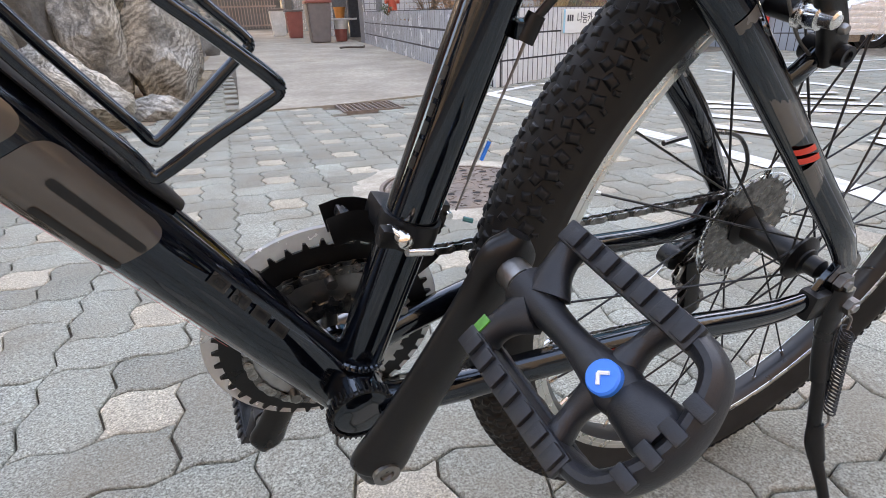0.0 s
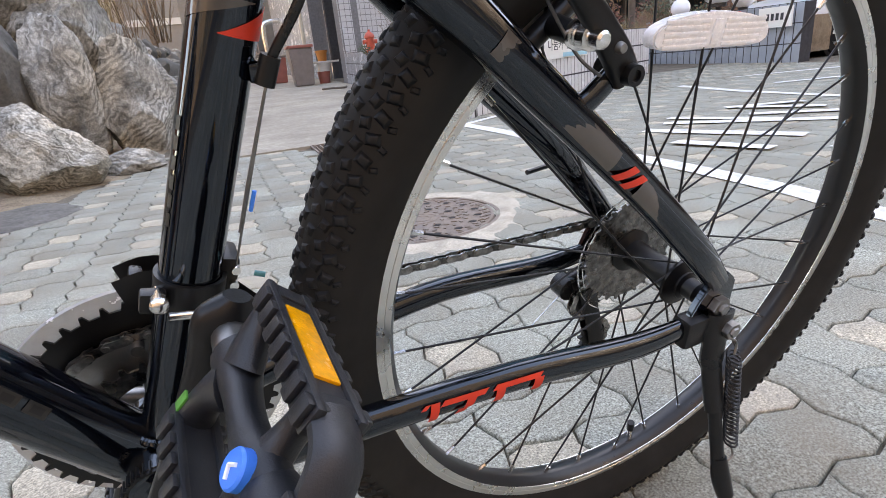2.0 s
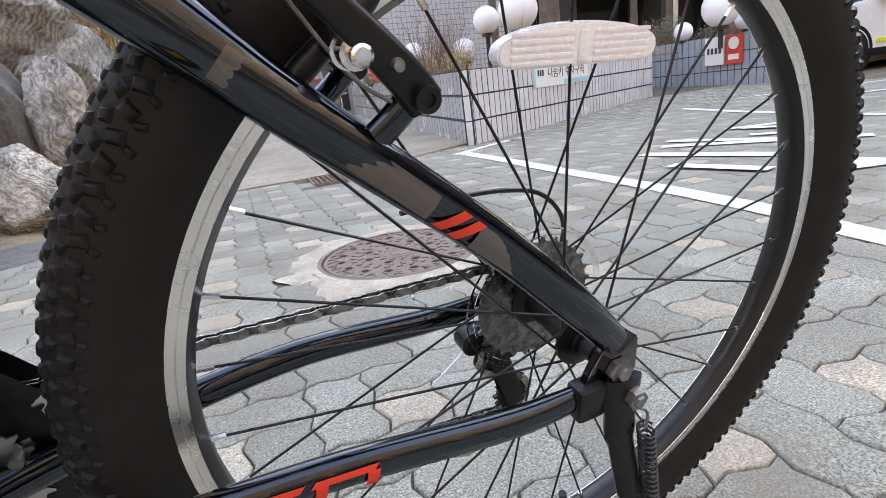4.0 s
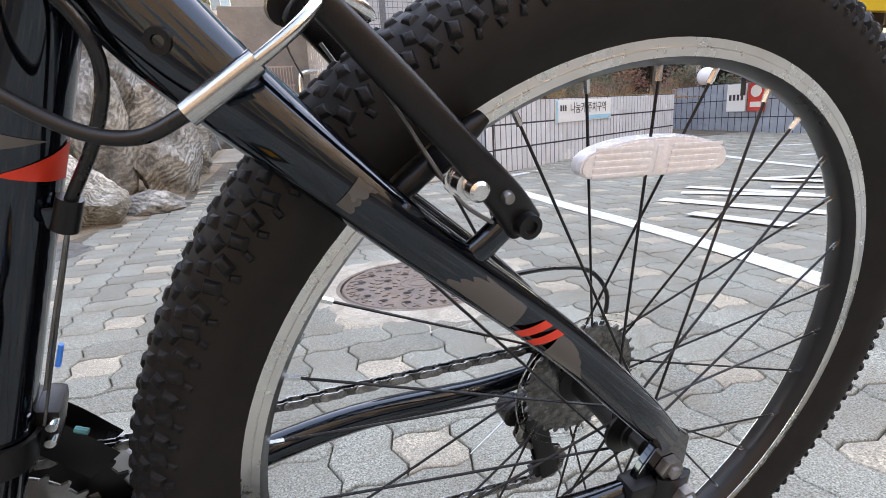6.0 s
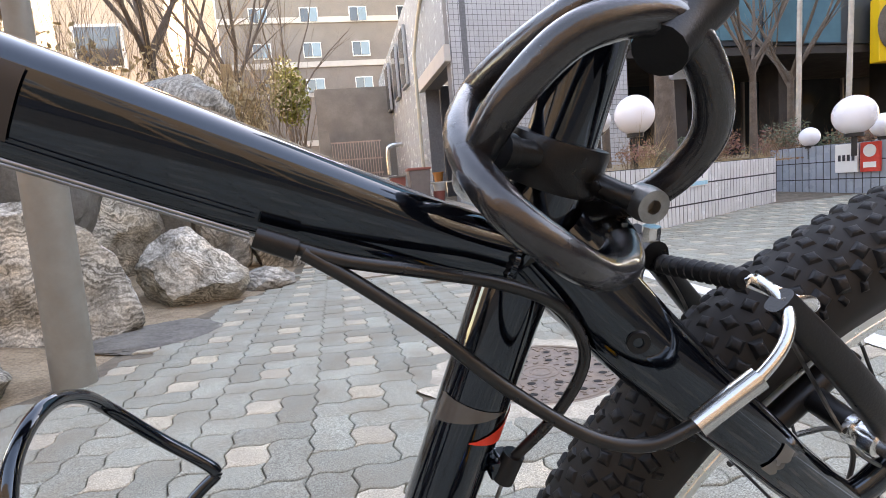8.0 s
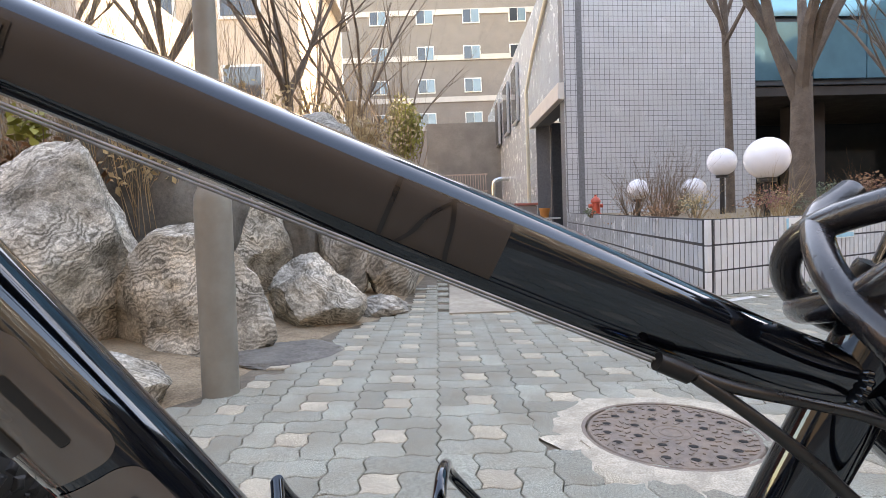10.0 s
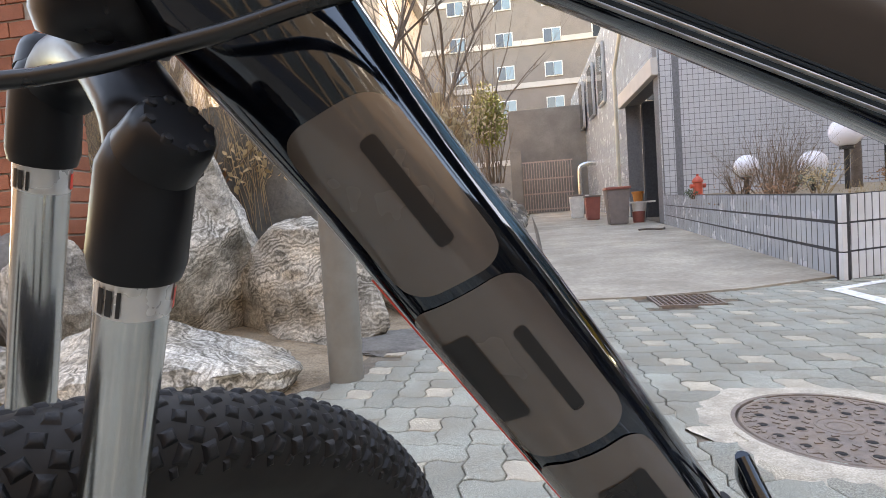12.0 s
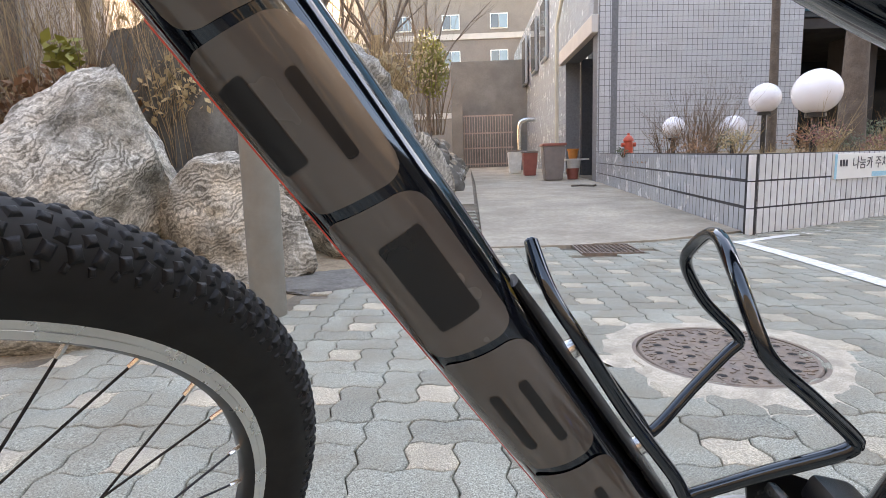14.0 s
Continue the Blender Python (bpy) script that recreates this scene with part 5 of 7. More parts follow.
gb = bmesh.new()
gx = [-400, -60, -20, -9, -5.5, -2.2, 0, 2.4, 6, 10, 20, 60, 400]
gy = [-400, -60, -20, -8, -2, 1, 3.83, 7, 12, 18, 26, 40, 60, 400]
gv = [[gb.verts.new((x, y, min(rise(y), 1.2) - 0.012)) for x in gx] for y in gy]
for j in range(len(gy) - 1):
    for i in range(len(gx) - 1):
        gb.faces.new((gv[j][i], gv[j][i + 1], gv[j + 1][i + 1], gv[j + 1][i]))
ground = tagged(part("ground", gb, joint_sand, smooth=False), "sandy brown ground under the paving", "ground", kind="structure")

MX, MY, MS = 0.325, 1.315, 0.905
# wavy interlocking pavers: a cream square in the middle of four grey oblongs
PO, PU, PROT = Vector((-0.6055, 1.430)), 0.1114, radians(-3.08)
pc, ps = math.cos(PROT), math.sin(PROT)
WAVE = 0.0088


def unit_edge(i0, j0, i1, j1):
    """Points on the wavy joint between two neighbouring nodes, the last left out."""
    out = []
    for k in range(4):
        t = k / 4
        a = t if (i1 + j1) > (i0 + j0) else 1 - t
        w = WAVE / PU * math.sin(2 * math.pi * a)
        x, y = i0 + (i1 - i0) * t, j0 + (j1 - j0) * t
        out.append((x, y + w) if i1 != i0 else (x + w, y))
    return out


def paver_outline(w, h):
    """In units, about the block's own corner."""
    pts = []
    for i in range(w):
        pts += unit_edge(i, 0, i + 1, 0)
    for j in range(h):
        pts += unit_edge(w, j, w, j + 1)
    for i in range(w, 0, -1):
        pts += unit_edge(i, h, i - 1, h)
    for j in range(h, 0, -1):
        pts += unit_edge(0, j, 0, j - 1)
    return pts


def paver_data(w, h):
    """Vertices and faces of one paver about its centre: rounded top, short sides."""
    o = paver_outline(w, h)
    v, f = [], []
    n = len(o)
    for inset, z in ((0.0019, -0.012), (0.0019, -0.0034), (0.0036, -0.0010), (0.0066, 0.0)):
        for x, y in o:
            X, Y = (x - w / 2) * PU, (y - h / 2) * PU
            v.append((X * (1 - inset / (w * PU / 2)), Y * (1 - inset / (h * PU / 2)), z))
    for r in range(3):
        for k in range(n):
            j = (k + 1) % n
            f.append((r * n + k, r * n + j, (r + 1) * n + j, (r + 1) * n + k))
    f.append(tuple(range(3 * n, 4 * n)))
    return v, f


BLOCKS = [((1, 1), 1, 1, True), ((0, 0), 2, 1, False), ((2, 0), 1, 2, False), ((1, 2), 2, 1, False), ((0, 1), 1, 2, False)]
shapes = {}
for w, h in ((1, 1), (2, 1), (1, 2)):
    shapes[(w, h)] = paver_data(w, h)
paver_meshes = {}
for (w, h), (v, f) in shapes.items():
    me = bpy.data.meshes.new("paver")
    me.from_pydata(v, [], f)
    me.shade_smooth()
    me.set_sharp_from_angle(angle=radians(50))
    me.materials.append(paver_light if w * h == 1 else paver_grey)
    paver_meshes[(w, h)] = me
BORDER = [(-6.0, -1.6), (-4.0, 0.2), (-2.6, 1.15), (-1.6, 1.85), (-1.44, 2.37), (-1.19, 3.33), (-0.90, 3.85), (-0.74, 5.0), (-0.40, 7.5)]


def left_edge(y):
    for (x0, y0), (x1, y1) in zip(BORDER, BORDER[1:]):
        if y0 <= y <= y1:
            return x0 + (x1 - x0) * (y - y0) / (y1 - y0)
    return -0.4 if y > 7 else -6.0


paving = empty("pavement")
tagged(paving, "worn wavy grey and cream interlocking concrete pavers", "pavement", kind="structure")
rng = random.Random(7)
rest = {True: ([], []), False: ([], [])}
placed = []
for ci in range(-14, 27):
    for cj in range(-11, 19):
        for (ox, oy), w, h, light in BLOCKS:
            ux, uy = ci * 3 + ox + w / 2 - 1.5, cj * 3 + oy + h / 2 - 1.5
            x, y = PO.x + PU * (ux * pc - uy * ps), PO.y + PU * (ux * ps + uy * pc)
            xa, ya = (ASKEW @ Vector((x, y, 0))).xy
            if ya > 3.84 + max(0.0, xa - 0.3) * 0.32 and xa > -0.46 and x < 2.6:
                continue
            if xa < left_edge(ya) + 0.04 or y < -2.4 or x < -3.6 or y > 7.4 or (y > 5.6 and x > 1.5) or x > 7.4:
                continue
            if 2.0 < x < 6.3 and y > 4.06 + (x - 2.01) * 0.458:
                continue
            if math.hypot(x - MX, y - MY) < 0.345 or (0.40 < x < 0.92 and 3.27 < y < 3.79):
                continue
            if x > 2.3 and y > 5.7:
                continue
            near = -1.25 < x < 1.05 and 0.05 < y < 2.6
            placed.append((x, y, w, h, light, near))
pick = [p for p in placed if p[5]]
pick.sort(key=lambda p: math.hypot(p[0] + 0.1, p[1] - 0.9))
chosen = set(id(p) for p in pick[:300])
for p in placed:
    x, y, w, h, light, near = p
    z = rise(y) + rng.uniform(-0.0012, 0.0012)
    m = Matrix.Translation((x, y, z)) @ Matrix.Rotation(PROT + rng.uniform(-0.012, 0.012), 4, "Z") @ Matrix.Rotation(rng.uniform(-0.008, 0.008), 4, "X") @ Matrix.Rotation(rng.uniform(-0.008, 0.008), 4, "Y")
    if id(p) in chosen:
        ob = new("paver", paver_meshes[(w, h)])
        ob.parent = paving
        ob.matrix_basis = m
    else:
        v, f = shapes[(w, h)]
        V, F = rest[light]
        base = len(V)
        V.extend([tuple(m @ Vector(q)) for q in v])
        F.extend([tuple(base + i for i in q) for q in f])
for light, (V, F) in rest.items():
    me = bpy.data.meshes.new("far_pavers")
    me.from_pydata(V, [], F)
    me.shade_smooth()
    me.set_sharp_from_angle(angle=radians(50))
    me.materials.append(paver_light if light else paver_grey)
    ob = new("far_pavers", me)
    ob.parent = paving
    tagged(ob, "cream square pavers" if light else "grey oblong pavers", kind="stuff")

before = set(scene.objects)
driveway = tagged(empty("driveway"), "stained pale concrete driveway slabs that climb an alley", "driveway", kind="structure")
for (y0, y1), (a0, a1) in (((3.83, 7.74), (-0.45, -0.36)), ((7.76, 12.5), (-0.36, -0.25)), ((12.52, 26), (-0.25, -0.1))):
    xr0, xr1 = (2.09 + (y0 - 4.45) * 0.043, 2.09 + (min(y1, 11.5) - 4.45) * 0.043)
    if y0 < 4:
        pts = [(a0, y0 - 0.02), (0.2, y0 - 0.03), (1.0, y0 + 0.12), (1.72, y0 + 0.42), (2.05, 4.45), (xr1, y1), (a1, y1)]
    else:
        pts = [(a0, y0), (xr0, y0), (xr1, y1), (a1, y1)]
    slab("concrete_slab", pts, 0.08, concrete, parent=driveway, lift=0.012)
strip = slab("kerb_strip", [(-0.95, 7.4), (-0.42, 7.4), (-0.12, 24), (-0.5, 24)], 0.06, concrete, parent=driveway, lift=0.006)

# bare earth under the rocks
sb = bmesh.new()
rows = [(-6.5, -1.4), (-4.1, 0.1), (-2.7, 1.08), (-1.64, 1.80), (-1.47, 2.34), (-1.22, 3.30), (-0.93, 3.85), (-0.76, 5.0), (-0.60, 7.5), (-0.35, 14), (-0.2, 25)]
prev = None
for x0, y0 in spline(rows, 4):
    row = []
    for k in range(12):
        f = k / 11
        x, y = x0 - f * 9.0, y0 + f * 3.0
        z = rise(y) + 0.012 + 0.55 * f ** 0.9 * (1 - 0.3 * f) + 0.025 * noise.noise((x * 1.7, y * 1.7, 0)) * (1 if k else 0) - (0.03 if k == 0 else 0)
        row.append(sb.verts.new((x, y, z)))
    if prev:
        for k in range(11):
            sb.faces.new((prev[k], row[k], row[k + 1], prev[k + 1]))
    prev = row
bmesh.ops.recalc_face_normals(sb, faces=sb.faces)
tagged(part("soil_bed", sb, soil), "dry brown earth bank under the boulders", "soil", kind="structure")
swing(before)

# manhole: mortar collar, solid cast cover with black discs for holes, and studs
collar_bm = bmesh.new()
inner, mid, outer_r = [], [], []
for k in range(64):
    a = 2 * math.pi * k / 64
    r = 0.350 + 0.018 * math.sin(3 * a + 0.7) + 0.012 * math.sin(7 * a) + rng.uniform(-0.008, 0.008)
    for lst, rr_, z in ((inner, 0.288, 0.002), (mid, 0.315, 0.006), (outer_r, r, 0.0015)):
        lst.append(collar_bm.verts.new((MX + rr_ * math.cos(a), MY + rr_ * math.sin(a), z + rng.uniform(-0.001, 0.001))))
low = [collar_bm.verts.new((MX + (v.co.x - MX) * 1.25, MY + (v.co.y - MY) * 1.25, -0.0045)) for v in outer_r]
lowi = [collar_bm.verts.new((v.co.x, v.co.y, -0.03)) for v in inner]
for a, b in ((lowi, inner), (inner, mid), (mid, outer_r), (outer_r, low)):
    for k in range(64):
        j = (k + 1) % 64
        collar_bm.faces.new((a[k], b[k], b[j], a[j]))
bmesh.ops.recalc_face_normals(collar_bm, faces=collar_bm.faces)
manhole = tagged(empty("manhole", pose(0, 0, 0)), "round rusty cast-iron manhole cover in a cracked mortar collar", "manhole")
part("collar", collar_bm, kerb_concrete, manhole, "cracked pale mortar collar")
part("frame_ring", lathe([(0.288, -0.03), (0.288, 0.001), (0.275, 0.001), (0.275, -0.03)], 64, "z"), cast_iron, manhole, m=pose(MX, MY, 0))
part("cover", lathe([(0.0, 0.0), (0.030, 0.0), (0.032, 0.0022), (0.038, 0.0022), (0.040, 0.0), (0.056, 0.0), (0.058, 0.0022), (0.064, 0.0022), (0.066, 0.0), (0.252, 0.0), (0.255, 0.0025), (0.264, 0.0025), (0.268, -0.001), (0.2725, -0.022)], 72, "z", False), cast_iron, manhole, "rusty solid cover with rings of black discs for round holes", m=pose(MX, MY, -0.002))
# No real openings: black discs on the cover stand for shaded holes.
hole_disc_me, rim_me = bpy.data.meshes.new("hole"), bpy.data.meshes.new("hole_rim")
for me, prof, material in ((hole_disc_me, [(0.0, 0.0012), (0.0150, 0.0012), (0.0155, -0.004)], hole_black), (rim_me, [(0.0147, 0.0005), (0.0152, 0.0028), (0.0174, 0.0028), (0.0196, -0.001)], cast_iron)):
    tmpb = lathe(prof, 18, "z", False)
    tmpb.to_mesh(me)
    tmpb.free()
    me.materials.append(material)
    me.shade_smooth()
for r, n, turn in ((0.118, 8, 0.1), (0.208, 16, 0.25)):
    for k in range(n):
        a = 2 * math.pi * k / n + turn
        for nm, me in (("hole", hole_disc_me), ("hole_rim", rim_me)):
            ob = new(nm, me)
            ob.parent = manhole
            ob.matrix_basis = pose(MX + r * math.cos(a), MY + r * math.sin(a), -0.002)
studs = bmesh.new()
for ri, (r, n) in enumerate(((0.095, 14), (0.155, 22), (0.183, 26), (0.250, 34), (0.262, 16), (0.272, 38))):
    for k in range(n):
        a = 2 * math.pi * (k + 0.5 * (ri % 2)) / n
        box(-0.010, 0.010, -0.0045, 0.0045, -0.001, 0.0035, m=Matrix.Translation((MS * r * math.cos(a), MS * r * math.sin(a), 0)) @ Matrix.Rotation(a + (0.7 if ri % 2 else -0.7), 4, "Z"), bm=studs)
tagged(part("raised_pattern", studs, cast_iron, manhole, smooth=False, m=pose(MX, MY, -0.002)), "small raised studs", kind="stuff")

# drain grate
grate = tagged(empty("drain_grate", pose(0.66, 3.53, 0.0, 0, 0, -5)), "rusty steel drain grate at the foot of the driveway", "drain")
fb = box(-0.215, 0.215, -0.215, -0.202, -0.03, 0.012)
for b in ((-0.215, 0.215, 0.202, 0.215), (-0.215, -0.202, -0.202, 0.202), (0.202, 0.215, -0.202, 0.202)):
    box(*b, -0.03, 0.012, bm=fb)
part("frame", fb, cast_iron, grate, smooth=False)
for k in range(11):
    x = -0.18 + k * 0.036
    part("bar", box(x - 0.004, x + 0.004, -0.202, 0.202, -0.025, 0.009), cast_iron, grate, smooth=False)
for k in range(6):
    y = -0.165 + k * 0.066
    part("cross_bar", box(-0.202, 0.202, y - 0.004, y + 0.004, -0.022, 0.006), cast_iron, grate, smooth=False)
# Solid block just under the bars; the pit's shade is its dark colour.
part("pit", box(-0.205, 0.205, -0.205, 0.205, -0.2, -0.011), soffit_recess_dark, grate, smooth=False)

# road paint
paint = tagged(empty("road_marking"), "worn white painted parking bay lines and letters", "road marking", kind="structure")


lifts = itertools.count()


def stripe(pts, width, name="paint_line"):
    lift = 0.0042 + 0.0005 * next(lifts)
    bm = bmesh.new()
    pts = [Vector((x, y, 0)) for x, y in pts]
    prev = None
    for i, p in enumerate(pts):
        d = (pts[min(i + 1, len(pts) - 1)] - pts[max(i - 1, 0)]).normalized()
        n = Vector((-d.y, d.x, 0)) * width / 2
        pair = [bm.verts.new(p + n + Vector((0, 0, lift))), bm.verts.new(p - n + Vector((0, 0, lift)))]
        if prev:
            bm.faces.new((prev[0], prev[1], pair[1], pair[0]))
        prev = pair
    bmesh.ops.recalc_face_normals(bm, faces=bm.faces)
    if bm.faces[:][0].normal.z < 0:
        bmesh.ops.reverse_faces(bm, faces=bm.faces)
    return part(name, bm, road_paint, paint, smooth=False)


stripe(spline([(1.74, 3.68), (1.68, 2.9), (1.59, 2.1), (1.52, 1.3), (1.43, 0.7), (1.34, 0.33), (1.25, -0.6), (1.2, -1.8)], 4), 0.11)
stripe(spline([(1.66, 3.60), (2.05, 3.80), (2.6, 4.05), (3.6, 4.53), (4.6, 5.02), (5.05, 5.15)], 4), 0.08)
stripe([(5.02, 5.18), (4.6, 3.9), (4.24, 3.0), (3.95, 1.9), (3.8, 0.4), (3.7, -1.5)], 0.10)
stripe([(5.0, 4.4), (7.4, 3.1)], 0.10)
stripe([(4.9, 3.1), (7.4, 1.9)], 0.10)
for a, b, w in (((2.15, 2.05), (2.42, 1.25), 0.12), ((2.42, 2.16), (3.05, 1.30), 0.11), ((2.62, 2.3), (2.86, 1.62), 0.10), ((2.95, 1.95), (3.3, 1.55), 0.10), ((2.15, 0.95), (2.95, 0.62), 0.11), ((2.1, 0.62), (2.75, 0.32), 0.12), ((2.32, 1.05), (2.45, 0.45), 0.11), ((2.75, 0.9), (2.9, 0.3), 0.11), ((2.1, 0.1), (2.9, -0.25), 0.12), ((2.35, 0.2), (2.5, -0.5), 0.12), ((3.1, 1.0), (3.35, 0.1), 0.11), ((1.92, 1.62), (2.02, 1.15), 0.10), ((3.2, 2.2), (3.42, 1.75), 0.10), ((3.15, 2.28), (3.62, 2.02), 0.09)):
    stripe([a, b], w, "paint_stroke")

# ---- walls and buildings ----
def tiled_wall(name, p0, p1, z0a, z0b, z1a, z1b, tw, th, thick, label, category="wall", face=None, separate=False, tile_mat=None, gap=0.014, skip=None, joint=None, proud=0.004):
    """A wall from p0 to p1 whose near face carries proud glazed tiles. z0/z1: foot and top at each end."""
    p0, p1 = Vector((*p0, 0)), Vector((*p1, 0))
    d = (p1 - p0)
    L = d.length
    d.normalize()
    n = Vector((d.y, -d.x, 0))
    tile_mat = tile_mat or tile_white
    bm = bmesh.new()
    c = []
    for p, za, zb in ((p0, z0a, z1a), (p1, z0b, z1b)):
        for q, z in ((p, za), (p, zb), (p - n * thick, zb), (p - n * thick, za)):
            c.append(bm.verts.new(Vector((q.x, q.y, z))))
    for f in ((0, 1, 2, 3), (7, 6, 5, 4), (0, 4, 5, 1), (1, 5, 6, 2), (2, 6, 7, 3), (3, 7, 4, 0)):
        bm.faces.new([c[i] for i in f])
    bmesh.ops.recalc_face_normals(bm, faces=bm.faces)
    wall_ob = tagged(part(name, bm, joint or grout, smooth=False), label, category, kind="structure")
    nx = max(1, round(L / tw))
    hmax = max(z1a - z0a, z1b - z0b)
    nz = max(1, round(hmax / th))
    tw2 = L / nx
    V, F = [], []
    shared = None
    for i in range(nx):
        for j in range(nz):
            s0, s1 = i * tw2 + gap / 2, (i + 1) * tw2 - gap / 2
            f0, f1 = (j / nz), ((j + 1) / nz)
            quad = []
            for s, f, e in ((s0, f0, 1), (s1, f0, 1), (s1, f1, -1), (s0, f1, -1)):
                u = s / L
                lo, hi = z0a + (z0b - z0a) * u, z1a + (z1b - z1a) * u
                quad.append(p0 + d * s + Vector((0, 0, lo + (hi - lo) * f + e * gap / 2)))
            cx = p0 + d * ((s0 + s1) / 2)
            if skip and skip((s0 + s1) / 2, (quad[0].z + quad[2].z) / 2):
                continue
            out = [q + n * proud for q in quad]
            cen = sum(out, Vector()) / 4
            out = [cen + (q - cen) * 0.985 for q in out]
            if separate:
                if shared is None:
                    me = bpy.data.meshes.new("tile")
                    me.from_pydata([tuple(q - cen) for q in quad] + [tuple(q - cen) for q in out], [], [(4, 5, 6, 7), (0, 1, 5, 4), (1, 2, 6, 5), (2, 3, 7, 6), (3, 0, 4, 7)])
                    me.materials.append(tile_mat)
                    shared = me
                ob = new("tile", shared)
                ob.parent = wall_ob
                ob.location = cen + n * rng.uniform(-0.001, 0.001)
                ob.rotation_euler = (rng.uniform(-0.004, 0.004), rng.uniform(-0.004, 0.004), rng.uniform(-0.006, 0.006))
            else:
                b0 = len(V)
                V += [tuple(q) for q in quad] + [tuple(q) for q in out]
                F += [(b0 + 4, b0 + 5, b0 + 6, b0 + 7), (b0, b0 + 1, b0 + 5, b0 + 4), (b0 + 1, b0 + 2, b0 + 6, b0 + 5), (b0 + 2, b0 + 3, b0 + 7, b0 + 6), (b0 + 3, b0, b0 + 4, b0 + 7)]
    if not separate and V:
        me = bpy.data.meshes.new("tiles")
        me.from_pydata(V, [], F)
        me.materials.append(tile_mat)
        ob = new("tiles", me)
        ob.parent = wall_ob
        tagged(ob, "white glazed tiles with dark joints", kind="stuff")
    return wall_ob


PC, PE = (2.01, 4.00), (6.05, 5.85)
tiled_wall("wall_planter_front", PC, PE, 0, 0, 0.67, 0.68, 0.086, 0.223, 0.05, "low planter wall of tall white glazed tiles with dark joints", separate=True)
# Same white tile as the front; this side's shade is coloured in.
tiled_wall("wall_planter_side", (3.05, 11.38), PC, rise(11.4), 0.0, 0.86, 0.67, 0.105, 0.223, 0.05, "low planter wall of white glazed tiles along the driveway", separate=True, gap=0.014, proud=0.0015, tile_mat=tile_shaded)
corner = bpy.data.objects["wall_planter_front"]
for k in range(3):
    t_ob = part("tile", box(-0.014, 0.026, -0.012, 0.03, 0.004 + k * 0.223, 0.217 + k * 0.223, 0.003), tile_white, corner)
    t_ob.matrix_basis = Matrix.Translation((2.014, 4.002, 0)) @ Matrix.Rotation(radians(10), 4, "Z")
tiled_wall("wall_planter_return", PE, (6.5, 8.2), 0, 0, 0.68, 0.68, 0.1, 0.243, 0.2, "return of the tiled planter wall")
tiled_wall("wall_planter_right", (7.45, 7.3), (7.53, 4.55), 0, 0, 0.80, 0.80, 0.12, 0.26, 0.25, "grey-blue tiled planter wall with small notices", tile_mat=tile_blue)
slab("planter_soil", [(2.08, 4.09), (6.02, 5.91), (6.4, 8.3), (7.6, 7.6), (7.75, 4.7), (16, 5.2), (16, 11.5), (3.2, 11.4)], 0.5, soil).location = (0, 0, 0.59)
tagged(bpy.data.objects["planter_soil"], "brown leaf-strewn soil of the raised bed", "soil", kind="structure")

# tiled corner building: front wall, wall along the alley with its doorway
FZ = 0.2
tiled_wall("wall_building_front", (3.078, 11.40), (7.58, 11.6), FZ, FZ, 6.8, 6.8, 0.112, 0.116, 0.4, "tall wall of pale grey glazed tiles", tile_mat=tile_grey, gap=0.010, joint=grout_pale)
before = set(scene.objects)
# Alley and doorway tiles carry a cool shade in their colour.
tiled_wall("wall_building_alley_near", (2.41, 11.85), (2.405, 11.615), FZ, FZ, 6.8, 6.8, 0.112, 0.116, 0.4, "white tiled wall beside the doorway", gap=0.010, joint=grout_pale, tile_mat=tile_shaded)
tiled_wall("wall_building_alley_over", (2.45, 15.4), (2.41, 11.85), 3.45, 3.40, 6.8, 6.8, 0.112, 0.116, 0.4, "white tiled wall over the doorway", gap=0.010, joint=grout_pale, tile_mat=tile_shaded)
tiled_wall("wall_building_alley_far", (2.62, 31), (2.45, 15.4), 0.4, 0.3, 6.8, 6.8, 0.2, 0.116, 0.4, "white tiled wall along the alley", gap=0.010, joint=grout_pale, tile_mat=tile_shaded)
tiled_wall("wall_doorway_back", (5.2, 15.35), (2.85, 15.35), 0.3, 0.3, 3.5, 3.5, 0.112, 0.152, 0.2, "tiled back of the recessed doorway", tile_mat=tile_shaded)
# Dark wall in the recess; its colour carries the doorway's shade.
dk = tagged(part("wall_doorway_inside", box(4.6, 4.8, 12.0, 15.3, 0.2, 3.5), soffit_recess_dark, smooth=False), "inside wall of the recessed doorway, shade put in its dark colour", "wall", kind="structure")
dd = tagged(part("door", box(3.0, 3.9, 15.20, 15.24, 0.35, 2.5, 0.01), frame_grey, smooth=False), "grey metal door in the recess", "door")
lint = tagged(part("trim_doorway", box(2.25, 2.40, 11.62, 15.4, 3.38, 3.75, 0.02), pale_band, smooth=False), "pale concrete lintel over the doorway", "trim", kind="structure")
for y in (19.0, 21.5, 24.5):
    wd = tagged(empty("window_alley"), "dark framed window in the tiled alley wall", "window", kind="structure")
    part("frame", box(2.36, 2.46, y - 0.6, y + 0.6, 4.2, 6.2, 0.01), frame_grey, wd, smooth=False)
    part("pane", box(2.345, 2.36, y - 0.52, y + 0.52, 4.28, 6.12), window_glass, wd, smooth=False)
pipe = bmesh.new()
sweep([(2.30, 16.0, 0.4), (2.30, 16.0, 4.6), (2.36, 15.2, 5.4), (2.36, 12.9, 6.3), (2.36, 12.9, 6.75)], 0.055, 10, bm=pipe)
tagged(part("drain_pipe", pipe, pipe_cream), "cream drain pipe beside the doorway", "pipe")
ex = bmesh.new()
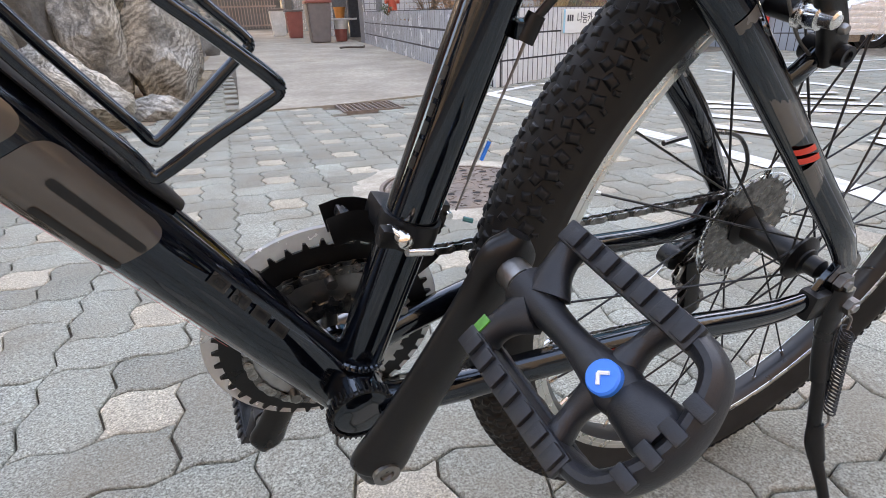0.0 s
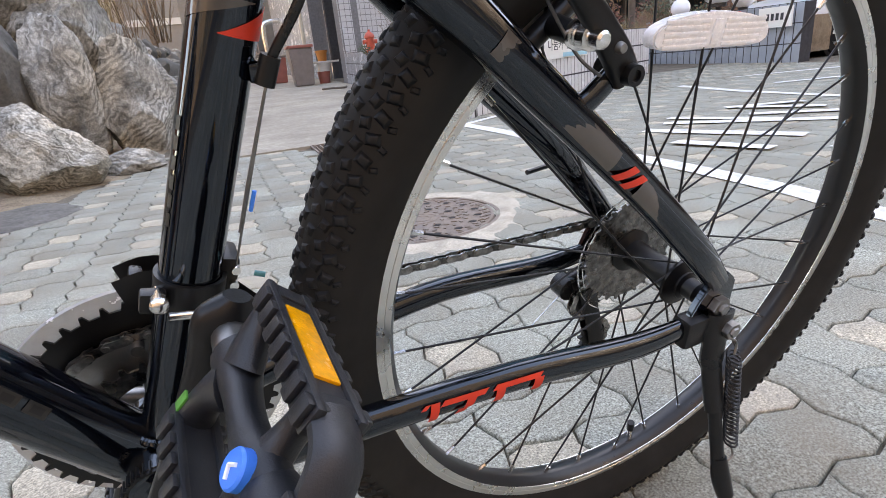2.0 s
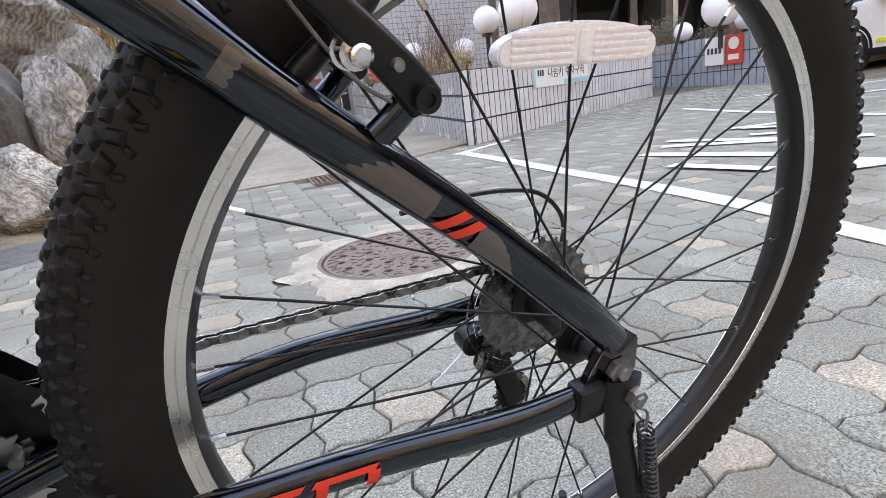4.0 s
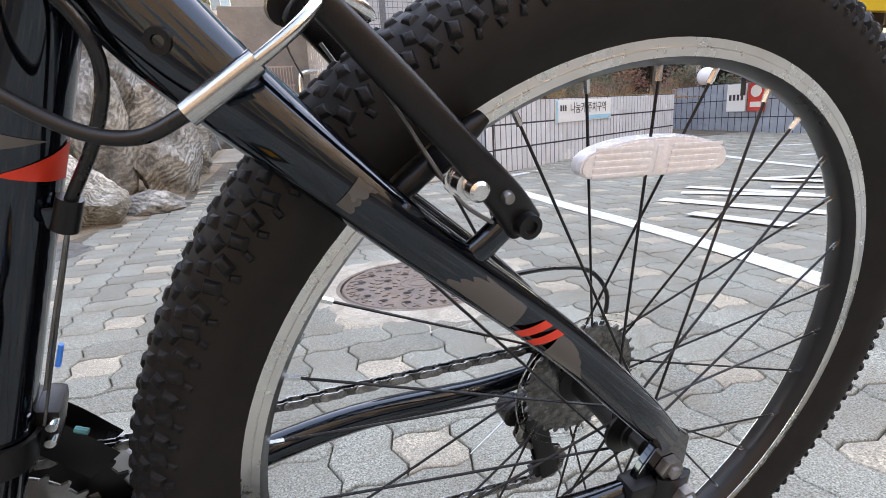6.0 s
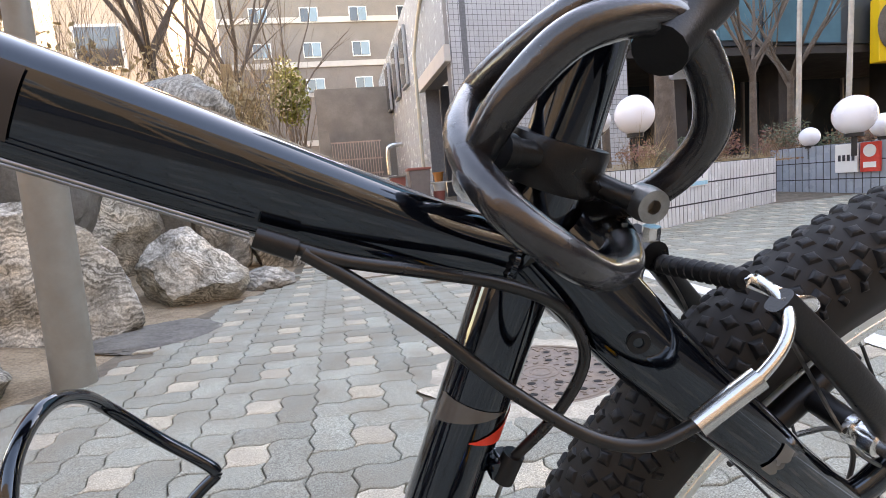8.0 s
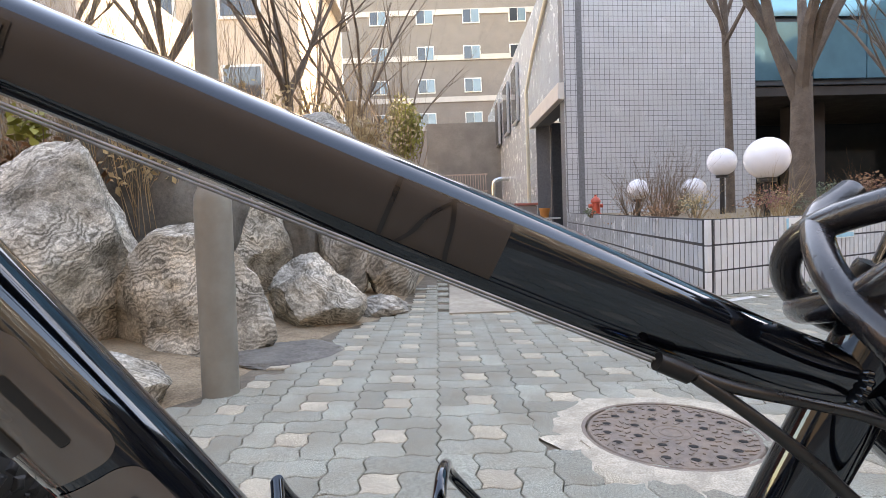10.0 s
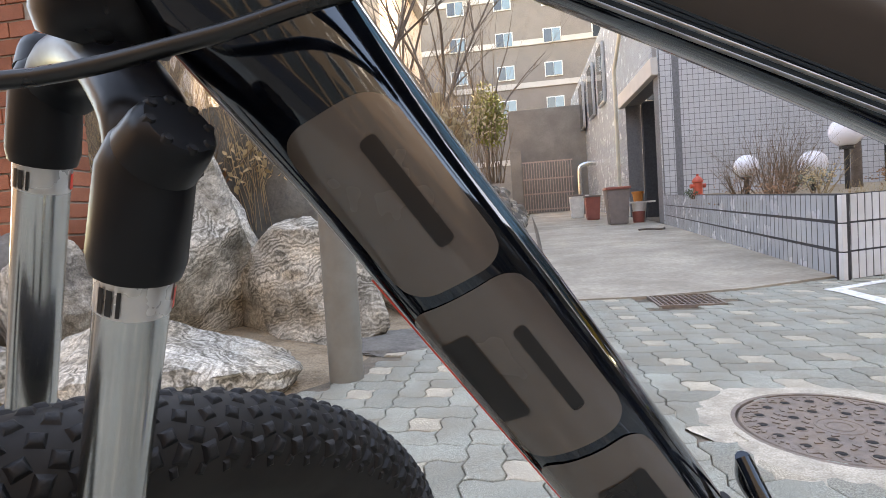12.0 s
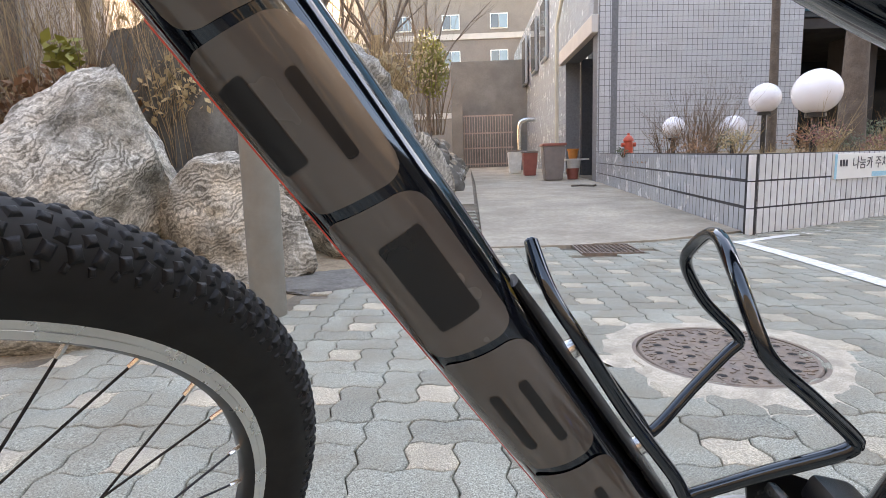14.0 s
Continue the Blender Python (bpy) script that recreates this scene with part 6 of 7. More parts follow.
sweep(spline([(2.5, 22, 2.5), (2.0, 22, 2.45), (1.85, 22, 2.2), (1.85, 22, 1.2)], 5), 0.09, 12, bm=ex)
tagged(part("flue_pipe", ex, alloy), "bent silver flue pipe on the alley wall", "pipe")
swing(before)

# glass-fronted building to the right
gbuild = tagged(empty("office_building"), "office building with a blue glass front over a dark ground floor", "building")
# Height above the seen floors is added, to keep sun off the square.
part("upper_block", box(7.59, 30, 11.75, 22, 3.65, 22, 0.02), facade_dark, gbuild, "dark framed upper floors, raised unseen to shade the square", smooth=False)
for i in range(16):
    for j in range(12):
        x0, z0 = 7.64 + i * 1.38, 3.74 + j * 1.45
        if 6 <= i <= 12 and j == 0:
            continue
        pane = part("pane", box(x0, x0 + 1.28, 11.70, 11.745, z0, z0 + 1.33), blue_glass, gbuild, smooth=False)
        pane.rotation_euler = (rng.uniform(-0.004, 0.004), 0, rng.uniform(-0.003, 0.003))
for j in range(4):
    part("side_pane", box(7.50, 7.545, 11.9 + j * 1.2, 13.0 + j * 1.2, 3.9, 8.0), blue_glass, gbuild, smooth=False)
part("soffit", box(7.6, 30, 11.8, 15.9, 3.42, 3.64), soffit_recess_dark, gbuild, "dark soffit", smooth=False)
part("shopfront", box(7.6, 30, 15.9, 16.2, 0.2, 3.5), window_glass, gbuild, "dark glazed shopfront", smooth=False)
for x in (9.4, 13.2, 17.5, 22):
    part("column", box(x, x + 0.7, 12.6, 13.3, 0.2, 3.5, 0.03), soffit_recess_dark, gbuild, "dark square column", smooth=False)
for x in (8.4, 11.4, 12.2, 15.0, 16.4, 19.5):
    part("mullion", box(x, x + 0.08, 15.8, 15.9, 0.2, 3.45), frame_grey, gbuild, smooth=False)
for x, z, w, h, m_ in ((11.2, 2.1, 0.9, 0.7, sign_white), (11.3, 1.2, 0.8, 0.6, yellow_sign), (20.0, 1.7, 1.8, 1.0, sign_red)):
    part("notice", box(x, x + w, 15.70, 15.75, z, z + h), m_, gbuild, smooth=False)
shop = tagged(empty("shop_sign"), "long yellow shop sign with dark letter shapes", "sign")
part("sign_board", box(15.3, 27, 11.35, 11.62, 3.05, 4.75, 0.03), yellow_sign, shop, "yellow board", smooth=False)
part("picture_patch", lathe([(0, -0.03), (0.62, -0.03), (0.7, 0.0)], 24, "y", False), bark, shop, "brown round patch", m=pose(15.9, 11.33, 4.0))
for x, z, w, h in ((18.6, 4.5, 0.16, 0.9), (18.9, 4.4, 0.55, 0.16), (19.5, 4.3, 0.16, 1.1), (19.8, 4.75, 0.3, 0.15), (20.5, 4.4, 0.16, 0.9), (20.6, 5.15, 0.6, 0.16), (21.5, 4.3, 0.16, 1.1), (22.3, 4.5, 0.7, 0.16), (22.4, 4.9, 0.16, 0.5), (23.4, 4.4, 0.16, 1.0)):
    part("letter_bar", box(x - 1.6, x - 1.6 + w, 11.30, 11.345, z - 0.9, z - 0.9 + h, 0.01), dark_blue, shop, smooth=False)

# brown apartment block beyond the gate
before = set(scene.objects)
apt = tagged(empty("apartment_building"), "brown brick apartment block with pale bands and small windows", "building")
part("wall", box(-6.5, 9, 36, 46, 0, 22), brown_brick, apt, smooth=False)
for z in (3.9, 7.0, 8.85, 11.6, 14.6):
    part("band", box(-6.55, 9.05, 35.9, 36.0, z, z + 0.35), pale_band, apt, smooth=False)
for row, z in enumerate((7.2, 9.45, 11.6, 14.0, 16.4)):
    for col in range(-2, 4):
        x = -1.5 + col * 3.1
        win = part("window", box(x, x + 1.15, 35.92, 36.02, z, z + 0.95), sign_white, apt, "white framed window", smooth=False)
        part("pane", box(x + 0.06, x + 0.55, 35.88, 35.925, z + 0.07, z + 0.88), window_glass, win, smooth=False)
        part("pane", box(x + 0.6, x + 1.09, 35.88, 35.925, z + 0.07, z + 0.88), pale_pane, win, smooth=False)
house = tagged(empty("house"), "cream rendered house behind bare trees", "house")
part("wall", box(-22, -5.2, 19, 28, 0, 11), beige_wall, house, smooth=False)
for x in (-18, -14.5, -11, -8):
    for z in (2.2, 5.2, 8.2):
        win = part("window", box(x, x + 1.5, 18.92, 19.02, z, z + 1.4), sign_white, house, smooth=False)
        part("pane", box(x + 0.1, x + 1.4, 18.88, 18.925, z + 0.1, z + 1.3), window_glass, win, smooth=False)
part("roof", box(-22.4, -4.8, 18.6, 28.4, 11, 11.3), pale_band, house, smooth=False)
lowh = tagged(empty("house"), "pale grey house with a dark window behind the boulders", "house")
part("wall", box(-16, -6.8, 8.5, 15, 0, 6), pale_band, lowh, smooth=False)
for x in (-14, -11.5, -9):
    win = part("window", box(x, x + 1.5, 8.42, 8.52, 2.2, 3.6), frame_grey, lowh, smooth=False)
    part("pane", box(x + 0.1, x + 1.4, 8.38, 8.425, 2.3, 3.5), window_glass, win, smooth=False)
swing(before)
# Unseen; brown inferred from tube reflections, height and tone set to darken them.
back = tagged(empty("unseen_brick_building", pose(0, 8, 0)), "tall brown brick building across the street", "building")
part("wall", box(-30.0, 34, -30, -22, 0, 15), street_brick, back, smooth=False)
for x in range(-24, 32, 4):
    for z in (4.4, 7.6, 10.8):
        win = part("window", box(x, x + 1.8, -22.02, -21.95, z, z + 1.5), frame_grey, back, smooth=False)
        part("pane", box(x + 0.1, x + 1.7, -21.95, -21.92, z + 0.1, z + 1.4), window_glass, win, smooth=False)

# Added dark ground floor: gives the tubes a dark band to reflect.
part("shopfront", box(-29, 33, -21.98, -21.9, 0.3, 3.4), window_glass, back, "dark glazed ground floor, added to darken low reflections", smooth=False)
for x in range(-28, 33, 3):
    part("pilaster", box(x - 0.2, x + 0.2, -21.9, -21.75, 0.0, 3.5, 0.01), street_brick, back, smooth=False)


def screen_block(x0, x1, y0, y1, height, face_x, out, label):
    """A plain brick block beside the square, added unseen to shut out bright horizon; its windowed face looks along x.
    """
    block = tagged(empty("unseen_brick_building"), label, "building")
    part("wall", box(x0, x1, y0, y1, 0, height), street_brick, block, smooth=False)
    y = y0 + 1.2
    while y < y1 - 2.2:
        for z in (1.2, 4.4, 7.6):
            win = part("window", box(face_x - 0.05, face_x + 0.05, y, y + 1.8, z, z + 1.5), frame_grey, block, smooth=False)
            part("pane", box(face_x + out * 0.05 - 0.015, face_x + out * 0.05 + 0.015, y + 0.1, y + 1.7, z + 0.1, z + 1.4), window_glass, win, smooth=False)
        y += 4.0
    part("roof_edge", box(x0 - 0.1, x1 + 0.1, y0 - 0.1, y1 + 0.1, height, height + 0.25), concrete_dark, block, smooth=False)


# Both blocks are out of view, added to keep horizon glare off the paint.
screen_block(-32, -22, -13, 8, 11, -22, 1, "unseen brown brick block added beyond the bank to cut horizon reflections")
screen_block(26, 36, -13, 9.5, 12, 26, -1, "unseen brown brick block added beyond the parking bays to cut horizon reflections")
# Made-up street, out of view; darkens what the tubes reflect from below.
street = tagged(part("road", box(-40, 40, -13.7, -4.2, -0.02, 0.004), asphalt, smooth=False), "unseen dark asphalt, added to darken low reflections", "road", kind="structure")

# sunlit fence wall on the bank
before = set(scene.objects)
fence = tagged(empty("garden_wall"), "cream garden wall with timber posts on the bank", "wall")
for k in range(5):
    y = 10.4 + k * 1.25
    part("panel", box(-2.2, -2.08, y, y + 1.2, 1.5, 3.0 - 0.12 * k, 0.01), beige_wall, fence, smooth=False)
    part("post", box(-2.24, -2.04, y - 0.06, y, 1.0, 3.2 - 0.12 * k, 0.01), twig_pale, fence, smooth=False)

# gate at the alley's end
gate = tagged(empty("metal_gate", pose(0, 0, 0)), "faded pink-brown barred metal gate across the alley", "gate")
gz = rise(23.9)
for k in range(19):
    x = -0.35 + k * 0.115
    part("bar", box(x - 0.016, x + 0.016, 23.9, 23.93, gz + 0.05, gz + 2.3), rust_iron, gate, smooth=False)
for z in (0.15, 0.85, 1.5, 2.25):
    part("rail", box(-0.4, 1.8, 23.87, 23.9, gz + z, gz + z + 0.06), rust_iron, gate, smooth=False)
lw = tagged(part("wall_gate_left", box(-0.9, -0.42, 23.7, 24.2, 0.4, 3.4, 0.02), concrete_dark, smooth=False), "concrete gate pier", "wall", kind="structure")
cnp = tagged(part("trim_gate_lintel", box(-0.9, 2.6, 24.9, 25.3, 0.4, 5.4, 0.02), concrete_dark, smooth=False), "grey stained concrete wall behind the gate", "wall", kind="structure")

# red brick pier far to the left
pier = tagged(part("wall_brick", box(-5.3, -3.45, 2.62, 2.84, 0.1, 4.6), mortar, smooth=False), "red brick wall at the end of the bank", "wall", kind="structure")
bme = bpy.data.meshes.new("brick")
tmpb = box(-0.112, 0.112, -0.01, 0.05, -0.0445, 0.0445, 0.003)
tmpb.to_mesh(bme)
tmpb.free()
bme.materials.append(red_brick)
for j in range(40):
    for i in range(8):
        x = -3.57 - i * 0.235 - (0.1175 if j % 2 else 0)
        ob = new("brick", bme)
        ob.parent = pier
        ob.matrix_basis = Matrix.Translation((x + rng.uniform(-0.002, 0.002), 2.618, 0.2 + j * 0.102 + rng.uniform(-0.002, 0.002)))

for j in range(40):
    ob = new("brick", bme)
    ob.parent = pier
    ob.matrix_basis = Matrix.Translation((-3.452, 2.735, 0.2 + j * 0.102)) @ Matrix.Rotation(radians(90), 4, "Z")

# ---- boulders ----
def boulder(c, half, seed, material, turn=0.0, cuts=10, detail=5, label="grey banded boulder on the earth bank", rough=0.075):
    r = random.Random(seed)
    bm = bmesh.new()
    bmesh.ops.create_icosphere(bm, subdivisions=detail, radius=1)
    planes = []
    for k in range(cuts):
        n = Vector((r.uniform(-1, 1), r.uniform(-1, 1), r.uniform(-0.8, 1))).normalized()
        planes.append((n, r.uniform(0.58, 0.84)))
    for v in bm.verts:
        p = v.co.copy()
        for n, h in planes:
            over = p.dot(n) - h
            if over > 0:
                p -= n * over * 0.985
        q = p * 1.6 + Vector((seed * 3.1, seed * 1.7, 0))
        p += p.normalized() * (rough * noise.noise(q) + 0.055 * noise.noise(q * 2.7) + 0.034 * noise.noise(q * 6.5) + 0.02 * noise.noise(q * 15) + 0.008 * noise.noise(q * 34))
        v.co = Vector((p.x * half[0], p.y * half[1], p.z * half[2])) * 1.16
    ob = tagged(part("boulder", bm, material), label, "boulder", "boulders on the bank")
    ob.matrix_basis = Matrix.Translation(c) @ Matrix.Rotation(turn, 4, "Z")
    return ob


B1 = "tall pale boulder with swirled dark bands"
B2 = "broad pale grey boulder on the earth bank"
BD = "dark weathered boulder in the bank"
for c, h, seed, m_, turn, lab in (
    ((-2.72, 2.78, 0.62), (0.46, 0.40, 0.60), 3, rock_pale, 0.5, B1), ((-2.02, 2.86, 0.28), (0.50, 0.36, 0.44), 4, rock_pale, -0.2, B2),
    ((-1.43, 3.66, 0.21), (0.31, 0.29, 0.27), 5, rock_pale, 0.2, "squat pale boulder beside the paving"), ((-1.03, 4.02, 0.05), (0.25, 0.17, 0.10), 6, rock_grey, 0.3, "low flat stone beside the paving"),
    ((-1.02, 4.92, 0.36), (0.30, 0.26, 0.52), 7, rock_grey, 0.1, "upright grey boulder beside the driveway"), ((-1.46, 4.85, 0.52), (0.25, 0.24, 0.58), 8, rock_grey, 0.8, "upright grey boulder in the bank"),
    ((-1.85, 4.85, 0.62), (0.27, 0.25, 0.62), 9, rock_dark, 0.2, "upright brown boulder in the bank"), ((-2.40, 4.55, 0.75), (0.50, 0.42, 0.72), 10, rock_pale, 1.0, B2),
    ((-2.75, 3.85, 1.05), (0.62, 0.48, 0.80), 11, rock_dark, 0.4, BD), ((-2.2, 5.75, 1.55), (0.75, 0.5, 0.48), 12, rock_grey, 0.2, "broad flat-topped boulder high on the bank"),
    ((-1.5, 5.8, 1.0), (0.45, 0.4, 0.48), 13, rock_grey, 0.9, BD), ((-2.42, 1.82, 0.10), (0.62, 0.33, 0.22), 14, rock_pale, 0.15, "low white-mottled boulder on the bank"),
    ((-3.25, 2.30, 0.35), (0.26, 0.24, 0.32), 15, rock_grey, 0.4, "small pointed grey boulder"), ((-3.70, 2.55, 0.42), (0.42, 0.32, 0.33), 16, rock_dark, 0.8, BD),
    ((-3.35, 1.55, 0.20), (0.5, 0.35, 0.22), 17, rock_pale, 0.3, "low pale boulder on the bank"), ((-4.2, 1.6, 0.35), (0.55, 0.45, 0.35), 18, rock_grey, 0.7, B2),
    ((-1.50, 2.72, -0.02), (0.36, 0.30, 0.06), 19, rock_dark, 0.2, "flat dark slab of rock by the paving"), ((-3.4, 3.4, 0.75), (0.5, 0.4, 0.5), 20, rock_dark, 0.1, BD),
    ((-1.02, 6.0, 0.42), (0.28, 0.3, 0.40), 21, rock_grey, 0.5, "grey boulder beside the driveway"), ((-3.1, 5.2, 1.5), (0.6, 0.5, 0.6), 22, rock_dark, 0.5, BD)):
    boulder(c, h, seed, m_, turn, label=lab)
rb = random.Random(31)
for k in range(34):
    y = 6.6 + k * 0.5 + rb.uniform(-0.2, 0.2)
    x = -0.95 + 0.025 * (y - 6) - rb.uniform(0, 0.25)
    lvl = k % 3
    s = rb.uniform(0.22, 0.36)
    boulder((x - 0.32 * lvl, y, rise(y) + 0.15 + 0.38 * lvl), (s, s * rb.uniform(0.8, 1.1), s * rb.uniform(0.8, 1.3)), 50 + k, (rock_grey, rock_dark)[k % 2], rb.uniform(0, 3), detail=3, label="grey boulder in the stacked bank along the driveway")

for k in range(52):
    y = 6.9 + k * 0.31 + rb.uniform(-0.15, 0.15)
    lvl = rb.choice((0, 0, 1, 1, 2, 3))
    sz = rb.uniform(0.11, 0.2)
    boulder((-0.78 + 0.025 * (y - 6) - 0.26 * lvl - rb.uniform(0, 0.12), y, rise(y) + 0.08 + 0.30 * lvl), (sz, sz * rb.uniform(0.8, 1.2), sz * rb.uniform(0.7, 1.1)), 150 + k, (rock_grey, rock_pale, rock_dark)[k % 3], rb.uniform(0, 3), detail=3, label="small grey stone in the stacked bank along the driveway")

# steel post
post = tagged(part("steel_post", lathe([(0.0, -0.05), (0.080, -0.05), (0.078, 0.02), (0.078, 0.84), (0.074, 0.87), (0.048, 0.93), (0.046, 0.96), (0.046, 4.6), (0, 4.6)], 32, "z", False), post_paint), "grey-green painted steel post with a thicker foot", "post")
post.matrix_basis = pose(-1.50, 1.98, 0.0, 0.4, 0.8, 0)

# ---- plants ----
def stems(bm, base, n, height, spread, thick, r, levels=2, curl=0.3, sides=4):
    """Thin bare stems that fork, from one foot."""
    for k in range(n):
        a = r.uniform(0, 2 * math.pi)
        lean = r.uniform(0.0, spread)
        p = Vector(base) + Vector((math.cos(a), math.sin(a), 0)) * r.uniform(0, 0.12 * height)
        d = Vector((math.cos(a) * lean, math.sin(a) * lean, 1)).normalized()
        branch(bm, p, d, height * r.uniform(0.55, 1.0), thick * r.uniform(0.7, 1.2), r, levels, curl, sides)


def branch(bm, p, d, length, thick, r, levels, curl, sides):
    pts, rad = [], []
    q, e = Vector(p), Vector(d)
    n = 4
    for i in range(n + 1):
        pts.append(q.copy())
        rad.append(max(thick * (1 - 0.75 * i / n), thick * 0.2))
        e = (e + Vector((r.uniform(-1, 1), r.uniform(-1, 1), r.uniform(-0.4, 0.7))) * curl * 0.5).normalized()
        q = q + e * (length / n)
    ring = None
    for i, c in enumerate(pts):
        dd_ = (pts[min(i + 1, n)] - pts[max(i - 1, 0)]).normalized()
        s_ = dd_.orthogonal().normalized()
        t_ = dd_.cross(s_)
        now = [bm.verts.new(c + (s_ * math.cos(2 * math.pi * k / sides) + t_ * math.sin(2 * math.pi * k / sides)) * rad[i]) for k in range(sides)]
        if ring:
            for k in range(sides):
                bm.faces.new((ring[k], ring[(k + 1) % sides], now[(k + 1) % sides], now[k]))
        ring = now
    if levels > 0:
        for k in range(3):
            i = r.randint(1, n)
            dd_ = (pts[min(i + 1, n)] - pts[i - 1]).normalized()
            nd = (dd_ + Vector((r.uniform(-1, 1), r.uniform(-1, 1), r.uniform(-0.2, 0.9))) * 0.8).normalized()
            branch(bm, pts[i], nd, length * r.uniform(0.35, 0.6), rad[i] * 0.6, r, levels - 1, curl, sides)


def flakes(bm, n, centre, half, size, r, shell=False):
    """Small leaves scattered in a blob."""
    for k in range(n):
        while True:
            q = Vector((r.uniform(-1, 1), r.uniform(-1, 1), r.uniform(-1, 1)))
            if q.length < 1:
                break
        p = Vector(centre) + Vector((q.x * half[0], q.y * half[1], q.z * half[2]))
        a = Vector((r.uniform(-1, 1), r.uniform(-1, 1), r.uniform(-1, 1))).normalized()
        b = a.orthogonal().normalized()
        s = size * r.uniform(0.6, 1.3)
        v = [bm.verts.new(p + w) for w in (-a * s, b * s * 0.5, a * s, -b * s * 0.5)]
        bm.faces.new(v)


def shrub(base, n, height, spread, thick, seed, stem_mat, leaf_mat=None, leaves=0, leaf=0.02, label="bare brown shrub", levels=2, half=None, lift=0.5):
    r = random.Random(seed)
    sh = tagged(empty("shrub"), label, "shrub")
    bm = bmesh.new()
    stems(bm, base, n, height, spread, thick, r, levels, sides=3)
    part("branching", bm, stem_mat, sh, smooth=False)
    if leaves:
        lb = bmesh.new()
        hw = half or (height * 0.5, height * 0.5, height * 0.45)
        for k in range(6):
            c = Vector(base) + Vector((r.uniform(-0.5, 0.5) * hw[0], r.uniform(-0.5, 0.5) * hw[1], height * lift + r.uniform(-0.3, 0.3) * hw[2]))
            flakes(lb, leaves // 6, c, (hw[0] * 0.7, hw[1] * 0.7, hw[2] * 0.7), leaf, r)
        part("foliage", lb, leaf_mat, sh, smooth=False)
    return sh


# bank behind the boulders: dry stems, bare thicket
rs = random.Random(5)
for k in range(10):
    shrub((-3.4 - 0.55 * k + rs.uniform(-0.2, 0.2), 3.3 + 0.25 * k + rs.uniform(-0.3, 0.3), 0.5), 44, 1.9 + rs.uniform(0, 0.6), 0.55, 0.0045, 100 + k, (twig, twig_pale)[k % 2], dead_leaf, 620, 0.035, "tangled dry brown stems on the bank", 2, (0.5, 0.4, 0.35), 0.25)
for k in range(9):
    shrub((-4.6 + 0.42 * k + rs.uniform(-0.2, 0.2), 6.9 + 0.35 * k, 1.3), 24, 2.8 + rs.uniform(-0.3, 0.9), 0.5, 0.006, 140 + k, (twig, twig_pale, twig)[k % 3], dry_grass, 160, 0.05, "bare thicket above the boulders", 2, (0.7, 0.6, 0.6), 0.35)
for k in range(4):
    shrub((-1.9 - 0.15 * k, 9.4 + 1.2 * k, 1.5), 22, 1.9, 0.5, 0.009, 170 + k, twig_pale, dry_grass, 240, 0.05, "straw-coloured dry bush on the bank", 2, (0.5, 0.5, 0.5), 0.4)
for k in range(8):
    shrub((-2.5 - 0.28 * k + rs.uniform(-0.1, 0.1), 3.55 + 0.12 * k + rs.uniform(-0.15, 0.15), 0.7), 46, 1.6 + rs.uniform(0, 0.6), 0.5, 0.0032, 500 + k, (twig_pale, twig)[k % 2], (dry_grass, dead_leaf)[k % 2], 480, 0.028, "thick tuft of dry brown stems behind the boulders", 2, (0.3, 0.25, 0.3), 0.3)
shrub((-1.25, 15.3, 1.6), 14, 2.6, 0.35, 0.02, 180, twig, green_leaf, 2600, 0.06, "yellow-green leafy bush by the garden wall", 1, (0.65, 0.65, 1.1), 0.72)
shrub((-3.15, 3.15, 1.05), 5, 0.5, 0.5, 0.006, 181, twig, green_leaf, 60, 0.05, "small green plant among dry stems", 0, (0.14, 0.14, 0.14), 0.8)


def tree(base, height, thick, seed, label, fork=0.45, spread=0.55, levels=4, lean=(0, 0)):
    """A bare winter tree: tapered trunk, limbs, twigs."""
    r = random.Random(seed)
    t = tagged(empty("tree"), label, "tree")
    bm = bmesh.new()
    b = Vector(base)
    top = b + Vector((lean[0], lean[1], height * fork))
    pts = spline([b + Vector((0, 0, -0.1)), b + Vector((lean[0] * 0.25, lean[1] * 0.25, height * fork * 0.4)), top], 5)
    sweep(pts, [thick * (1.25 if i == 0 else 1.0 - 0.3 * i / 10) for i in range(len(pts))], 14, up=(0, 1, 0), bm=bm)
    part("trunk", bm, bark, t, "rough grey-brown trunk")
    cr = bmesh.new()
    for k in range(6):
        a = 2 * math.pi * k / 6 + r.uniform(-0.4, 0.4)
        d = Vector((math.cos(a) * spread, math.sin(a) * spread, r.uniform(0.7, 1.1))).normalized()
        branch(cr, top - Vector((0, 0, r.uniform(0, 0.25) * height * fork)), d, height * (1 - fork) * r.uniform(0.7, 1.0), thick * 0.5, r, levels, 0.35, 6)
    part("crown", cr, bark, t, "bare limbs and twigs")
    return t


for k, (x, y, h) in enumerate(((-2.9, 8.6, 6.0), (-4.4, 7.6, 6.5), (-6.2, 8.0, 7.0), (-2.3, 12.0, 6.5), (-3.6, 13.5, 7.5), (-8.0, 7.0, 7.0), (-1.6, 18.0, 7.0))):
    tree((x, y, 1.3), h, 0.09, 220 + k, "bare winter tree above the bank", 0.3, 0.5, 4)

swing(before)

# trees and shrubs of the raised bed and the square
tree((4.62, 6.30, 0.60), 6.5, 0.17, 201, "thick forked street tree in the raised bed", 0.28, 0.35, 3)
tree((4.97, 8.40, 0.62), 6.0, 0.075, 202, "slender bare tree in the raised bed", 0.6, 0.4, 3, (-0.15, -0.1))
tree((7.3, 7.5, 0.62), 5.0, 0.07, 203, "slender bare tree before the shopfront", 0.35, 0.5, 3)
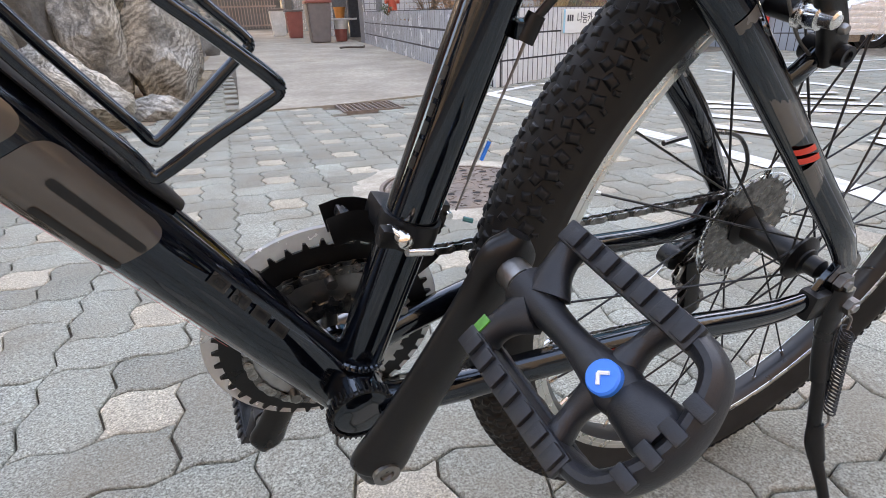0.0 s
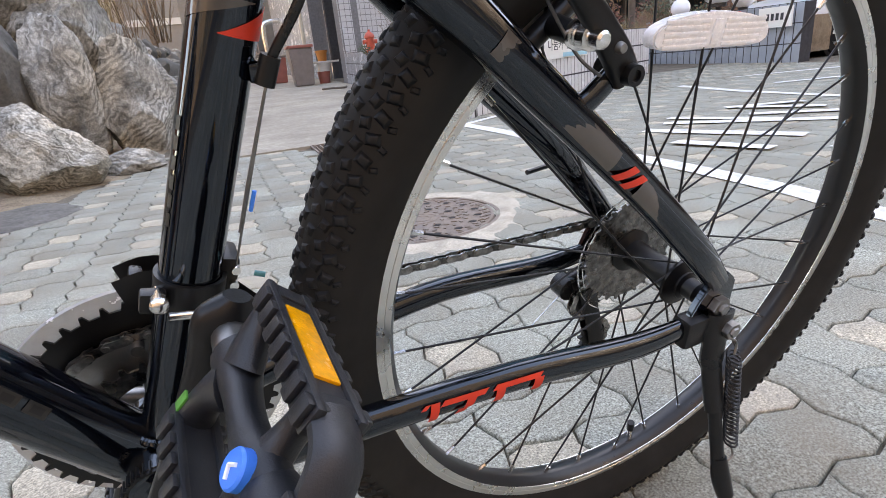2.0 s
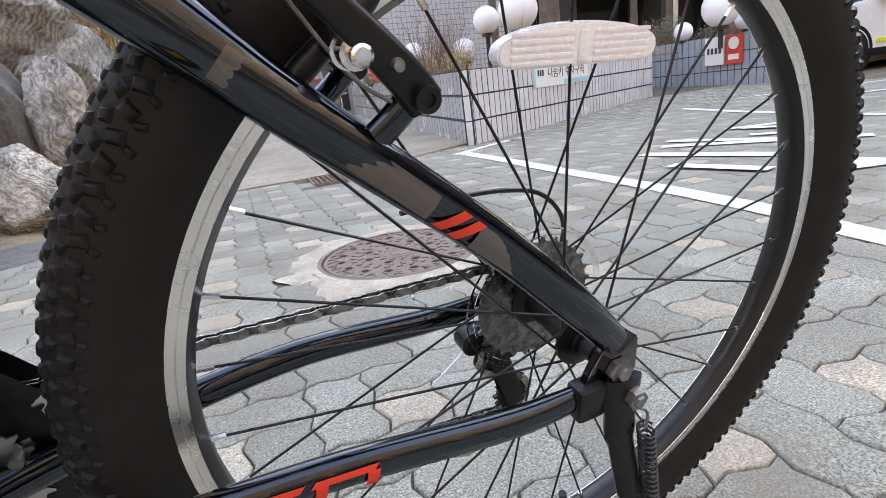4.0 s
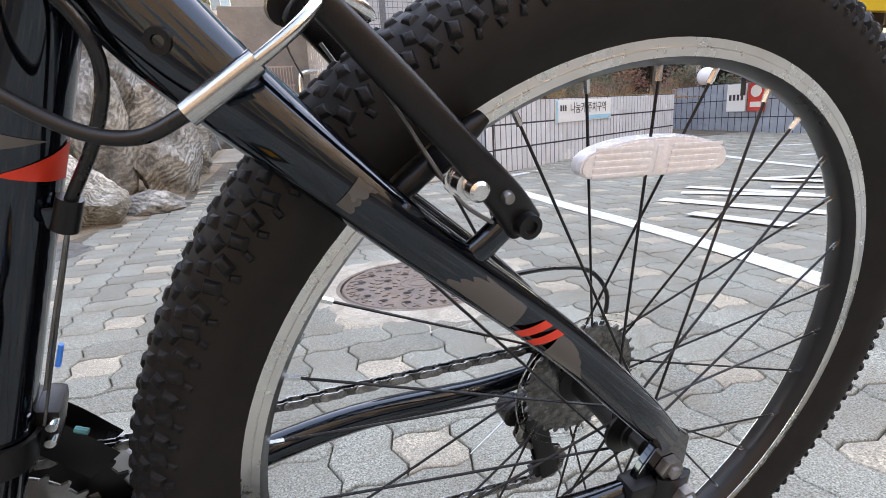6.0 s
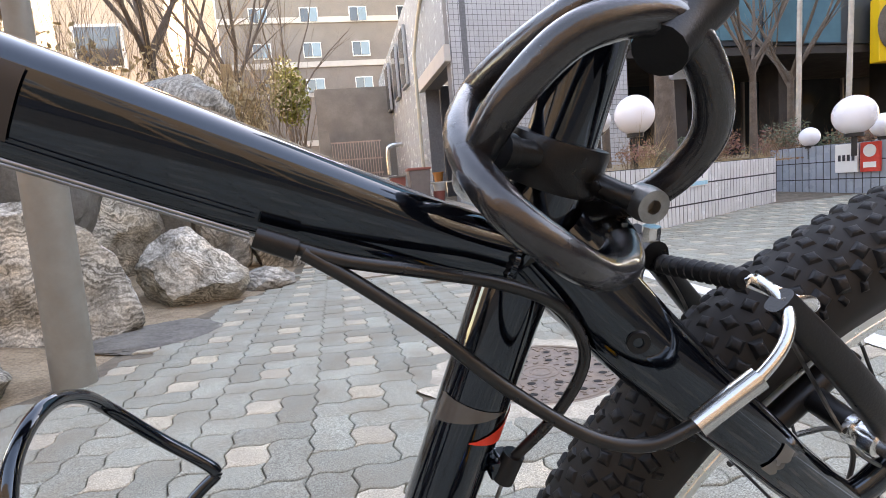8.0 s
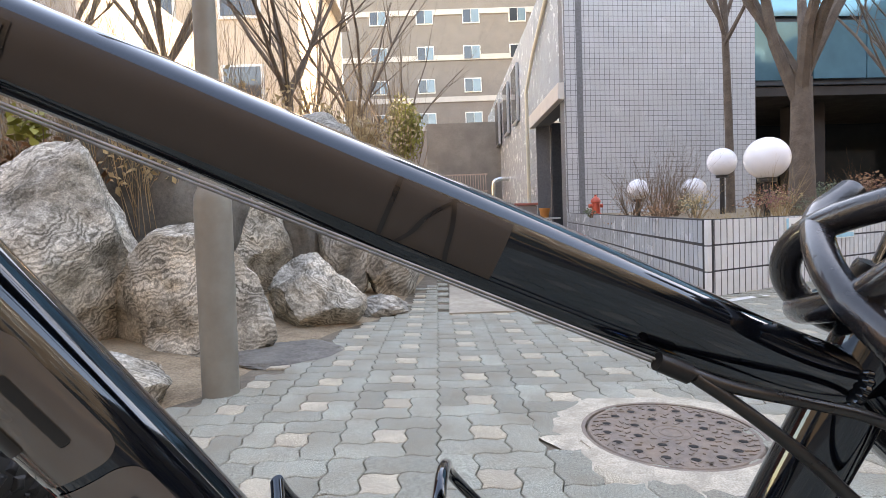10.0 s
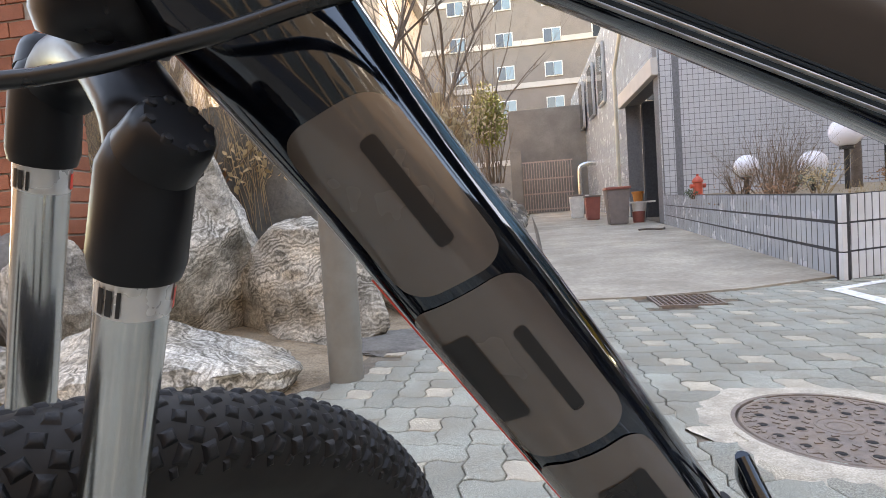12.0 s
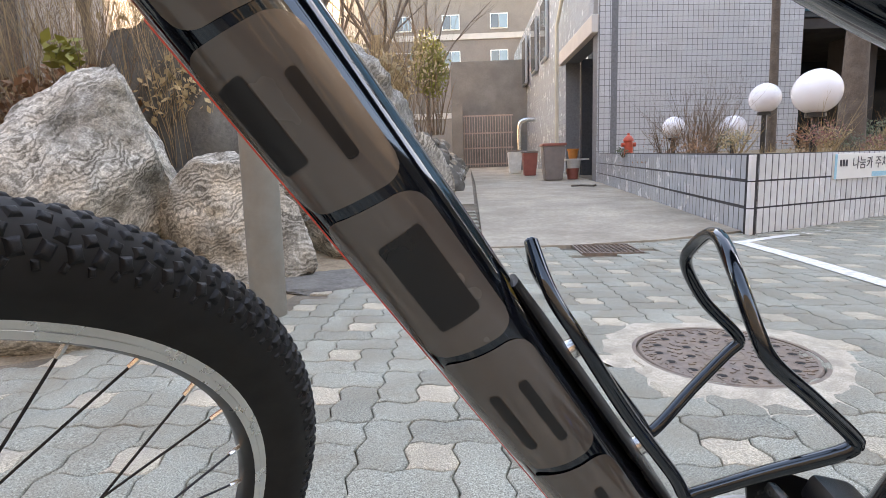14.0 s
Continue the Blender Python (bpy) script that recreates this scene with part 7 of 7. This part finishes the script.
tree((5.05, 2.10, 0.0), 7.0, 0.14, 204, "grey-brown street tree at the parking bay", 0.6, 0.4, 2)
tree((9.3, 8.6, 0.62), 5.0, 0.08, 205, "bare tree in the raised bed", 0.35, 0.5, 3)
for k, (x, y, h) in enumerate(((3.15, 7.30, 1.05), (3.45, 7.6, 0.9), (3.2, 8.3, 0.7), (3.8, 8.1, 0.75))):
    shrub((x, y, 0.64), 30, h * 1.08, 0.9, 0.0062, 240 + k, twig, dead_leaf, 160, 0.02, "bare twiggy shrub in the raised bed", 3, (0.4, 0.4, 0.3), 0.3)
for k in range(26):
    x = 2.5 + k * 0.28 + rs.uniform(-0.1, 0.1)
    y = max(4.45 + (x - 2.3) * 0.458, 4.6) + rs.uniform(0.05, 1.6)
    kind = k % 4
    shrub((x, y, 0.63), 14, rs.uniform(0.3, 0.62), 0.8, 0.004, 260 + k, (twig, twig_pale)[k % 2], (dead_leaf, dry_grass, hedge_leaf, red_leaf)[kind], 260, 0.018, ("brown leafy shrub", "straw-coloured tuft", "dark evergreen shrub", "dull red shrub")[kind] + " in the raised bed", 1, (0.24, 0.24, 0.16), 0.4)
for k in range(26):
    x = 6.6 + k * 0.45
    y = 6.9 + rs.uniform(-0.6, 1.8) if x > 7.8 else 8.2
    shrub((x, y, 0.63), 12, rs.uniform(0.5, 0.95), 0.6, 0.006, 300 + k, twig, (hedge_leaf, dead_leaf, red_leaf)[k % 3], 520, 0.03, ("dark evergreen hedge bush", "brown hedge bush", "dull red hedge bush")[k % 3] + " in the raised bed", 1, (0.42, 0.42, 0.32), 0.5)
litter = bmesh.new()
for k in range(2600):
    x = rs.uniform(2.3, 8.0)
    y = max(4.25 + (x - 2.2) * 0.458, 4.2) + rs.random() ** 2 * 4
    flakes(litter, 1, (x, y, 0.635), (0.02, 0.02, 0.012), 0.02, rs)
tagged(part("leaf_litter", litter, dead_leaf, smooth=False), "fallen brown leaves on the raised bed", "leaves", kind="stuff")
straw = bmesh.new()
for k in range(700):
    x = rs.uniform(2.25, 7.0)
    y = 4.12 + (x - 2.01) * 0.458 + rs.uniform(0.02, 0.5)
    branch(straw, (x, y, 0.62), Vector((rs.uniform(-0.6, 0.6), rs.uniform(-0.8, 0.3), 1)).normalized(), rs.uniform(0.06, 0.2), 0.0016, rs, 0, 0.5, 3)
tagged(part("dry_grass", straw, dry_grass, smooth=False), "dry straw along the planter edge", "grass", kind="stuff")

# globe lamps
def globe(x, y, z, r, foot):
    g = tagged(empty("globe_lamp"), "white acrylic globe lamp on a black pole in the raised bed", "lamp", "globe lamps in the bed")
    bm = bmesh.new()
    bmesh.ops.create_uvsphere(bm, u_segments=32, v_segments=20, radius=r)
    part("globe", bm, globe_white, g, "white globe", m=pose(x, y, z))
    part("collar", lathe([(0, -r - 0.03), (r * 0.42, -r - 0.03), (r * 0.42, -r * 0.93), (0, -r * 0.93)], 20, "z", False), pole_black, g, m=pose(x, y, z))
    part("pole", rod((x, y, foot), (x, y, z - r), 0.035, 12), pole_black, g)


for x, y, z, r in ((3.62, 5.55, 1.33, 0.24), (4.49, 7.86, 1.53, 0.22), (7.15, 5.6, 1.17, 0.27), (8.1, 5.9, 1.02, 0.18), (7.5, 6.6, 0.95, 0.15), (3.37, 8.44, 1.17, 0.175), (4.13, 8.05, 1.11, 0.195)):
    globe(x, y, z, r, 0.6)
for x, y in ((9.24, 8.39), (9.74, 7.78), (10.14, 7.21)):
    tagged(part("flag_pole", rod((x, y, 0.6), (x - 0.3, y - 0.4, 7.5), 0.05, 12, 0.04), pole_white), "pale metal flag pole by the shopfront", "pole")

# ---- small things ----
hyd = tagged(empty("fire_hydrant", pose(2.75, 8.75, 0.76)), "small red fire hydrant at the end of the raised bed", "hydrant")
part("barrel", lathe([(0.0, 0.0), (0.10, 0.0), (0.10, 0.03), (0.075, 0.04), (0.07, 0.22), (0.085, 0.23), (0.085, 0.26), (0.06, 0.30), (0.02, 0.33), (0.02, 0.36), (0, 0.36)], 20, "z", False), red_paint, hyd)
part("outlet", rod((-0.12, 0, 0.17), (0.12, 0, 0.17), 0.035, 12), red_paint, hyd)
shrub((2.62, 8.6, 0.72), 8, 0.2, 0.6, 0.006, 400, twig, hedge_leaf, 120, 0.02, "small dark plant by the hydrant", 0, (0.12, 0.12, 0.1), 0.5)


def wheelie(x, y, s, body_mat, lid_mat, label):
    b = tagged(empty("bin", pose(x, y, rise(y) + 0.012)), label, "bin")
    bm = bmesh.new()
    lo, hi = 0.20 * s, 0.26 * s
    a = [bm.verts.new(p) for p in ((-lo, -lo, 0), (lo, -lo, 0), (lo, lo, 0), (-lo, lo, 0))]
    c = [bm.verts.new(p) for p in ((-hi, -hi, 0.8 * s), (hi, -hi, 0.8 * s), (hi, hi, 0.8 * s), (-hi, hi, 0.8 * s))]
    bm.faces.new(a[::-1])
    bm.faces.new(c)
    for i in range(4):
        bm.faces.new((a[i], a[(i + 1) % 4], c[(i + 1) % 4], c[i]))
    bmesh.ops.bevel(bm, geom=list(bm.edges), offset=0.02 * s, segments=2, affect="EDGES")
    part("tub", bm, body_mat, b)
    part("lid", box(-hi - 0.02, hi + 0.02, -hi - 0.02, hi + 0.02, 0.8 * s, 0.86 * s, 0.015), lid_mat, b)
    return b


before = set(scene.objects)
wheelie(1.60, 12.6, 1.0, bin_brown, bin_red, "grey-brown plastic bin with a dull red lid")
wheelie(1.40, 15.3, 0.8, bin_red, bin_brown, "dull red plastic bin")
wheelie(1.15, 17.0, 0.85, white_plastic, bin_brown, "pale plastic bin with a brown lid")
wheelie(1.6, 19.5, 0.8, bin_brown, white_plastic, "grey plastic bin with a white lid")
bench = tagged(empty("low_bench", pose(2.22, 13.2, rise(13.2) + 0.012)), "pale board on a white bucket by the doorway", "bench")
part("board", box(-0.35, 0.35, -0.15, 0.15, 0.44, 0.48, 0.01), white_plastic, bench)
part("bucket", lathe([(0, 0), (0.13, 0), (0.17, 0.44), (0, 0.44)], 20, "z", False), white_plastic, bench)
pot = tagged(part("flower_pot", lathe([(0, 0), (0.10, 0), (0.13, 0.2), (0.145, 0.2), (0.145, 0.24), (0.11, 0.24), (0.1, 0.2), (0, 0.2)], 20, "z", False), orange_pot), "orange plastic flower pot on the board", "pot")
pot.location = (2.2, 13.2, rise(13.2) + 0.492)
pot2 = tagged(part("flower_pot", lathe([(0, 0), (0.12, 0), (0.15, 0.26), (0.13, 0.26), (0.1, 0.2), (0, 0.2)], 20, "z", False), bin_red), "dull red flower pot by the doorway", "pot")
pot2.location = (2.1, 12.75, rise(12.75) + 0.012)
hoseb = bmesh.new()
sweep(spline([(1.55, 10.2, rise(10.2) + 0.03), (1.75, 10.25, rise(10.25) + 0.03), (1.95, 10.1, rise(10.1) + 0.03), (2.05, 10.35, rise(10.35) + 0.03)], 6), 0.018, 8, bm=hoseb, up=(0, 0, 1))
tagged(part("hose", hoseb, bark), "short dark hose lying loose across the driveway", "hose")

swing(before)

# notices
note = tagged(empty("parking_sign", Matrix.Translation((3.60, 4.722, 0.535)) @ Matrix.Rotation(math.atan2(1.85, 4.04), 4, "Z")), "long white parking sign with a blue edge on the planter wall", "sign")
part("board", box(-0.62, 0.62, -0.012, 0.010, -0.115, 0.115, 0.003), sign_white, note, smooth=False)
part("edge", box(-0.62, -0.585, -0.015, -0.0125, -0.112, 0.112), sign_blue, note, smooth=False)
part("edge", box(0.0, 0.6, -0.015, -0.0125, -0.105, -0.06), sign_blue, note, smooth=False)
text_mesh("sign_text", "\uB098\uB214\uCE74 \uC8FC\uCC28\uAD6C\uC5ED", 0.125, Matrix.Translation((0.08, -0.0145, 0.02)) @ Matrix.Rotation(radians(90), 4, "X"), sign_dark, note, 0.001)
for k in range(3):
    part("text_bar", box(-0.54 + k * 0.045, -0.51 + k * 0.045, -0.015, -0.0125, 0.0, 0.06), sign_dark, note, smooth=False)
for y0, y1, z0, z1, m_, lab, cat in ((6.12, 5.78, 0.36, 0.78, sign_white, "white notice with a green running figure sign", "notice"), (5.74, 5.46, 0.36, 0.78, sign_red, "red and white prohibition notice", "notice"), (5.15, 4.66, 0.50, 0.77, sign_white, "white notice with dark print", "notice")):
    nt_ = tagged(empty("notice"), lab.replace(" with a green running figure sign", " board with a dark green mark"), cat)
    part("board", box(7.44, 7.47, y1, y0, z0, z1, 0.003), m_, nt_, smooth=False)
    mid_y = (y0 + y1) / 2
    if m_ is sign_red:
        part("disc", lathe([(0, -0.004), (0.09, -0.004), (0.09, 0.004), (0, 0.004)], 24, "x", False), sign_white, nt_, m=pose(7.432, mid_y, 0.66))
        part("text_bar", box(7.43, 7.436, mid_y - 0.09, mid_y + 0.09, 0.42, 0.50), sign_white, nt_, smooth=False)
    else:
        for k in range(4):
            part("text_bar", box(7.43, 7.436, mid_y - 0.13 + k * 0.07, mid_y - 0.09 + k * 0.07, (z0 + z1) / 2 - 0.04, (z0 + z1) / 2 + 0.05), sign_dark, nt_, smooth=False)

# parked white car, nose towards the bay
car = tagged(empty("car", pose(8.75, 4.70, 0, 0, 0, -14)), "white parked hatchback with silver alloy wheels", "car")
side = [(-0.78, 0.28), (-0.80, 0.55), (-0.70, 0.74), (-0.30, 0.90), (0.35, 1.00), (1.05, 1.46), (1.7, 1.53), (2.6, 1.50), (3.15, 1.12), (3.42, 1.00), (3.46, 0.5), (3.40, 0.28)]
bodybm = bmesh.new()
prev = None
for y, ins in ((0.0, 0.03), (0.05, 0.0), (1.65, 0.0), (1.70, 0.03)):
    row = []
    for x, z in side:
        tuck = 0.16 * max(0.0, z - 0.95)
        yy = y + (tuck if y < 0.8 else -tuck)
        row.append(bodybm.verts.new((x * (1 - ins * 0.2), yy, z - (ins if z > 1 else 0))))
    if prev:
        n = len(row)
        for i in range(n):
            bodybm.faces.new((prev[i], prev[(i + 1) % n], row[(i + 1) % n], row[i]))
    else:
        bodybm.faces.new(row)
    prev = row
bodybm.faces.new(prev[::-1])
bmesh.ops.recalc_face_normals(bodybm, faces=bodybm.faces)
body_ob = part("body", bodybm, car_white, car, "white body")
for xs in (((0.50, 1.02), (1.10, 1.40), (1.66, 1.45), (1.66, 1.02)), ((1.74, 1.02), (1.74, 1.45), (2.45, 1.43), (2.85, 1.10), (2.80, 1.02))):
    gbm = prism(xs, 0.012, 0.05)
    for v in gbm.verts:
        v.co.y += 0.16 * max(0.0, v.co.z - 0.95) - 0.018
    part("side_window", gbm, car_glass, car, "dark side window", smooth=False)
part("windscreen", box(-0.02, 0.02, 0.18, 1.52, -0.38, 0.38, m=Matrix.Translation((0.69, 0, 1.235)) @ Matrix.Rotation(radians(57), 4, "Y")), car_glass, car, "dark windscreen", smooth=False)
part("bumper_grille", box(-0.83, -0.78, 0.3, 1.4, 0.32, 0.5, 0.02), plastic, car)
part("headlight", smooth_tube([(-0.76, 0.06, 0.66), (-0.6, -0.005, 0.74), (-0.42, -0.012, 0.79)], [(0.05, 0.03), (0.06, 0.02), (0.02, 0.01)], 12, 4), clear_plastic, car, "clear headlight")
part("sill_strip", box(0.42, 2.1, -0.016, 0.0, 0.40, 0.46, 0.005), yellow_tape, car, "yellow-green door guard strip", smooth=False)
part("sill", box(-0.3, 2.9, -0.012, 0.02, 0.22, 0.33, 0.01), plastic, car, smooth=False)
part("mirror", box(0.42, 0.58, -0.16, -0.01, 0.98, 1.10, 0.03), car_white, car, "white door mirror")
for x in (0.0, 2.58):
    for y in (-0.01, 1.53):
        wh = part("wheel", lathe([(0.205, 0.0), (0.30, 0.0), (0.315, 0.02), (0.315, 0.17), (0.30, 0.19), (0.205, 0.19)], 40), wall_rubber, car, "black tyre on an alloy rim", m=pose(x, y, 0.315))
        rim_bm = lathe([(0.21, 0.01), (0.205, 0.0), (0.195, 0.01), (0.195, 0.12), (0.0, 0.12)], 32, closed=False)
        for k in range(10):
            a = 2 * math.pi * k / 10
            rod((0.04 * math.cos(a), 0.02, 0.04 * math.sin(a)), (0.20 * math.cos(a + 0.08), 0.012, 0.20 * math.sin(a + 0.08)), 0.016, 6, bm=rim_bm)
        part("rim", rim_bm, alloy_rim, wh, "silver alloy rim")
        part("wheel_arch", lathe([(0.325, -0.004), (0.375, -0.004), (0.375, 0.01), (0.325, 0.01)], 40), plastic, car, m=pose(x, 0.0 if y < 1 else 1.70, 0.315))
